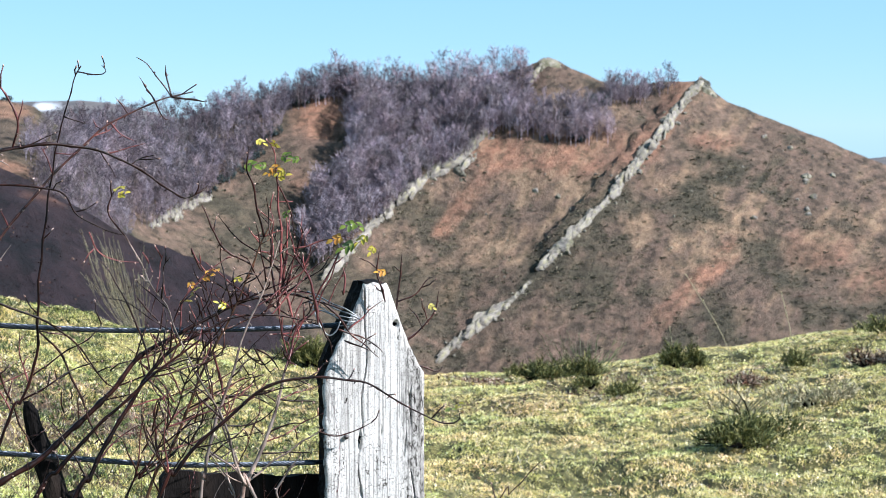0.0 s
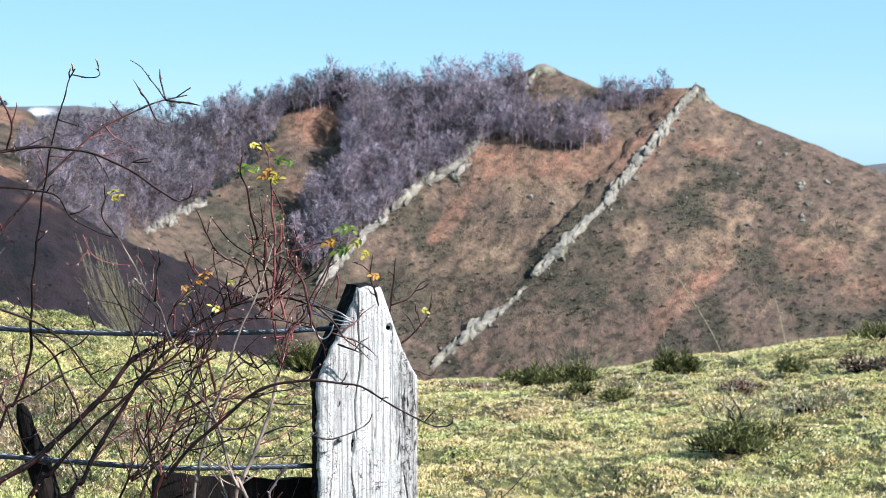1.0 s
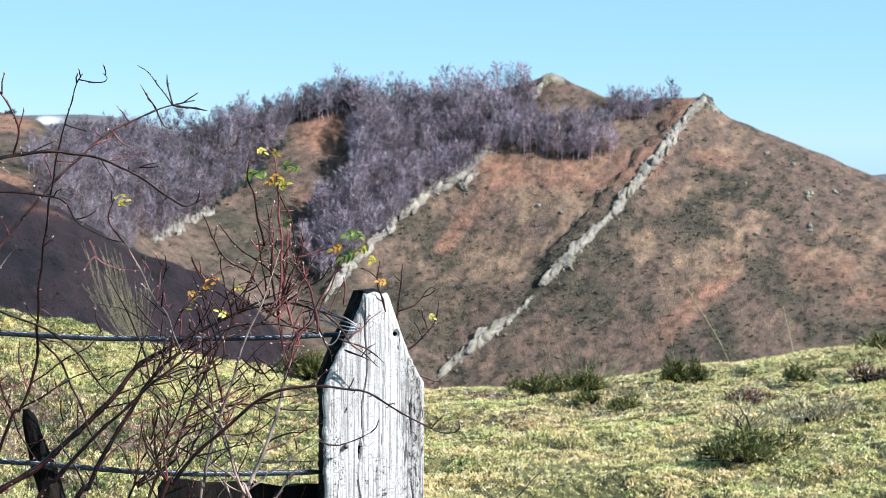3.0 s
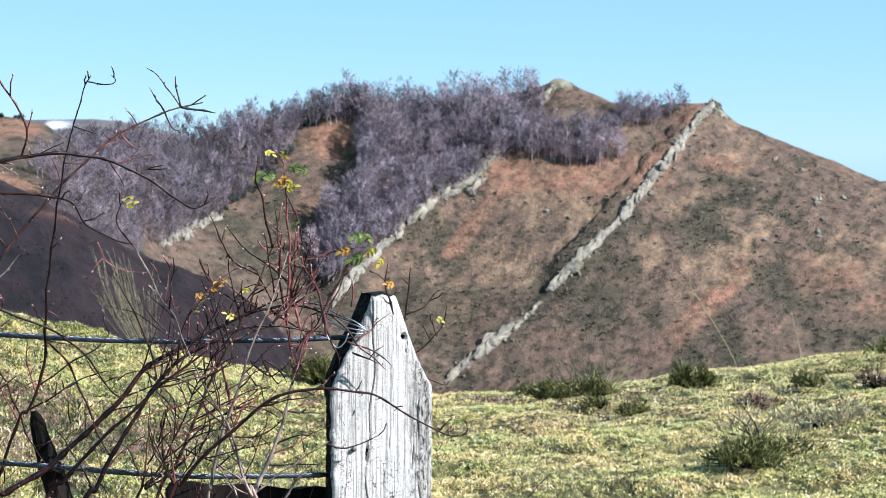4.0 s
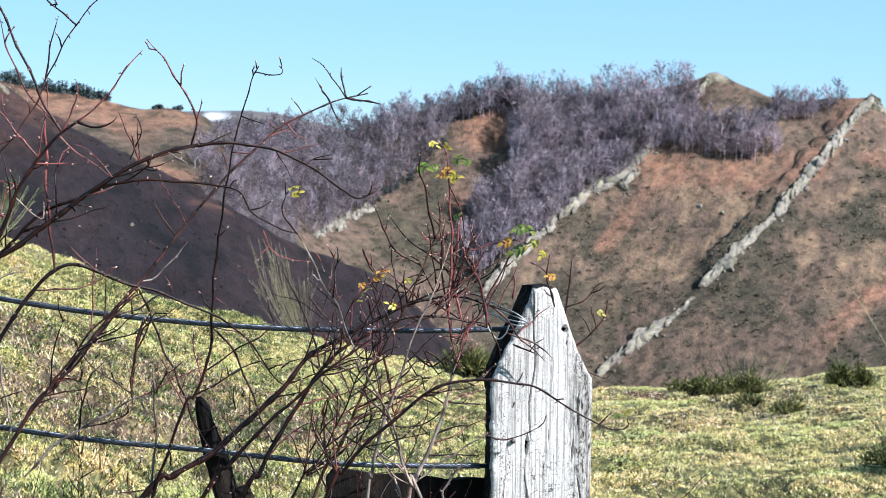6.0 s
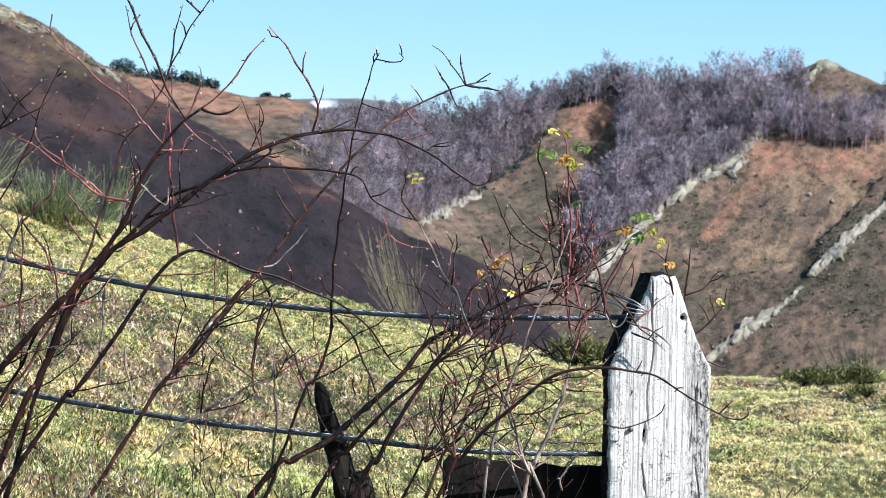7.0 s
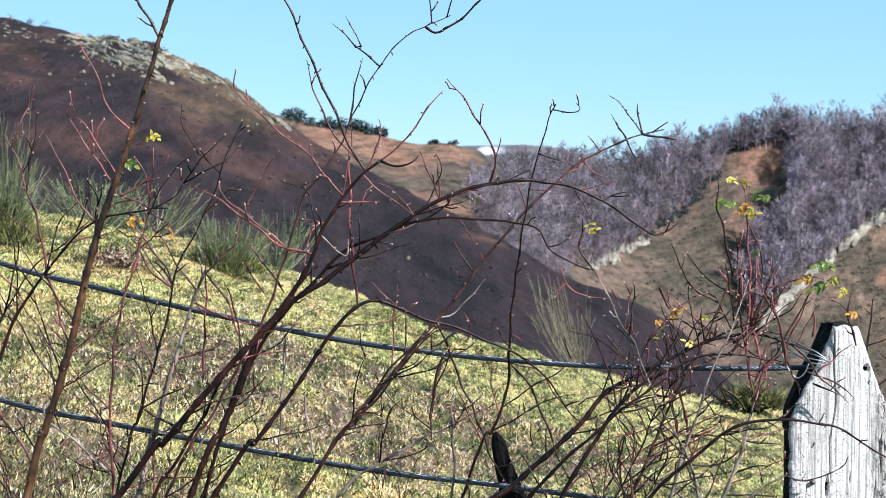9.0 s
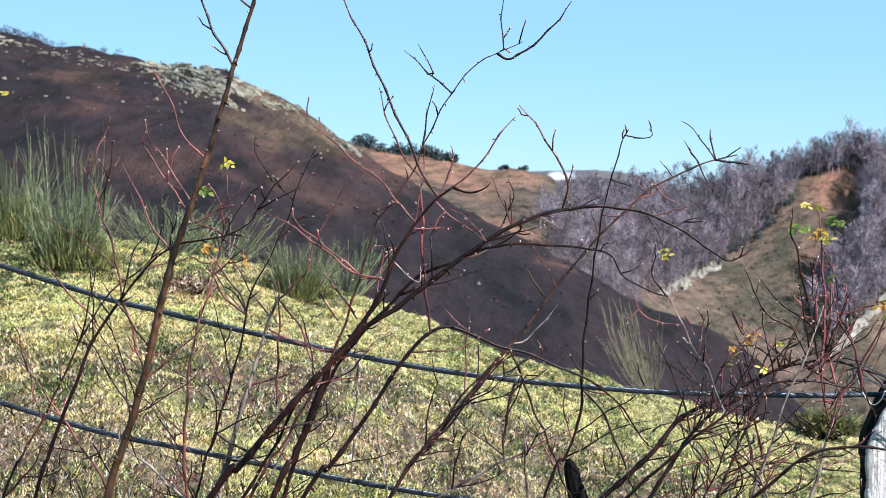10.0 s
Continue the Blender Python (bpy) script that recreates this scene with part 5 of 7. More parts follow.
def stalk(az, el, h, lean, seed):
    base = field_spot(az, el)
    heap = Heap()
    pts = [np.array((0, 0, -0.02)), np.array((lean * 0.35, 0.01, h * 0.4)), np.array((lean, 0.02, h))]
    heap.add(*tube(spline(pts, 0.03), 0.0023, 4))
    r = np.random.RandomState(seed)
    for k in range(9):
        t = r.uniform(0.5, 0.95)
        p = np.array((lean * t ** 1.3, 0.015, h * t))
        heap.add(*tube([p, p + np.array((r.normal(0, 0.012), r.normal(0, 0.01), 0.02))], [0.0030, 0.0010], 3))
    ob = heap.done("dry_stalk", STRAW)
    ob.location = base
    return tagged(ob, "thin dry grass stalk standing in the pasture", "grass stalk", "dry stalks")


stalk(9.46, -7.5, 0.66, -0.38, 1)
stalk(11.34, -7.1, 0.44, -0.10, 2)
stalk(7.55, -7.7, 0.30, -0.04, 3)

# ---------------------------------------------------------------- wild roses along the fence


def bark(name, lo, hi, rough=0.36, spec=0.28):
    m, nt, b = begin(name, rough, spec)
    n1, n2 = grain(nt, 70, 4, 0.6, (1, 1, 0.5)), grain(nt, 600, 3)
    cr = ramp(nt, [(0.35, lo), (0.65, hi)])
    nt.links.new(n1, cr.inputs[0])
    lengths = ramp(nt, [(0.36, (0.60, 0.62, 0.64)), (0.52, (1.0, 1.0, 1.0)), (0.66, (1.75, 1.6, 1.5))])     # darker and paler stretches
    nt.links.new(grain(nt, 9, 2), lengths.inputs[0])
    col = blend(nt, "MULTIPLY", 1.0, cr.outputs[0], lengths.outputs[0])
    nt.links.new(col, b.inputs["Base Color"])
    relief(nt, b, n2, 0.3, 0.0008)
    return m


BARK_DARK = bark("dark_rose_bark", (0.0024, 0.0013, 0.0012), (0.0205, 0.0076, 0.0061), 0.38, 0.16)
BARK_BROWN = bark("brown_rose_bark", (0.0065, 0.0027, 0.0023), (0.057, 0.0205, 0.0155))
BARK_RED = bark("red_rose_bark", (0.030, 0.0095, 0.0100), (0.185, 0.060, 0.056))
BARK_OLIVE = bark("olive_rose_bark", (0.010, 0.0052, 0.0030), (0.070, 0.034, 0.017))
# bleached dead stems; on other canes the paleness paints in sunlight
BARK_PALE = bark("bleached_and_sunlit_stem", (0.045, 0.030, 0.026), (0.24, 0.195, 0.17), 0.4)
# the buds' paleness also paints sun glints onto the nodes
BUD = bark("pale_glint_buds", (0.195, 0.104, 0.0845), (0.358, 0.26, 0.221))
LEAF_GREEN = per_island("green_rose_leaf", [(0.0, (0.0540, 0.0988, 0.0154)), (1.0, (0.2160, 0.2704, 0.0432))], 0.3, 0.5, 0.3)
LEAF_YELLOW = per_island("yellowing_rose_leaf", [(0.0, (0.2772, 0.2558, 0.0281)), (1.0, (0.5970, 0.4920, 0.0842))], 0.3, 0.5, 0.3)
LEAF_ORANGE = per_island("autumn_rose_leaf", [(0.0, (0.3937, 0.1530, 0.0220)), (1.0, (0.5813, 0.3600, 0.0528))], 0.35, 0.5, 0.3)
rose_rng = np.random.RandomState(77)
last_cane = [None]
grown = []            # lines of the canes, from which later twigs spring


def rose_bush():
    ob = new("wild_rose_bush")
    ob.location = fence_at(-0.6, -0.15, 0.0)
    return tagged(ob, "tangled leafless wild rose with reddish thorny canes", "shrub", "wild roses")


def joined(points, reach=0.03):
    """The points of a shoot, its start moved onto the nearest cane within reach."""
    a = fence_at(*points[0])
    best, spot = reach, None
    for line in grown:
        d = np.linalg.norm(line - a, axis=1)
        k = int(np.argmin(d))
        if d[k] < best:
            best, spot = d[k], line[k] - F0
    if spot is None:
        return list(points)
    return [(float(spot @ FU), float(spot @ FN), float(spot[2]))] + list(points[1:])


def growth(points, r0, r1, thorny, step=0.006, blunt=True):
    """A cane with its nodes, thorns, short spurs and buds."""
    line = spline([fence_at(*p) for p in points], step)
    n = len(line)
    s = np.concatenate([[0], np.cumsum(np.linalg.norm(np.diff(line, axis=0), axis=1))])
    wob = np.stack([rough_noise(s, np.full(n, 3.0 * k + rose_rng.rand() * 90), 0.06, k, 3) for k in (1, 2, 3)], 1)
    fade = np.minimum(1, np.minimum(s, s[-1] - s) / 0.03)[:, None]
    gapn = rose_rng.uniform(0.022, 0.036) * (1 + 0.25 * r0 / 4)
    ph = s / gapn + rose_rng.rand()
    zig = np.abs((ph % 2) - 1) - 0.5                      # bends from node to node
    across = np.cross(np.gradient(line, axis=0), FN)
    across /= np.linalg.norm(across, axis=1)[:, None] + 1e-9
    bend = 0.0026 if r0 < 2.2 else (0.0020 if r0 < 3.2 else 0.0010)
    line = line + (wob * (0.0008 if r0 < 3.2 else 0.0007) + across * (zig * bend)[:, None]) * fade
    rad = (1.25 if r0 > 3.2 else 1.05) * np.interp(s / s[-1], (0, 0.75, 1), (r0, r0 + (r1 - r0) * 0.8, r1 * 0.45)) / 1000
    if not blunt:
        rad = rad * np.interp(s / s[-1], (0, 0.12), (0.5, 1))
    at_node = np.abs(((ph + 0.5) % 1) - 0.5) < 0.10
    rad = rad * (1 + 0.30 * at_node)
    if r0 > 1.8:
        grown.append(line)
    heap, buds = Heap(), Heap()
    heap.add(*tube(line, rad, 8 if r0 > 3 else 6))
    tan = np.gradient(line, axis=0)
    tan /= np.linalg.norm(tan, axis=1)[:, None] + 1e-9
    way = rose_rng.uniform(0.01, 0.03)
    while way < s[-1]:
        i = min(n - 2, int(np.searchsorted(s, way)))
        out = np.cross(tan[i], rose_rng.normal(size=3))
        out /= np.linalg.norm(out) + 1e-9
        p = line[i]
        what = rose_rng.rand()
        if what < thorny:
            big = rad[i] > 0.003
            ln = rose_rng.uniform(0.004, 0.0075) * (1.7 if big else 1.0)
            heap.add(*tube([p, p + out * ln * 0.55 - tan[i] * 0.0008, p + out * ln - tan[i] * 0.003], [rad[i] * (0.8 if big else 0.55), 0.0022 if big else 0.0010, 0.0002], 4))
        elif what < thorny + 0.22 and rad[i] < 0.0035:
            ln = rose_rng.uniform(0.008, 0.034)
            d = out * 0.7 + tan[i] * 0.5 + np.array((0, 0, 0.35))
            d /= np.linalg.norm(d)
            e = p + d * ln
            k = p + d * ln * 0.5 + rose_rng.normal(0, 0.0018, 3)
            heap.add(*tube([p, k, e], [0.0011, 0.0010, 0.0008], 5))
            buds.add(*tube([e - d * 0.001, e + d * 0.0012, e + d * 0.0032], [0.0010, 0.0014, 0.0003], 5))
        else:
            buds.add(*tube([p + out * rad[i] * 0.6, p + out * (rad[i] + 0.0012), p + out * (rad[i] + 0.0028) + tan[i] * 0.001], [0.0011, 0.0012, 0.0003], 5))
        way += rose_rng.uniform(0.012, 0.042)
    return heap, buds


def cane(bush, material, r0, r1, *points, root=False):
    points = list(points) if root else joined(points)
    if root:
        (u0, n0, z0), (u1, _, z1) = points[0], points[1]
        run = max(-0.9, min(0.9, (u1 - u0) / max(0.02, z1 - z0)))
        g = float(ground_z(*fence_at(u0 - run * 0.3, n0, 0)[:2]))
        points = [(u0 - run * 0.42, n0 - 0.02, g - 0.05), (u0 - run * 0.34, n0 - 0.02, g + (z0 - g) * 0.45)] + points
    heap, buds = growth(points, r0, r1, 0.45, blunt=root)
    ob = under(heap.done("cane", material, True), bush)
    ob.location = -np.array(bush.location)
    if buds.n:
        under(buds.done("bud", BUD), ob)["kind"] = "stuff"
    last_cane[0] = ob
    return ob


def twig(material, r0, r1, *points):
    heap, buds = growth(joined(points), r0 * 0.8, r1 * 0.8, 0.25)
    if buds.n:
        heap.add(np.vstack(buds.v), buds.f)
    ob = heap.done("twig", material, True)
    if buds.n:
        ob.data.materials.append(BUD)
        nb = len(buds.f)
        idx = [0] * (len(ob.data.polygons) - nb) + [1] * nb
        ob.data.polygons.foreach_set("material_index", idx)
    return under(ob, last_cane[0])


bush = rose_bush()
cane(bush, BARK_OLIVE, 4.92, 3.41, (-1.164, -0.26, 1.183), (-1.145, -0.26, 1.25), (-1.126, -0.26, 1.31), (-1.109, -0.26, 1.37), (-1.096, -0.26, 1.43), (-1.081, -0.26, 1.49), (-1.067, -0.26, 1.535), (-1.047, -0.26, 1.591), (-1.027, -0.26, 1.654), (-1.009, -0.26, 1.713), (-0.994, -0.26, 1.765), (-0.978, -0.26, 1.814), (-0.965, -0.26, 1.858), (-0.947, -0.26, 1.914), root=True)
twig(BARK_BROWN, 2.27, 1.51, (-0.996, -0.26, 1.762), (-1.009, -0.26, 1.784), (-1.026, -0.26, 1.813), (-1.037, -0.26, 1.847), (-1.042, -0.26, 1.869))
twig(BARK_BROWN, 1.89, 1.14, (-0.976, -0.26, 1.837), (-0.987, -0.26, 1.847), (-1.005, -0.26, 1.862))
twig(BARK_RED, 1.89, 1.14, (-1.037, -0.26, 1.639), (-1.054, -0.26, 1.657), (-1.067, -0.26, 1.68), (-1.076, -0.26, 1.706), (-1.087, -0.26, 1.732), (-1.098, -0.26, 1.75), (-1.107, -0.26, 1.763))
twig(BARK_RED, 1.51, 1.14, (-1.054, -0.26, 1.578), (-1.065, -0.26, 1.602), (-1.08, -0.26, 1.628), (-1.093, -0.26, 1.646), (-1.11, -0.26, 1.661))
twig(BARK_RED, 1.51, 1.14, (-1.058, -0.26, 1.568), (-1.077, -0.26, 1.598), (-1.091, -0.26, 1.62), (-1.106, -0.26, 1.643), (-1.116, -0.26, 1.658))
cane(bush, BARK_DARK, 3.41, 1.51, (-1.26, -0.26, 1.183), (-1.241, -0.26, 1.243), (-1.223, -0.26, 1.296), (-1.204, -0.26, 1.34), (-1.189, -0.26, 1.382), (-1.166, -0.26, 1.423), (-1.144, -0.26, 1.453), (-1.118, -0.26, 1.486), (-1.095, -0.26, 1.509), (-1.066, -0.26, 1.526), (-1.047, -0.26, 1.529), (-1.01, -0.26, 1.536), (-0.976, -0.26, 1.553), (-0.965, -0.26, 1.571), root=True)
twig(BARK_RED, 1.51, 1.14, (-1.08, -0.26, 1.52), (-1.099, -0.26, 1.542), (-1.109, -0.26, 1.564), (-1.125, -0.26, 1.598), (-1.134, -0.26, 1.616), (-1.144, -0.26, 1.634))
cane(bush, BARK_BROWN, 2.33, 1.55, (-1.314, -0.2, 1.18), (-1.291, -0.2, 1.23), (-1.272, -0.2, 1.265), (-1.245, -0.2, 1.315), (-1.222, -0.2, 1.365), (-1.203, -0.2, 1.403), (-1.184, -0.2, 1.437), (-1.157, -0.2, 1.468), (-1.126, -0.2, 1.491), (-1.096, -0.2, 1.518), root=True)
cane(bush, BARK_RED, 1.90, 1.14, (-1.114, -0.25, 1.354), (-1.127, -0.25, 1.392), (-1.136, -0.25, 1.429), (-1.145, -0.25, 1.459), (-1.151, -0.25, 1.497), (-1.16, -0.25, 1.534), (-1.171, -0.25, 1.564), (-1.182, -0.25, 1.602), (-1.193, -0.25, 1.624), (-1.2, -0.25, 1.634))
cane(bush, BARK_RED, 2.33, 1.55, (-1.066, -0.2, 1.18), (-1.07, -0.2, 1.241), (-1.066, -0.2, 1.303), (-1.062, -0.2, 1.357), (-1.05, -0.2, 1.411), (-1.039, -0.2, 1.449), (-1.027, -0.2, 1.487), (-1.021, -0.2, 1.514), (-1.014, -0.2, 1.549), (-1.01, -0.2, 1.591), (-1.01, -0.2, 1.617), root=True)
twig(BARK_RED, 1.55, 1.16, (-1.014, -0.2, 1.549), (-1.023, -0.2, 1.587), (-1.035, -0.2, 1.604), (-1.042, -0.2, 1.598))
twig(BARK_RED, 1.55, 1.16, (-1.054, -0.2, 1.552), (-1.031, -0.2, 1.565), (-1.012, -0.2, 1.579), (-0.996, -0.2, 1.594), (-0.989, -0.2, 1.608))
twig(BARK_RED, 1.55, 1.16, (-1.016, -0.2, 1.533), (-1, -0.2, 1.522), (-0.989, -0.2, 1.514))
twig(BARK_RED, 1.55, 1.16, (-1.013, -0.2, 1.537), (-1.031, -0.2, 1.545), (-1.05, -0.2, 1.552), (-1.058, -0.2, 1.564))
cane(bush, BARK_DARK, 2.77, 1.19, (-1.057, -0.15, 1.179), (-1.037, -0.15, 1.242), (-1.021, -0.15, 1.297), (-1.005, -0.15, 1.352), (-0.992, -0.15, 1.407), (-0.986, -0.15, 1.446), (-0.962, -0.15, 1.493), (-0.943, -0.15, 1.532), (-0.927, -0.15, 1.571), (-0.915, -0.15, 1.61), (-0.901, -0.15, 1.638), (-0.892, -0.15, 1.656), root=True)
cane(bush, BARK_PALE, 3.61, 3.21, (-1.032, -0.12, 1.162), (-1.016, -0.12, 1.222), (-1, -0.12, 1.285), (-0.98, -0.12, 1.349), (-0.966, -0.12, 1.397), (-0.953, -0.12, 1.432), (-0.945, -0.12, 1.449), root=True)
twig(BARK_RED, 1.60, 0.80, (-0.946, -0.12, 1.44), (-0.925, -0.12, 1.464), (-0.905, -0.12, 1.484), (-0.9, -0.12, 1.516), (-0.881, -0.12, 1.551), (-0.858, -0.12, 1.595), (-0.836, -0.12, 1.622))
twig(BARK_RED, 1.60, 1.20, (-0.961, -0.12, 1.42), (-0.98, -0.12, 1.448), (-1.004, -0.12, 1.488), (-1.02, -0.12, 1.511), (-1.031, -0.12, 1.531))
cane(bush, BARK_RED, 1.59, 1.19, (-0.986, -0.15, 1.426), (-0.997, -0.15, 1.454), (-1.017, -0.15, 1.477), (-1.036, -0.15, 1.505), (-1.052, -0.15, 1.524))
cane(bush, BARK_PALE, 2.33, 1.16, (-1.089, -0.2, 1.172), (-1.112, -0.2, 1.218), (-1.143, -0.2, 1.242), (-1.173, -0.2, 1.265))
cane(bush, BARK_RED, 1.94, 1.16, (-1.17, -0.2, 1.18), (-1.188, -0.2, 1.219), (-1.219, -0.2, 1.265), (-1.249, -0.2, 1.311), (-1.272, -0.2, 1.342), (-1.29, -0.2, 1.365))
cane(bush, BARK_BROWN, 1.55, 0.78, (-1.127, -0.2, 1.288), (-1.154, -0.2, 1.319), (-1.18, -0.2, 1.365), (-1.203, -0.2, 1.403), (-1.225, -0.2, 1.441))
cane(bush, BARK_BROWN, 1.94, 1.16, (-1.303, -0.2, 1.173), (-1.276, -0.2, 1.219), (-1.257, -0.2, 1.257))
bush = rose_bush()
cane(bush, BARK_DARK, 5.70, 3.04, (-1.034, -0.25, 1.181), (-0.993, -0.25, 1.226), (-0.948, -0.25, 1.279), (-0.903, -0.25, 1.331), (-0.873, -0.25, 1.362), (-0.846, -0.25, 1.392), (-0.82, -0.25, 1.429), (-0.797, -0.25, 1.471), (-0.782, -0.25, 1.512), (-0.764, -0.25, 1.542), (-0.749, -0.25, 1.561), (-0.73, -0.25, 1.583), (-0.707, -0.25, 1.601), root=True)
twig(BARK_DARK, 2.28, 1.14, (-0.707, -0.25, 1.599), (-0.681, -0.25, 1.593), (-0.662, -0.25, 1.601), (-0.656, -0.25, 1.608))
twig(BARK_RED, 1.52, 1.14, (-0.707, -0.25, 1.599), (-0.677, -0.25, 1.625), (-0.655, -0.25, 1.655), (-0.636, -0.25, 1.681), (-0.623, -0.25, 1.695))
twig(BARK_RED, 1.52, 1.14, (-0.726, -0.25, 1.587), (-0.709, -0.25, 1.625), (-0.707, -0.25, 1.651), (-0.71, -0.25, 1.656))
twig(BARK_BROWN, 2.28, 1.52, (-0.726, -0.25, 1.587), (-0.746, -0.25, 1.617), (-0.756, -0.25, 1.643), (-0.771, -0.25, 1.673), (-0.79, -0.25, 1.714), (-0.813, -0.25, 1.767), (-0.827, -0.25, 1.8), (-0.846, -0.25, 1.837), (-0.857, -0.25, 1.86))
twig(BARK_RED, 1.52, 1.14, (-0.734, -0.25, 1.595), (-0.771, -0.25, 1.64), (-0.788, -0.25, 1.677), (-0.798, -0.25, 1.707), (-0.804, -0.25, 1.733))
twig(BARK_RED, 1.90, 1.14, (-0.752, -0.25, 1.553), (-0.782, -0.25, 1.583), (-0.797, -0.25, 1.606), (-0.824, -0.25, 1.625), (-0.857, -0.25, 1.654), (-0.887, -0.25, 1.681), (-0.907, -0.25, 1.703))
twig(BARK_RED, 1.14, 0.76, (-0.797, -0.25, 1.606), (-0.801, -0.25, 1.621), (-0.801, -0.25, 1.634))
twig(BARK_RED, 1.52, 1.14, (-0.73, -0.25, 1.583), (-0.715, -0.25, 1.568), (-0.692, -0.25, 1.55), (-0.662, -0.25, 1.529))
twig(BARK_RED, 1.14, 0.76, (-0.662, -0.25, 1.529), (-0.677, -0.25, 1.55), (-0.692, -0.25, 1.565), (-0.711, -0.25, 1.572))
twig(BARK_PALE, 1.14, 0.76, (-0.771, -0.25, 1.497), (-0.752, -0.25, 1.474), (-0.749, -0.25, 1.497))
twig(BARK_RED, 1.14, 0.76, (-0.786, -0.25, 1.52), (-0.809, -0.25, 1.523), (-0.82, -0.25, 1.52))
twig(BARK_RED, 1.14, 0.76, (-0.752, -0.25, 1.542), (-0.73, -0.25, 1.546), (-0.707, -0.25, 1.547))
twig(BARK_RED, 1.90, 1.14, (-0.79, -0.25, 1.474), (-0.839, -0.25, 1.489), (-0.88, -0.25, 1.52), (-0.925, -0.25, 1.552), (-0.951, -0.25, 1.566), (-0.977, -0.25, 1.578))
twig(BARK_RED, 1.52, 1.14, (-0.827, -0.25, 1.482), (-0.857, -0.25, 1.508), (-0.887, -0.25, 1.531), (-0.906, -0.25, 1.546), (-0.921, -0.25, 1.566))
cane(bush, BARK_BROWN, 2.66, 1.14, (-0.978, -0.25, 1.181), (-0.933, -0.25, 1.256), (-0.888, -0.25, 1.339), (-0.857, -0.25, 1.399), (-0.827, -0.25, 1.49), (-0.809, -0.25, 1.55), (-0.782, -0.25, 1.587), (-0.758, -0.25, 1.625), (-0.741, -0.25, 1.666), (-0.708, -0.25, 1.726), (-0.672, -0.25, 1.767), (-0.648, -0.25, 1.778), (-0.614, -0.25, 1.794), root=True)
twig(BARK_DARK, 1.90, 1.14, (-0.648, -0.25, 1.776), (-0.629, -0.25, 1.771), (-0.595, -0.25, 1.794), (-0.569, -0.25, 1.82), (-0.549, -0.25, 1.848))
twig(BARK_BROWN, 1.14, 0.76, (-0.64, -0.25, 1.786), (-0.642, -0.25, 1.82), (-0.639, -0.25, 1.857))
twig(BARK_DARK, 1.52, 0.76, (-0.705, -0.25, 1.724), (-0.73, -0.25, 1.745), (-0.753, -0.25, 1.767), (-0.771, -0.25, 1.782))
twig(BARK_BROWN, 1.14, 0.76, (-0.732, -0.25, 1.751), (-0.741, -0.25, 1.771), (-0.753, -0.25, 1.791))
twig(BARK_BROWN, 1.52, 0.76, (-0.747, -0.25, 1.656), (-0.741, -0.25, 1.692), (-0.736, -0.25, 1.718), (-0.73, -0.25, 1.737))
twig(BARK_RED, 1.14, 0.76, (-0.79, -0.25, 1.576), (-0.809, -0.25, 1.568), (-0.82, -0.25, 1.565))
cane(bush, BARK_DARK, 4.94, 1.90, (-0.948, -0.25, 1.18), (-0.918, -0.243, 1.24), (-0.892, -0.237, 1.307), (-0.866, -0.23, 1.367), (-0.828, -0.223, 1.408), (-0.782, -0.217, 1.438), (-0.737, -0.21, 1.472), (-0.69, -0.203, 1.507), (-0.652, -0.197, 1.533), (-0.613, -0.19, 1.553), (-0.566, -0.183, 1.568), (-0.519, -0.177, 1.575), (-0.479, -0.17, 1.574), (-0.431, -0.163, 1.564), (-0.383, -0.157, 1.541), (-0.342, -0.15, 1.513), (-0.317, -0.143, 1.499), (-0.292, -0.137, 1.509), (-0.282, -0.13, 1.516), root=True)
twig(BARK_DARK, 1.59, 1.19, (-0.302, -0.14, 1.503), (-0.297, -0.14, 1.513), (-0.296, -0.14, 1.524))
twig(BARK_DARK, 1.59, 0.79, (-0.393, -0.15, 1.547), (-0.378, -0.15, 1.556), (-0.358, -0.15, 1.56))
twig(BARK_RED, 1.94, 1.16, (-0.55, -0.2, 1.571), (-0.548, -0.2, 1.61), (-0.564, -0.2, 1.641), (-0.587, -0.2, 1.679), (-0.599, -0.2, 1.695), (-0.615, -0.2, 1.713))
twig(BARK_RED, 1.16, 0.78, (-0.548, -0.2, 1.607), (-0.543, -0.2, 1.622), (-0.541, -0.2, 1.635))
twig(BARK_RED, 1.55, 0.78, (-0.62, -0.2, 1.549), (-0.637, -0.2, 1.58), (-0.648, -0.2, 1.606), (-0.654, -0.2, 1.619))
twig(BARK_RED, 1.16, 0.78, (-0.621, -0.2, 1.55), (-0.626, -0.2, 1.587), (-0.627, -0.2, 1.604))
twig(BARK_RED, 1.18, 0.79, (-0.426, -0.16, 1.562), (-0.403, -0.16, 1.568), (-0.383, -0.16, 1.573), (-0.374, -0.16, 1.576))
twig(BARK_BROWN, 1.18, 0.79, (-0.434, -0.16, 1.566), (-0.422, -0.16, 1.544), (-0.415, -0.16, 1.529))
twig(BARK_PALE, 1.16, 0.78, (-0.583, -0.2, 1.553), (-0.563, -0.2, 1.549), (-0.56, -0.2, 1.545))
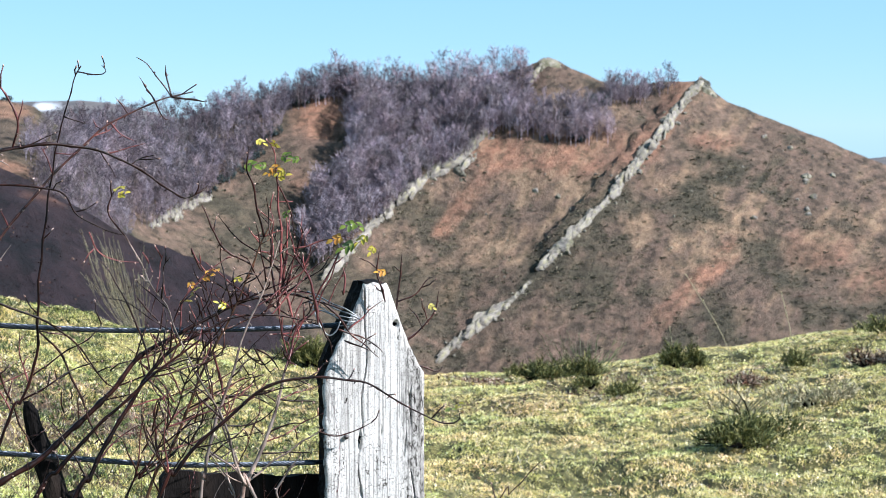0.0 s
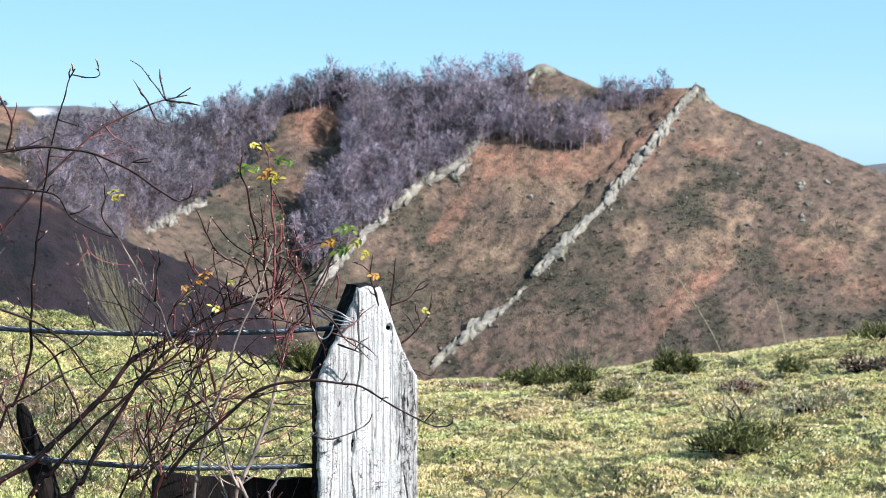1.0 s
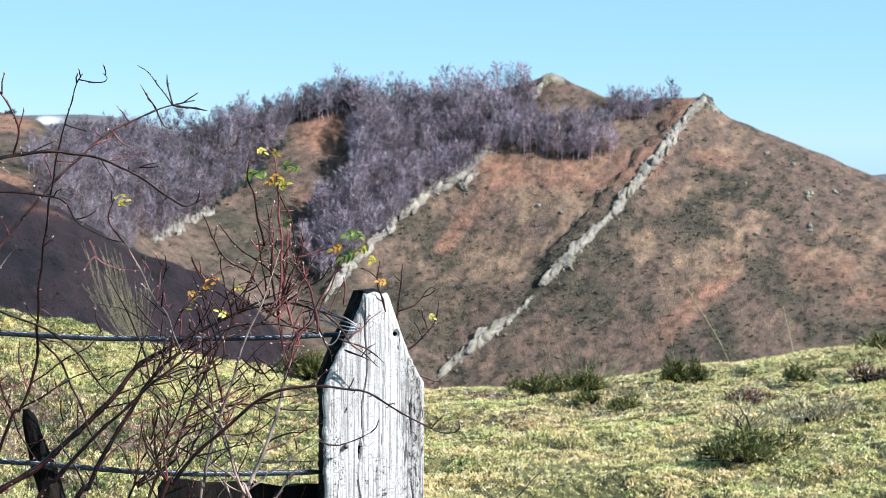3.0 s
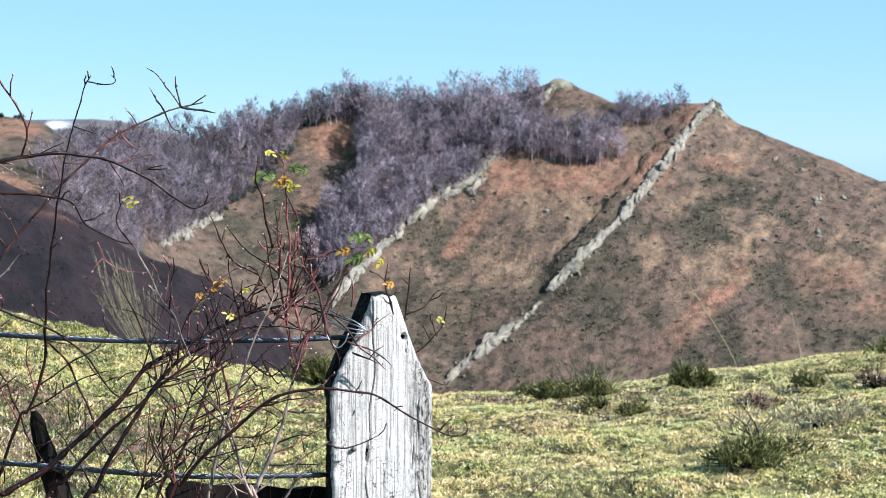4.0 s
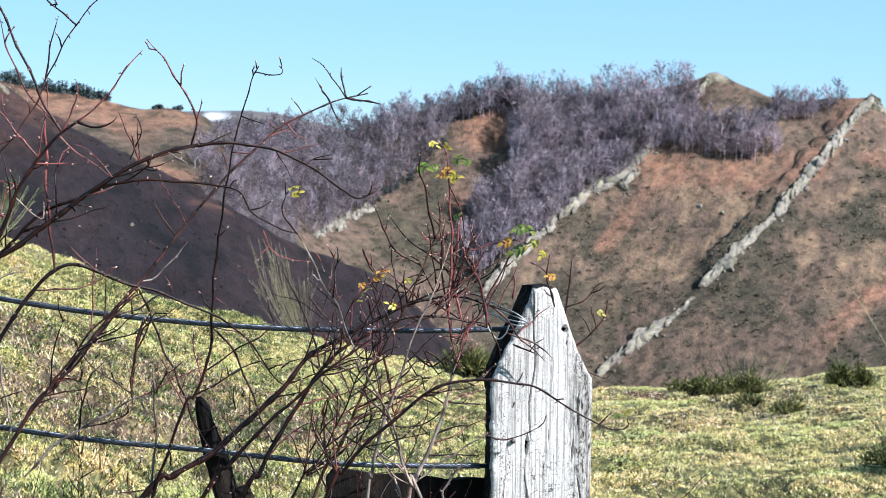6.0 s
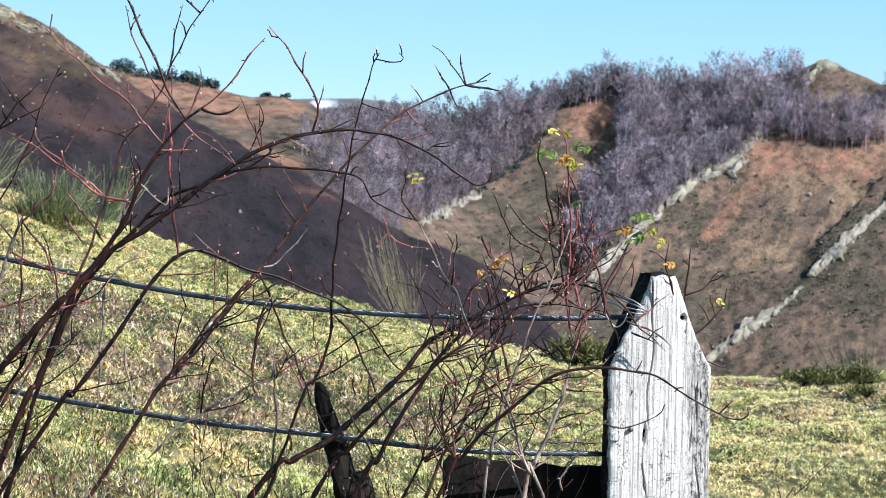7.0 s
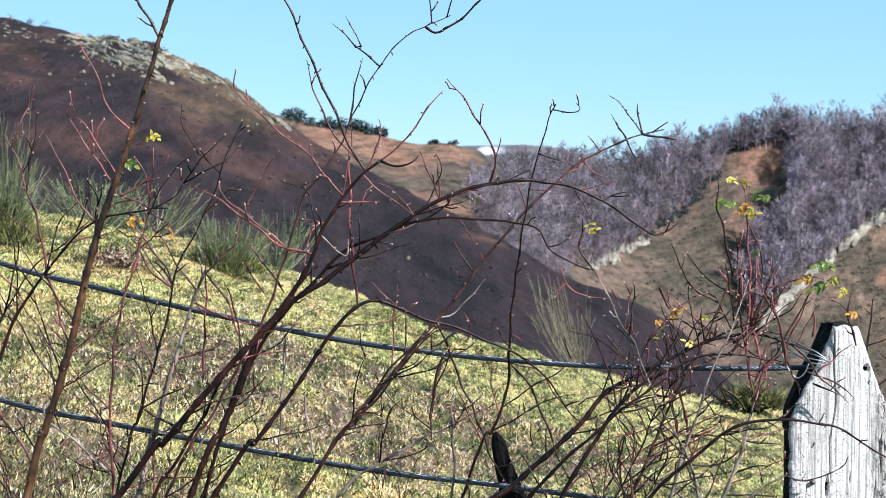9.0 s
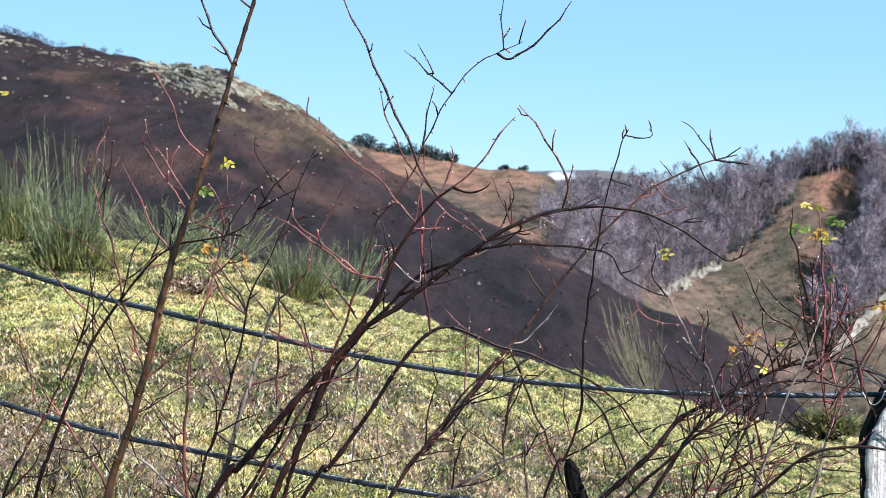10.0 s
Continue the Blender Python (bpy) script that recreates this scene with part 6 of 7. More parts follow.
cane(bush, BARK_DARK, 3.49, 1.55, (-0.936, -0.2, 1.172), (-0.898, -0.2, 1.28), (-0.867, -0.2, 1.349), (-0.828, -0.2, 1.403), (-0.79, -0.2, 1.441), (-0.752, -0.2, 1.48), (-0.706, -0.2, 1.499), (-0.66, -0.2, 1.518), (-0.613, -0.2, 1.524), (-0.567, -0.2, 1.522), (-0.521, -0.2, 1.518), (-0.49, -0.2, 1.509), (-0.471, -0.2, 1.48), (-0.436, -0.2, 1.46), (-0.412, -0.2, 1.453), root=True)
cane(bush, BARK_RED, 1.94, 1.55, (-0.735, -0.2, 1.403), (-0.742, -0.2, 1.472), (-0.746, -0.2, 1.518), (-0.746, -0.2, 1.564), (-0.748, -0.2, 1.61), (-0.748, -0.2, 1.629))
cane(bush, BARK_DARK, 4.24, 1.54, (-0.912, -0.22, 1.175), (-0.874, -0.212, 1.22), (-0.828, -0.204, 1.28), (-0.798, -0.196, 1.325), (-0.767, -0.188, 1.371), (-0.736, -0.18, 1.401), (-0.708, -0.172, 1.41), (-0.673, -0.164, 1.396), (-0.641, -0.156, 1.382), (-0.601, -0.148, 1.371), (-0.553, -0.14, 1.35), (-0.513, -0.132, 1.332), (-0.496, -0.124, 1.321), (-0.463, -0.116, 1.292), (-0.429, -0.108, 1.242), (-0.412, -0.1, 1.229), root=True)
twig(BARK_RED, 1.16, 0.78, (-0.682, -0.2, 1.403), (-0.706, -0.2, 1.426), (-0.717, -0.2, 1.437))
twig(BARK_RED, 1.19, 0.79, (-0.578, -0.15, 1.359), (-0.578, -0.15, 1.375), (-0.586, -0.15, 1.391))
cane(bush, BARK_BROWN, 3.57, 1.59, (-0.79, -0.15, 1.17), (-0.735, -0.139, 1.24), (-0.679, -0.128, 1.31), (-0.631, -0.117, 1.368), (-0.598, -0.107, 1.403), (-0.562, -0.096, 1.451), (-0.524, -0.085, 1.495), (-0.491, -0.074, 1.531), (-0.449, -0.063, 1.571), (-0.407, -0.053, 1.604), (-0.356, -0.042, 1.628), (-0.321, -0.031, 1.641), (-0.282, -0.02, 1.65), root=True)
twig(BARK_DARK, 2.09, 1.67, (-0.315, -0.02, 1.641), (-0.286, -0.02, 1.639), (-0.263, -0.02, 1.635))
twig(BARK_BROWN, 1.67, 1.25, (-0.319, -0.02, 1.641), (-0.321, -0.02, 1.674), (-0.322, -0.02, 1.688))
twig(BARK_BROWN, 1.25, 0.83, (-0.323, -0.02, 1.67), (-0.344, -0.02, 1.685), (-0.365, -0.02, 1.7))
twig(BARK_BROWN, 1.67, 0.83, (-0.342, -0.02, 1.629), (-0.346, -0.02, 1.649), (-0.357, -0.02, 1.666), (-0.361, -0.02, 1.672))
twig(BARK_BROWN, 1.25, 0.83, (-0.34, -0.02, 1.623), (-0.327, -0.02, 1.612), (-0.315, -0.02, 1.608))
twig(BARK_BROWN, 1.25, 0.83, (-0.379, -0.03, 1.612), (-0.387, -0.03, 1.629), (-0.397, -0.03, 1.641))
twig(BARK_RED, 1.24, 0.83, (-0.42, -0.04, 1.587), (-0.426, -0.04, 1.6), (-0.43, -0.04, 1.61))
twig(BARK_RED, 1.24, 0.82, (-0.419, -0.05, 1.567), (-0.406, -0.05, 1.596), (-0.397, -0.05, 1.608))
twig(BARK_RED, 1.24, 0.82, (-0.402, -0.05, 1.591), (-0.39, -0.05, 1.586), (-0.374, -0.05, 1.579))
twig(BARK_RED, 1.21, 0.81, (-0.554, -0.1, 1.459), (-0.566, -0.1, 1.483), (-0.578, -0.1, 1.503), (-0.59, -0.1, 1.523))
cane(bush, BARK_DARK, 2.81, 1.60, (-0.575, -0.12, 1.156), (-0.543, -0.12, 1.22), (-0.523, -0.12, 1.276), (-0.519, -0.12, 1.34), (-0.516, -0.12, 1.396), (-0.508, -0.12, 1.46), (-0.5, -0.12, 1.516), (-0.49, -0.12, 1.571), (-0.485, -0.12, 1.595), (-0.477, -0.12, 1.619), (-0.465, -0.12, 1.663), (-0.455, -0.12, 1.683), root=True)
twig(BARK_DARK, 1.20, 0.80, (-0.459, -0.12, 1.671), (-0.441, -0.12, 1.672), (-0.425, -0.12, 1.672), (-0.421, -0.12, 1.678), (-0.427, -0.12, 1.684))
twig(BARK_DARK, 1.20, 0.80, (-0.475, -0.12, 1.61), (-0.457, -0.12, 1.605), (-0.447, -0.12, 1.602))
twig(BARK_RED, 1.20, 0.80, (-0.52, -0.12, 1.356), (-0.512, -0.12, 1.356), (-0.499, -0.12, 1.347))
twig(BARK_RED, 1.20, 0.80, (-0.487, -0.12, 1.56), (-0.472, -0.12, 1.561), (-0.461, -0.12, 1.564))
twig(BARK_RED, 1.20, 0.80, (-0.496, -0.12, 1.532), (-0.504, -0.12, 1.556), (-0.511, -0.12, 1.571))
bush = rose_bush()
cane(bush, BARK_DARK, 4.81, 2.41, (-0.628, -0.12, 1.06), (-0.572, -0.112, 1.105), (-0.516, -0.103, 1.135), (-0.475, -0.095, 1.169), (-0.417, -0.087, 1.22), (-0.375, -0.078, 1.268), (-0.324, -0.07, 1.295), (-0.281, -0.062, 1.315), (-0.237, -0.053, 1.334), (-0.193, -0.045, 1.346), (-0.143, -0.037, 1.349), (-0.093, -0.028, 1.335), (-0.055, -0.02, 1.321), root=True)
twig(BARK_RED, 1.23, 0.82, (-0.238, -0.06, 1.335), (-0.26, -0.06, 1.356), (-0.251, -0.06, 1.364))
twig(BARK_RED, 1.23, 0.82, (-0.284, -0.06, 1.302), (-0.293, -0.06, 1.327), (-0.299, -0.06, 1.344))
cane(bush, BARK_DARK, 4.01, 2.01, (-0.485, -0.12, 1.056), (-0.452, -0.112, 1.102), (-0.427, -0.104, 1.149), (-0.393, -0.096, 1.2), (-0.356, -0.088, 1.252), (-0.317, -0.08, 1.284), (-0.274, -0.072, 1.303), (-0.239, -0.064, 1.319), (-0.186, -0.056, 1.322), (-0.132, -0.048, 1.312), (-0.1, -0.04, 1.302), root=True)
twig(BARK_RED, 1.64, 0.82, (-0.321, -0.06, 1.198), (-0.343, -0.06, 1.232), (-0.36, -0.06, 1.249), (-0.372, -0.06, 1.261))
twig(BARK_BROWN, 1.63, 0.82, (-0.333, -0.08, 1.205), (-0.363, -0.08, 1.239), (-0.375, -0.08, 1.268), (-0.392, -0.08, 1.285))
cane(bush, BARK_OLIVE, 3.29, 1.64, (-0.37, -0.06, 1.04), (-0.329, -0.06, 1.123), (-0.304, -0.06, 1.181), (-0.284, -0.06, 1.231), (-0.263, -0.06, 1.273), (-0.238, -0.06, 1.318), (-0.213, -0.06, 1.373), (-0.189, -0.06, 1.431), (-0.174, -0.06, 1.46), root=True)
twig(BARK_DARK, 2.05, 1.23, (-0.187, -0.06, 1.435), (-0.192, -0.06, 1.464), (-0.198, -0.06, 1.489), (-0.203, -0.06, 1.514), (-0.211, -0.06, 1.535), (-0.209, -0.06, 1.556), (-0.209, -0.06, 1.574))
twig(BARK_RED, 1.23, 0.82, (-0.182, -0.06, 1.466), (-0.194, -0.06, 1.477), (-0.2, -0.06, 1.485))
twig(BARK_RED, 1.23, 0.82, (-0.197, -0.06, 1.431), (-0.206, -0.06, 1.444), (-0.209, -0.06, 1.452))
twig(BARK_RED, 1.23, 0.82, (-0.187, -0.06, 1.441), (-0.167, -0.06, 1.445), (-0.156, -0.06, 1.446))
cane(bush, BARK_RED, 2.06, 1.24, (-0.163, -0.05, 1.325), (-0.16, -0.05, 1.38), (-0.158, -0.05, 1.43), (-0.161, -0.05, 1.472), (-0.164, -0.05, 1.514), (-0.166, -0.05, 1.552), (-0.169, -0.05, 1.568))
twig(BARK_BROWN, 1.65, 0.82, (-0.159, -0.05, 1.514), (-0.149, -0.05, 1.489), (-0.142, -0.05, 1.464), (-0.136, -0.05, 1.43))
twig(BARK_RED, 1.24, 0.82, (-0.149, -0.05, 1.485), (-0.14, -0.05, 1.488))
cane(bush, BARK_RED, 2.07, 1.24, (-0.148, -0.04, 1.303), (-0.151, -0.04, 1.362), (-0.149, -0.04, 1.404), (-0.146, -0.04, 1.447), (-0.15, -0.04, 1.472))
cane(bush, BARK_RED, 1.66, 1.24, (-0.165, -0.04, 1.311), (-0.166, -0.04, 1.362), (-0.173, -0.04, 1.396), (-0.17, -0.04, 1.43))
cane(bush, BARK_RED, 2.07, 1.24, (-0.091, -0.04, 1.285), (-0.103, -0.04, 1.328), (-0.109, -0.04, 1.362), (-0.123, -0.04, 1.388), (-0.136, -0.04, 1.413), (-0.146, -0.04, 1.455))
twig(BARK_RED, 1.66, 0.83, (-0.136, -0.04, 1.417), (-0.115, -0.04, 1.421), (-0.099, -0.04, 1.426), (-0.063, -0.04, 1.434), (-0.045, -0.04, 1.43))
twig(BARK_RED, 1.24, 0.83, (-0.101, -0.04, 1.404), (-0.11, -0.04, 1.417), (-0.124, -0.04, 1.434))
twig(BARK_RED, 1.24, 0.83, (-0.101, -0.04, 1.404), (-0.099, -0.04, 1.426), (-0.1, -0.04, 1.437))
cane(bush, BARK_BROWN, 1.64, 1.23, (-0.209, -0.06, 1.395), (-0.248, -0.06, 1.423), (-0.261, -0.06, 1.448), (-0.278, -0.06, 1.485))
twig(BARK_BROWN, 1.23, 0.82, (-0.25, -0.06, 1.425), (-0.256, -0.06, 1.427))
cane(bush, BARK_RED, 1.23, 0.82, (-0.204, -0.06, 1.347), (-0.239, -0.06, 1.373), (-0.265, -0.06, 1.394), (-0.273, -0.06, 1.402))
cane(bush, BARK_RED, 1.64, 0.82, (-0.323, -0.06, 1.315), (-0.306, -0.06, 1.348), (-0.277, -0.06, 1.381), (-0.239, -0.06, 1.41))
cane(bush, BARK_RED, 1.23, 0.82, (-0.269, -0.06, 1.381), (-0.286, -0.06, 1.406), (-0.293, -0.06, 1.421))
cane(bush, BARK_RED, 1.23, 0.82, (-0.149, -0.06, 1.364), (-0.132, -0.06, 1.381), (-0.119, -0.06, 1.396))
cane(bush, BARK_RED, 1.66, 0.83, (-0.14, -0.03, 1.276), (-0.123, -0.03, 1.302), (-0.106, -0.03, 1.318), (-0.092, -0.03, 1.344), (-0.072, -0.03, 1.387), (-0.06, -0.03, 1.421))
twig(BARK_RED, 1.25, 0.83, (-0.072, -0.03, 1.352), (-0.059, -0.03, 1.378), (-0.05, -0.03, 1.395))
cane(bush, BARK_DARK, 3.88, 1.55, (-0.375, -0.2, 1.069), (-0.344, -0.2, 1.12), (-0.313, -0.2, 1.159), (-0.273, -0.2, 1.19), (-0.233, -0.2, 1.225), (-0.193, -0.2, 1.242), (-0.144, -0.2, 1.246), (-0.102, -0.2, 1.241), (-0.069, -0.2, 1.235), (-0.035, -0.2, 1.214), (0.007, -0.2, 1.189), (0.041, -0.2, 1.172), (0.062, -0.2, 1.17), root=True)
twig(BARK_BROWN, 1.16, 0.78, (0.062, -0.2, 1.17), (0.071, -0.2, 1.176), (0.069, -0.2, 1.188))
twig(BARK_BROWN, 1.24, 0.83, (-0.215, -0.04, 1.193), (-0.232, -0.04, 1.198), (-0.241, -0.04, 1.194))
cane(bush, BARK_PALE, 3.68, 1.64, (-0.287, -0.07, 1.039), (-0.28, -0.07, 1.09), (-0.268, -0.07, 1.148), (-0.255, -0.07, 1.19), (-0.239, -0.07, 1.232), (-0.227, -0.07, 1.273), (-0.215, -0.07, 1.307), (-0.198, -0.07, 1.34), (-0.182, -0.07, 1.382), (-0.165, -0.07, 1.432), root=True)
cane(bush, BARK_PALE, 2.83, 1.62, (-0.205, -0.1, 1.043), (-0.226, -0.1, 1.078), (-0.244, -0.1, 1.128), (-0.257, -0.1, 1.178), (-0.278, -0.1, 1.212), (-0.295, -0.1, 1.245), (-0.312, -0.1, 1.278), (-0.325, -0.1, 1.311), (-0.338, -0.1, 1.344), (-0.355, -0.1, 1.368), (-0.371, -0.1, 1.401), (-0.392, -0.1, 1.441), (-0.396, -0.1, 1.446), root=True)
twig(BARK_BROWN, 1.62, 1.21, (-0.414, -0.1, 1.449), (-0.417, -0.1, 1.474), (-0.413, -0.1, 1.502), (-0.407, -0.1, 1.51))
twig(BARK_RED, 1.21, 0.81, (-0.445, -0.1, 1.451), (-0.433, -0.1, 1.425), (-0.412, -0.1, 1.411), (-0.376, -0.1, 1.407))
cane(bush, BARK_PALE, 4.09, 3.27, (-0.226, -0.07, 1.038), (-0.218, -0.07, 1.071), (-0.195, -0.07, 1.122), (-0.178, -0.07, 1.163), (-0.166, -0.07, 1.205), (-0.16, -0.07, 1.235), root=True)
twig(BARK_PALE, 1.64, 1.23, (-0.216, -0.07, 1.076), (-0.177, -0.07, 1.104), (-0.135, -0.07, 1.129), (-0.1, -0.07, 1.149))
twig(BARK_PALE, 1.23, 0.82, (-0.218, -0.07, 1.071), (-0.246, -0.07, 1.089), (-0.284, -0.07, 1.136))
twig(BARK_RED, 1.66, 0.83, (-0.153, -0.04, 1.231), (-0.138, -0.04, 1.269), (-0.13, -0.04, 1.29), (-0.148, -0.04, 1.328))
twig(BARK_RED, 1.24, 0.82, (-0.154, -0.05, 1.194), (-0.122, -0.05, 1.206), (-0.101, -0.05, 1.21))
twig(BARK_BROWN, 1.23, 0.82, (-0.176, -0.06, 1.191), (-0.198, -0.06, 1.213), (-0.207, -0.06, 1.234), (-0.233, -0.06, 1.226))
cane(bush, BARK_BROWN, 1.74, 1.30, (0.05, 0.09, 1.269), (0.063, 0.09, 1.319), (0.067, 0.09, 1.359), (0.071, 0.09, 1.395))
twig(BARK_BROWN, 1.74, 0.87, (0.063, 0.09, 1.319), (0.095, 0.09, 1.332), (0.114, 0.09, 1.353), (0.128, 0.09, 1.359))
twig(BARK_BROWN, 1.30, 0.87, (0.067, 0.09, 1.368), (0.057, 0.09, 1.377))
cane(bush, BARK_BROWN, 1.74, 0.87, (0.069, 0.09, 1.249), (0.106, 0.09, 1.278), (0.124, 0.09, 1.3), (0.133, 0.09, 1.336))
twig(BARK_BROWN, 1.09, 0.87, (0.106, 0.09, 1.273), (0.094, 0.09, 1.296), (0.082, 0.09, 1.309))
twig(BARK_BROWN, 1.09, 0.87, (0.115, 0.09, 1.282), (0.11, 0.09, 1.296), (0.107, 0.09, 1.314))
cane(bush, BARK_BROWN, 1.67, 0.83, (0.011, -0.02, 1.33), (0.005, -0.02, 1.351), (-0.001, -0.02, 1.369), (-0.001, -0.02, 1.386), (0.002, -0.02, 1.412))
twig(BARK_BROWN, 1.25, 0.83, (-0.001, -0.02, 1.381), (-0.017, -0.02, 1.394), (-0.026, -0.02, 1.396))
cane(bush, BARK_BROWN, 1.74, 0.87, (0.069, 0.09, 1.228), (0.112, 0.09, 1.209), (0.131, 0.09, 1.204), (0.14, 0.09, 1.213))
cane(bush, BARK_BROWN, 2.12, 1.27, (0.192, 0.02, 0.971), (0.229, 0.02, 1.01), (0.257, 0.02, 1.037), (0.286, 0.02, 1.063), root=True)
cane(bush, BARK_BROWN, 1.66, 0.83, (-0.069, -0.04, 1.294), (-0.047, -0.04, 1.285), (-0.016, -0.04, 1.272), (0.003, -0.04, 1.254))
cane(bush, BARK_BROWN, 1.24, 0.83, (-0.101, -0.04, 1.14), (-0.066, -0.04, 1.131), (-0.031, -0.04, 1.143), (-0.013, -0.04, 1.151))
cane(bush, BARK_BROWN, 1.62, 1.21, (-0.62, -0.1, 1.369), (-0.6, -0.1, 1.325), (-0.588, -0.1, 1.289), (-0.572, -0.1, 1.257), (-0.556, -0.1, 1.216), (-0.54, -0.1, 1.175), (-0.52, -0.1, 1.142))
twig(BARK_BROWN, 1.62, 1.21, (-0.6, -0.1, 1.325), (-0.616, -0.1, 1.309), (-0.624, -0.1, 1.281), (-0.628, -0.1, 1.249), (-0.628, -0.1, 1.209))
twig(BARK_BROWN, 1.21, 0.81, (-0.6, -0.1, 1.325), (-0.581, -0.1, 1.333), (-0.565, -0.1, 1.345))
cane(bush, BARK_PALE, 1.62, 1.21, (-0.595, -0.1, 1.055), (-0.596, -0.1, 1.144), (-0.598, -0.1, 1.217), (-0.6, -0.1, 1.249), (-0.596, -0.1, 1.273))
cane(bush, BARK_PALE, 2.02, 1.62, (-0.776, -0.1, 1.108), (-0.73, -0.1, 1.155), (-0.683, -0.1, 1.182), (-0.636, -0.1, 1.209), (-0.596, -0.1, 1.221))
cane(bush, BARK_BROWN, 1.62, 1.21, (-0.509, -0.1, 1.32), (-0.492, -0.1, 1.288), (-0.468, -0.1, 1.239), (-0.443, -0.1, 1.173), (-0.426, -0.1, 1.14))
twig(BARK_BROWN, 1.21, 0.81, (-0.505, -0.1, 1.316), (-0.476, -0.1, 1.304), (-0.452, -0.1, 1.271), (-0.423, -0.1, 1.234))
cane(bush, BARK_BROWN, 1.63, 0.82, (-0.358, -0.08, 1.247), (-0.371, -0.08, 1.301), (-0.393, -0.08, 1.35), (-0.413, -0.08, 1.391), (-0.428, -0.08, 1.408))
cane(bush, BARK_BROWN, 1.65, 1.24, (-0.361, -0.05, 1.122), (-0.349, -0.05, 1.163), (-0.345, -0.05, 1.197), (-0.336, -0.05, 1.205))
cane(bush, BARK_RED, 1.24, 0.82, (-0.163, -0.05, 1.312), (-0.156, -0.05, 1.287), (-0.152, -0.05, 1.266), (-0.145, -0.05, 1.245))
cane(bush, BARK_DARK, 1.66, 0.83, (-0.195, -0.04, 1.269), (-0.173, -0.04, 1.256), (-0.16, -0.04, 1.235))
cane(bush, BARK_RED, 1.65, 1.24, (-0.257, -0.05, 1.271), (-0.252, -0.05, 1.229), (-0.247, -0.05, 1.195), (-0.238, -0.05, 1.161))
cane(bush, BARK_PALE, 1.65, 0.82, (-0.241, -0.05, 1.034), (-0.242, -0.05, 1.085), (-0.238, -0.05, 1.127))
cane(bush, BARK_BROWN, 1.66, 1.04, (-0.134, -0.03, 1.421), (-0.125, -0.03, 1.4), (-0.111, -0.03, 1.374), (-0.105, -0.03, 1.344), (-0.097, -0.03, 1.31), (-0.085, -0.03, 1.284), (-0.079, -0.03, 1.275), (-0.076, -0.03, 1.254))
cane(bush, BARK_BROWN, 1.66, 1.04, (-0.288, -0.03, 1.358), (-0.28, -0.03, 1.369), (-0.263, -0.03, 1.37), (-0.246, -0.03, 1.364), (-0.233, -0.03, 1.357), (-0.207, -0.03, 1.353))
cane(bush, BARK_BROWN, 1.66, 1.04, (-0.289, -0.03, 1.421), (-0.277, -0.03, 1.391), (-0.271, -0.03, 1.385))
cane(bush, BARK_BROWN, 1.66, 1.04, (-0.369, -0.03, 1.35), (-0.351, -0.03, 1.329), (-0.334, -0.03, 1.308))
cane(bush, BARK_BROWN, 1.66, 1.04, (-0.347, -0.03, 1.295), (-0.325, -0.03, 1.27), (-0.321, -0.03, 1.257))
cane(bush, BARK_RED, 1.24, 0.83, (-0.145, -0.04, 1.409), (-0.155, -0.04, 1.379), (-0.148, -0.04, 1.358), (-0.114, -0.04, 1.349))
cane(bush, BARK_RED, 1.24, 0.83, (-0.123, -0.04, 1.394), (-0.139, -0.04, 1.388), (-0.149, -0.04, 1.366), (-0.153, -0.04, 1.345))
cane(bush, BARK_RED, 1.24, 0.83, (-0.332, -0.04, 1.371), (-0.328, -0.04, 1.35), (-0.32, -0.04, 1.353))
cane(bush, BARK_RED, 1.24, 0.83, (-0.362, -0.04, 1.417), (-0.354, -0.04, 1.405), (-0.349, -0.04, 1.388))
cane(bush, BARK_RED, 1.24, 0.83, (-0.277, -0.04, 1.312), (-0.268, -0.04, 1.329), (-0.26, -0.04, 1.346), (-0.265, -0.04, 1.363))
cane(bush, BARK_RED, 1.24, 0.83, (-0.26, -0.04, 1.342), (-0.255, -0.04, 1.316), (-0.247, -0.04, 1.308))
cane(bush, BARK_RED, 1.24, 0.83, (-0.165, -0.04, 1.294), (-0.156, -0.04, 1.282), (-0.147, -0.04, 1.277), (-0.143, -0.04, 1.26))
cane(bush, BARK_RED, 1.24, 0.83, (-0.202, -0.04, 1.447), (-0.195, -0.04, 1.438), (-0.188, -0.04, 1.431))
cane(bush, BARK_RED, 1.24, 0.83, (-0.188, -0.04, 1.415), (-0.175, -0.04, 1.413), (-0.168, -0.04, 1.42))
cane(bush, BARK_RED, 1.24, 0.83, (-0.2, -0.04, 1.341), (-0.178, -0.04, 1.342), (-0.157, -0.04, 1.345))
cane(bush, BARK_RED, 1.24, 0.83, (-0.187, -0.04, 1.312), (-0.208, -0.04, 1.319), (-0.234, -0.04, 1.322))
cane(bush, BARK_RED, 1.24, 0.83, (-0.122, -0.04, 1.328), (-0.137, -0.04, 1.311), (-0.143, -0.04, 1.286))
cane(bush, BARK_DARK, 1.45, 0.83, (-0.214, -0.03, 1.268), (-0.197, -0.03, 1.251), (-0.183, -0.03, 1.242), (-0.171, -0.03, 1.249), (-0.151, -0.03, 1.266))
cane(bush, BARK_DARK, 1.45, 0.83, (-0.197, -0.03, 1.272), (-0.188, -0.03, 1.255), (-0.177, -0.03, 1.238), (-0.17, -0.03, 1.229))
cane(bush, BARK_DARK, 1.45, 0.83, (-0.189, -0.03, 1.328), (-0.145, -0.03, 1.317), (-0.106, -0.03, 1.308), (-0.093, -0.03, 1.306))
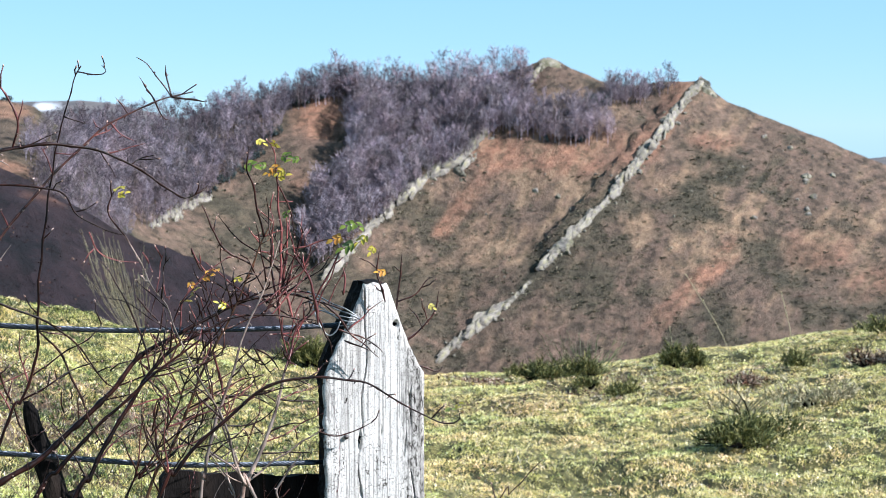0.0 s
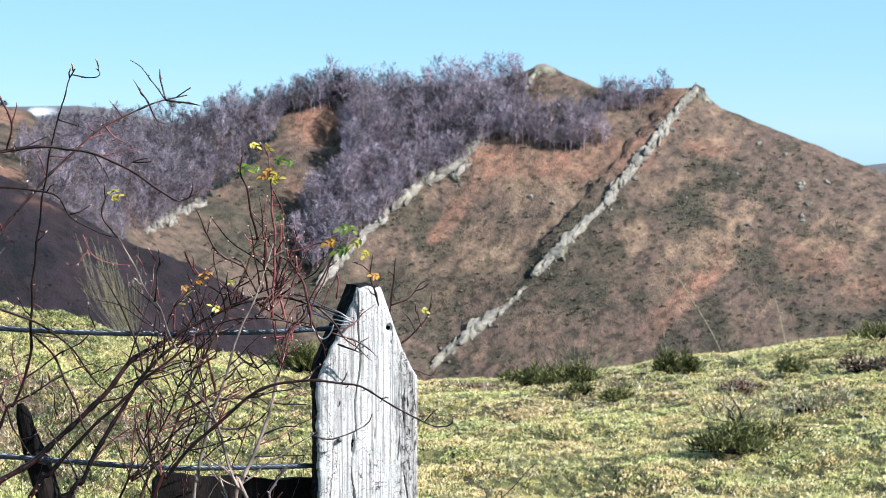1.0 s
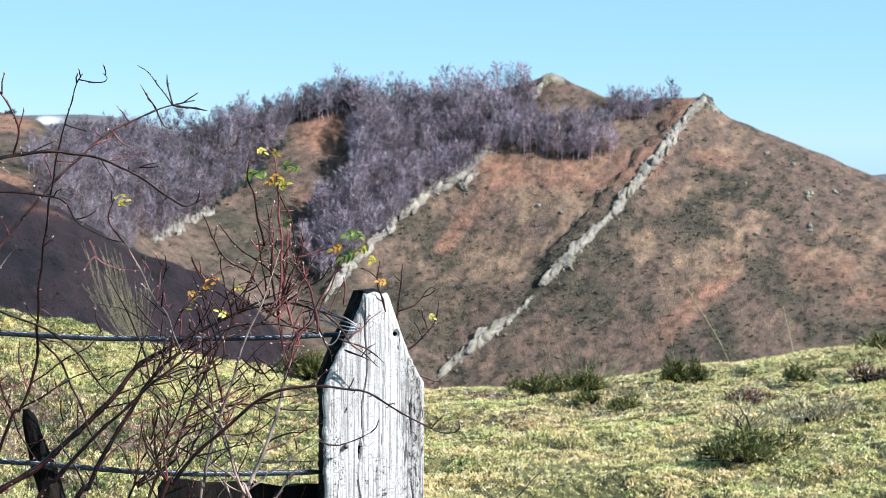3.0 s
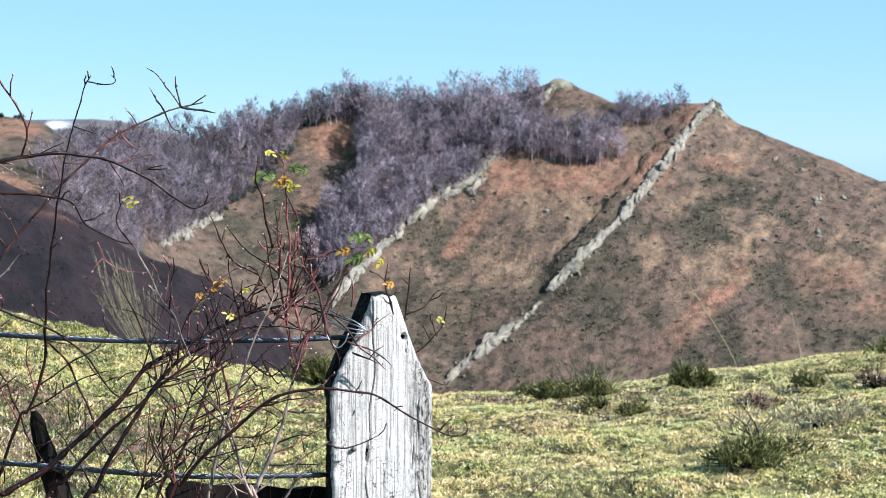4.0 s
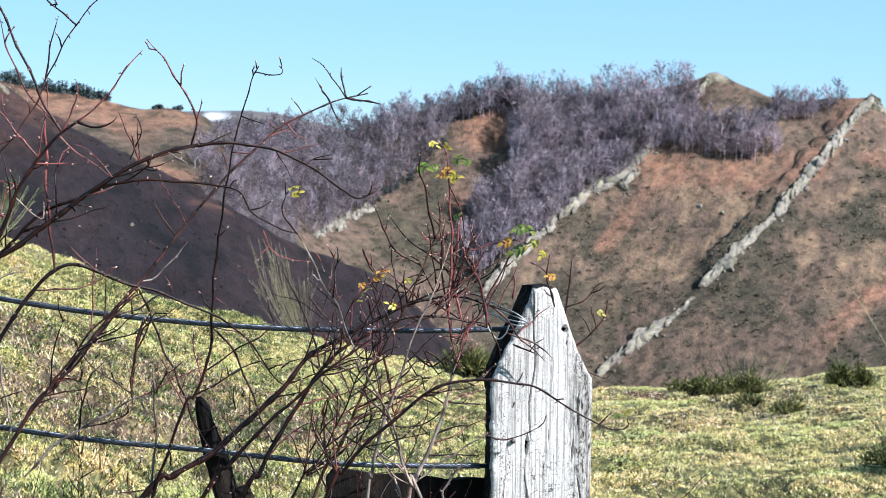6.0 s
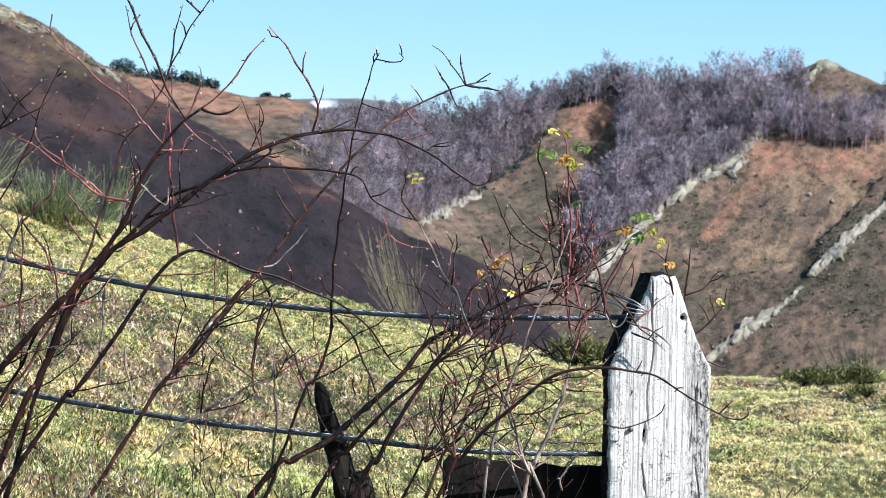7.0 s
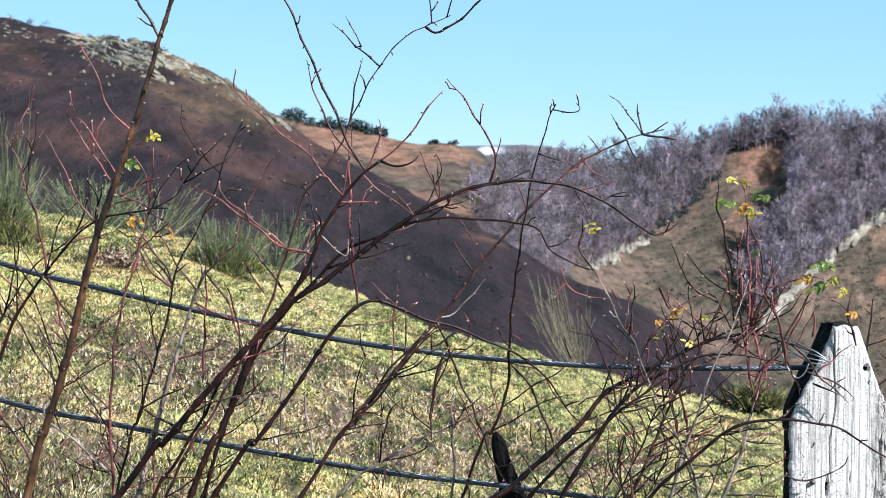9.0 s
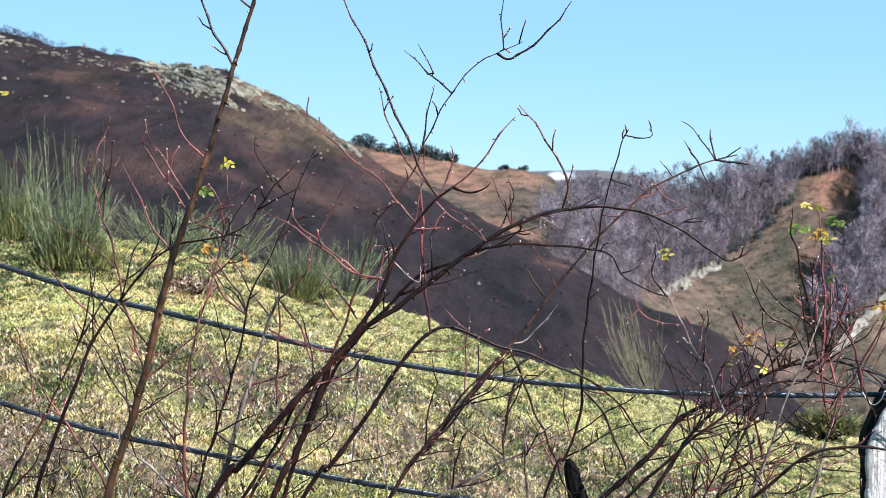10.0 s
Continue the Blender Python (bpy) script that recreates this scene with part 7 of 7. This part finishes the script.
cane(bush, BARK_DARK, 1.45, 0.83, (-0.181, -0.03, 1.349), (-0.146, -0.03, 1.353), (-0.12, -0.03, 1.351), (-0.089, -0.03, 1.346))
cane(bush, BARK_DARK, 1.45, 0.83, (-0.145, -0.03, 1.276), (-0.132, -0.03, 1.302), (-0.111, -0.03, 1.319), (-0.102, -0.03, 1.344))
cane(bush, BARK_RED, 1.65, 1.03, (-0.149, -0.05, 1.236), (-0.143, -0.05, 1.27), (-0.134, -0.05, 1.3), (-0.12, -0.05, 1.316))
cane(bush, BARK_RED, 1.65, 1.03, (-0.099, -0.05, 1.342), (-0.092, -0.05, 1.37), (-0.078, -0.05, 1.392), (-0.065, -0.05, 1.42))
cane(bush, BARK_RED, 1.65, 1.03, (-0.064, -0.05, 1.346), (-0.06, -0.05, 1.371), (-0.064, -0.05, 1.388))
cane(bush, BARK_RED, 1.65, 1.03, (-0.265, -0.05, 1.246), (-0.263, -0.05, 1.288), (-0.27, -0.05, 1.313), (-0.277, -0.05, 1.339))
cane(bush, BARK_RED, 1.65, 1.03, (-0.243, -0.05, 1.178), (-0.247, -0.05, 1.204), (-0.256, -0.05, 1.246), (-0.263, -0.05, 1.271))
cane(bush, BARK_BROWN, 1.66, 0.83, (-0.093, -0.03, 1.335), (-0.071, -0.03, 1.318), (-0.053, -0.03, 1.292), (-0.03, -0.03, 1.271), (-0.003, -0.03, 1.247))
cane(bush, BARK_BROWN, 1.66, 0.83, (-0.057, -0.03, 1.275), (-0.039, -0.03, 1.268), (-0.017, -0.03, 1.258))
cane(bush, BARK_RED, 1.04, 0.67, (-0.05, -0.02, 1.289), (-0.037, -0.02, 1.3), (-0.024, -0.02, 1.308), (-0.011, -0.02, 1.321), (0.007, -0.02, 1.334))
cane(bush, BARK_DARK, 1.44, 0.82, (-0.236, -0.06, 1.197), (-0.211, -0.06, 1.213), (-0.199, -0.06, 1.234))
cane(bush, BARK_DARK, 1.44, 0.82, (-0.228, -0.06, 1.201), (-0.202, -0.06, 1.2), (-0.176, -0.06, 1.185))
cane(bush, BARK_DARK, 1.44, 0.82, (-0.245, -0.06, 1.159), (-0.21, -0.06, 1.158), (-0.176, -0.06, 1.179), (-0.164, -0.06, 1.195))
cane(bush, BARK_DARK, 1.44, 0.82, (-0.193, -0.06, 1.137), (-0.176, -0.06, 1.149), (-0.15, -0.06, 1.157), (-0.128, -0.06, 1.157))
cane(bush, BARK_DARK, 1.44, 0.82, (-0.271, -0.06, 1.206), (-0.279, -0.06, 1.18), (-0.291, -0.06, 1.147), (-0.303, -0.06, 1.114))
cane(bush, BARK_DARK, 1.44, 0.82, (-0.354, -0.06, 1.157), (-0.348, -0.06, 1.182), (-0.342, -0.06, 1.207))
cane(bush, BARK_DARK, 1.44, 0.82, (-0.316, -0.06, 1.143), (-0.287, -0.06, 1.13), (-0.252, -0.06, 1.113))
cane(bush, BARK_DARK, 1.44, 0.82, (-0.151, -0.06, 1.191), (-0.107, -0.06, 1.188))
cane(bush, BARK_DARK, 1.44, 0.82, (-0.193, -0.06, 1.114), (-0.149, -0.06, 1.114), (-0.106, -0.06, 1.113))
cane(bush, BARK_DARK, 1.44, 0.82, (-0.371, -0.06, 1.124), (-0.35, -0.06, 1.157), (-0.329, -0.06, 1.181), (-0.325, -0.06, 1.198))
cane(bush, BARK_PALE, 1.64, 1.03, (-0.166, -0.06, 1.042), (-0.17, -0.06, 1.06), (-0.153, -0.06, 1.085), (-0.132, -0.06, 1.11))
cane(bush, BARK_PALE, 1.64, 1.03, (-0.275, -0.06, 1.206), (-0.262, -0.06, 1.18), (-0.235, -0.06, 1.121), (-0.222, -0.06, 1.078))
cane(bush, BARK_PALE, 1.64, 1.03, (-0.261, -0.06, 1.121), (-0.235, -0.06, 1.095), (-0.209, -0.06, 1.069))
cane(bush, BARK_DARK, 3.60, 2.40, (-0.542, -0.13, 1.059), (-0.494, -0.13, 1.123), (-0.447, -0.13, 1.174), (-0.406, -0.13, 1.21), (-0.366, -0.13, 1.246), (-0.334, -0.13, 1.27), (-0.293, -0.13, 1.298), root=True)
cane(bush, BARK_DARK, 2.83, 1.62, (-0.409, -0.1, 1.049), (-0.377, -0.1, 1.098), (-0.352, -0.1, 1.139), (-0.328, -0.1, 1.188), (-0.312, -0.1, 1.229), (-0.291, -0.1, 1.269), (-0.279, -0.1, 1.294), root=True)
cane(bush, BARK_RED, 1.60, 1.00, (-0.95, -0.12, 1.29), (-0.947, -0.12, 1.361), (-0.945, -0.12, 1.425), (-0.947, -0.12, 1.472))
cane(bush, BARK_RED, 1.60, 1.00, (-0.922, -0.12, 1.432), (-0.914, -0.12, 1.401), (-0.902, -0.12, 1.361), (-0.891, -0.12, 1.33))
cane(bush, BARK_RED, 1.60, 1.00, (-0.984, -0.12, 1.322), (-0.946, -0.12, 1.334), (-0.922, -0.12, 1.346))
cane(bush, BARK_RED, 1.60, 1.00, (-0.937, -0.12, 1.393), (-0.906, -0.12, 1.377), (-0.875, -0.12, 1.373), (-0.852, -0.12, 1.373))
cane(bush, BARK_RED, 1.60, 1.00, (-0.89, -0.12, 1.456), (-0.871, -0.12, 1.424), (-0.859, -0.12, 1.409))
cane(bush, BARK_PALE, 1.60, 1.00, (-0.899, -0.12, 1.298), (-0.867, -0.12, 1.329), (-0.836, -0.12, 1.357), (-0.804, -0.12, 1.389), (-0.773, -0.12, 1.397))
cane(bush, BARK_PALE, 1.60, 1.00, (-0.834, -0.12, 1.361), (-0.838, -0.12, 1.297), (-0.842, -0.12, 1.234), (-0.844, -0.12, 1.186))
cane(bush, BARK_PALE, 1.60, 1.00, (-0.808, -0.12, 1.273), (-0.804, -0.12, 1.233), (-0.797, -0.12, 1.201), (-0.793, -0.12, 1.169))
cane(bush, BARK_PALE, 1.60, 1.00, (-0.962, -0.12, 1.187), (-0.942, -0.12, 1.227), (-0.922, -0.12, 1.258))
cane(bush, BARK_PALE, 1.60, 1.00, (-0.598, -0.12, 1.36), (-0.622, -0.12, 1.344), (-0.65, -0.12, 1.336))
cane(bush, BARK_BROWN, 1.98, 1.19, (-0.773, -0.15, 1.206), (-0.726, -0.15, 1.261), (-0.679, -0.15, 1.324), (-0.632, -0.15, 1.363), (-0.62, -0.15, 1.379))
cane(bush, BARK_BROWN, 1.98, 1.19, (-0.738, -0.15, 1.237), (-0.702, -0.15, 1.276), (-0.663, -0.15, 1.328), (-0.624, -0.15, 1.367))
cane(bush, BARK_BROWN, 1.98, 1.19, (-0.616, -0.15, 1.331), (-0.624, -0.15, 1.3), (-0.631, -0.15, 1.252), (-0.631, -0.15, 1.212))
cane(bush, BARK_BROWN, 1.98, 1.19, (-1.005, -0.15, 1.255), (-0.986, -0.15, 1.231), (-0.967, -0.15, 1.216))
cane(bush, BARK_DARK, 3.11, 1.94, (-1.024, -0.2, 1.116), (-0.986, -0.2, 1.185), (-0.948, -0.2, 1.246), (-0.917, -0.2, 1.307), (-0.887, -0.2, 1.346), (-0.849, -0.2, 1.391), (-0.811, -0.2, 1.437), (-0.788, -0.2, 1.46), root=True)
cane(bush, BARK_DARK, 2.37, 1.58, (-0.974, -0.16, 1.108), (-0.943, -0.16, 1.186), (-0.92, -0.16, 1.24), (-0.897, -0.16, 1.303), (-0.889, -0.16, 1.334), root=True)
cane(bush, BARK_RED, 1.59, 1.19, (-1.191, -0.15, 1.406), (-1.208, -0.15, 1.43), (-1.239, -0.15, 1.461), (-1.269, -0.15, 1.5))
cane(bush, BARK_RED, 1.59, 1.19, (-0.988, -0.15, 1.422), (-1.015, -0.15, 1.445), (-1.03, -0.15, 1.469), (-1.042, -0.15, 1.492))
cane(bush, BARK_RED, 1.19, 0.79, (-1, -0.15, 1.281), (-1.019, -0.15, 1.32), (-1.034, -0.15, 1.351), (-1.054, -0.15, 1.391))
cane(bush, BARK_RED, 1.60, 1.20, (-0.836, -0.12, 1.416), (-0.86, -0.12, 1.452), (-0.888, -0.12, 1.487))
cane(bush, BARK_BROWN, 1.62, 1.01, (-0.568, -0.1, 1.444), (-0.585, -0.1, 1.467), (-0.601, -0.1, 1.495))
cane(bush, BARK_PALE, 1.21, 0.81, (-0.612, -0.1, 1.37), (-0.596, -0.1, 1.386), (-0.572, -0.1, 1.411), (-0.552, -0.1, 1.435))

def undergrowth(seed, n, u0, u1, n0, n1):
    """Thin dead shoots and bramble stems low between the canes."""
    r = np.random.RandomState(seed)
    bush = tagged(new("bramble_tangle"), "low tangle of dead tan and reddish stems", "shrub", "bramble tangles")
    bush.location = fence_at((u0 + u1) / 2, (n0 + n1) / 2, 0)
    for k in range(n):
        u, nn = r.uniform(u0, u1), r.uniform(n0, n1)
        top = r.uniform(1.02, 1.26) + 0.12 * max(0, -u - 0.5)
        bend = r.normal(0, 0.10)
        g = float(ground_z(*fence_at(u, nn, 0)[:2])) - 0.03
        pts = [(u, nn, g), (u + bend * 0.3, nn, g + (top - g) * 0.5), (u + bend * 0.8, nn + r.normal(0, 0.02), g + (top - g) * 0.86), (u + bend * 1.6 + r.normal(0, 0.04), nn, top + r.normal(0, 0.02))]
        mat = (BARK_RED, BARK_PALE, BARK_BROWN, BARK_DARK, BARK_BROWN, BARK_RED)[k % 6]
        heap, buds = growth(pts, r.uniform(0.8, 1.4), 0.4, 0.2, 0.014)
        ob = under(heap.done("shoot", mat, True), bush)
        ob.location = -np.array(bush.location)


undergrowth(1, 90, -1.5, -0.55, -0.22, 0.1)
undergrowth(2, 22, -0.55, -0.12, -0.08, 0.06)


def tangle(seed, n, u0, u1, z0, z1):
    """Fine side twigs that spring from the canes within a stretch of the fence."""
    r = np.random.RandomState(seed)
    starts = []
    for line in grown:
        local = line - F0
        u, z = local @ FU, local[:, 2]
        for i in np.nonzero((u > u0) & (u < u1) & (z > z0) & (z < z1))[0]:
            t = line[min(i + 1, len(line) - 1)] - line[max(i - 1, 0)]
            starts.append((u[i], local[i] @ FN, z[i], t @ FU, t[2]))
    for k in range(n):
        u, nn, z, tu, tz = starts[r.randint(len(starts))]
        way = math.atan2(tz, tu) + r.choice((-1, 1)) * r.uniform(0.35, 0.95)
        ln = r.uniform(0.04, 0.13)
        d = np.array((math.cos(way), abs(math.sin(way)) * 0.85 + 0.15)) * ln
        turn = r.normal(0, 0.07)
        side = np.array((-d[1], d[0])) * turn
        pts = [(u, nn, z), (u + d[0] * 0.35 + side[0] * 0.7, nn + r.normal(0, 0.005), z + d[1] * 0.35 + side[1] * 0.7),
               (u + d[0] * 0.7 + side[0], nn + r.normal(0, 0.008), z + d[1] * 0.7 + side[1]), (u + d[0], nn + r.normal(0, 0.01), z + d[1])]
        twig((BARK_RED, BARK_BROWN, BARK_DARK, BARK_DARK)[k % 4], r.uniform(1.1, 1.7), 0.8, *pts)


tangle(5, 80, -0.36, -0.14, 1.10, 1.42)
tangle(6, 42, -0.75, -0.34, 1.00, 1.36)
tangle(7, 44, -1.2, -0.6, 1.15, 1.65)
tangle(8, 40, -1.45, -0.9, 1.10, 1.6)


def leaflet(a, d, side, up, ln, wd):
    """A small toothed, folded leaf blade: verts and faces."""
    v, f = [], []
    prof = (0.0, 0.68, 0.94, 1.0, 0.88, 0.6, 0.0)
    for i, w in enumerate(prof):
        t = i / (len(prof) - 1)
        c = a + d * ln * t - up * ln * 0.16 * t * t
        w = w * wd * 0.5 * (1.0 if i % 2 else 0.92)
        v += [c - side * w + up * w * 0.55, c, c + side * w + up * w * 0.55]
    for i in range(len(prof) - 1):
        b = i * 3
        f += [(b, b + 1, b + 4, b + 3), (b + 1, b + 2, b + 5, b + 4)]
    return v, f


def leaf_spray(material, at, size):
    """A compound rose leaf: a stalk with paired leaflets."""
    r = rose_rng
    p = fence_at(*at)
    away = np.array((r.uniform(-1, 1), -r.uniform(0.0, 0.6), r.uniform(-0.5, 0.45)))
    away /= np.linalg.norm(away)
    up = np.array((r.normal(0, 0.35), -0.65, 0.75))
    up -= away * (up @ away)
    up /= np.linalg.norm(up)
    side = np.cross(away, up)
    p = p - away * size * 0.5
    heap, stalk_heap = Heap(), Heap()
    for k, t in enumerate((0.25, 0.6, 1.0)):
        q = p + away * size * 0.62 * t
        for sgn in ((-1, 1) if k < 2 else (0,)):
            d = away * (0.55 if sgn else 1.0) + side * sgn * 0.8
            d /= np.linalg.norm(d)
            s2 = np.cross(d, up)
            heap.add(*leaflet(q, d, s2, up + r.normal(0, 0.12, 3), size * r.uniform(0.36, 0.5), size * r.uniform(0.22, 0.3)))
    ob = heap.done("leaf", material, True)
    under(ob, last_cane[0], "yellowing serrated rose leaf" if material is not LEAF_GREEN else "green serrated rose leaf")
    stalk_heap.add(*tube([p, p + away * size * 0.3 - up * 0.001, p + away * size * 0.64], 0.0006, 4))
    heap2 = stalk_heap.done("leaf_stalk", BARK_RED)
    under(heap2, last_cane[0])
    return ob


leaf_spray(LEAF_YELLOW, (-0.189, -0.06, 1.576), 0.0206)
leaf_spray(LEAF_YELLOW, (-0.169, -0.06, 1.573), 0.0225)
leaf_spray(LEAF_GREEN, (-0.152, -0.06, 1.555), 0.0244)
leaf_spray(LEAF_GREEN, (-0.141, -0.06, 1.55), 0.0244)
leaf_spray(LEAF_GREEN, (-0.203, -0.06, 1.542), 0.0300)
leaf_spray(LEAF_GREEN, (-0.189, -0.06, 1.542), 0.0187)
leaf_spray(LEAF_ORANGE, (-0.168, -0.06, 1.538), 0.0262)
leaf_spray(LEAF_YELLOW, (-0.156, -0.06, 1.526), 0.0225)
leaf_spray(LEAF_ORANGE, (-0.177, -0.06, 1.531), 0.0225)
leaf_spray(LEAF_YELLOW, (-0.162, -0.06, 1.531), 0.0206)
leaf_spray(LEAF_GREEN, (-0.058, -0.06, 1.451), 0.0281)
leaf_spray(LEAF_GREEN, (-0.042, -0.06, 1.45), 0.0262)
leaf_spray(LEAF_ORANGE, (-0.078, -0.06, 1.431), 0.0281)
leaf_spray(LEAF_GREEN, (-0.061, -0.06, 1.419), 0.0337)
leaf_spray(LEAF_YELLOW, (-0.039, -0.06, 1.428), 0.0318)
leaf_spray(LEAF_YELLOW, (-0.022, -0.06, 1.413), 0.0187)
leaf_spray(LEAF_ORANGE, (-0.008, -0.06, 1.38), 0.0225)
leaf_spray(LEAF_ORANGE, (-0.264, -0.06, 1.389), 0.0281)
leaf_spray(LEAF_ORANGE, (-0.269, -0.06, 1.381), 0.0225)
leaf_spray(LEAF_YELLOW, (-0.291, -0.06, 1.358), 0.0262)
leaf_spray(LEAF_YELLOW, (-0.302, -0.06, 1.346), 0.0244)
leaf_spray(LEAF_YELLOW, (-0.251, -0.06, 1.339), 0.0225)
leaf_spray(LEAF_YELLOW, (-0.226, -0.06, 1.375), 0.0187)
leaf_spray(LEAF_GREEN, (-0.153, -0.06, 1.47), 0.0169)
leaf_spray(LEAF_ORANGE, (-0.294, -0.06, 1.369), 0.0169)
leaf_spray(LEAF_YELLOW, (0.121, 0.09, 1.309), 0.0159)
leaf_spray(LEAF_YELLOW, (-0.402, -0.1, 1.512), 0.0240)
leaf_spray(LEAF_YELLOW, (-0.397, -0.1, 1.504), 0.0203)
leaf_spray(LEAF_GREEN, (0.056, -0.2, 1.19), 0.0195)
leaf_spray(LEAF_YELLOW, (0.07, -0.2, 1.195), 0.0195)
leaf_spray(LEAF_YELLOW, (-1.015, -0.2, 1.633), 0.0230)
leaf_spray(LEAF_YELLOW, (-1.006, -0.2, 1.631), 0.0195)
leaf_spray(LEAF_GREEN, (-1.038, -0.2, 1.594), 0.0248)
leaf_spray(LEAF_ORANGE, (-1.035, -0.2, 1.518), 0.0248)
leaf_spray(LEAF_ORANGE, (-0.988, -0.2, 1.504), 0.0248)
leaf_spray(LEAF_YELLOW, (-1.207, -0.2, 1.315), 0.0230)
leaf_spray(LEAF_YELLOW, (-1.309, -0.2, 1.727), 0.0159)
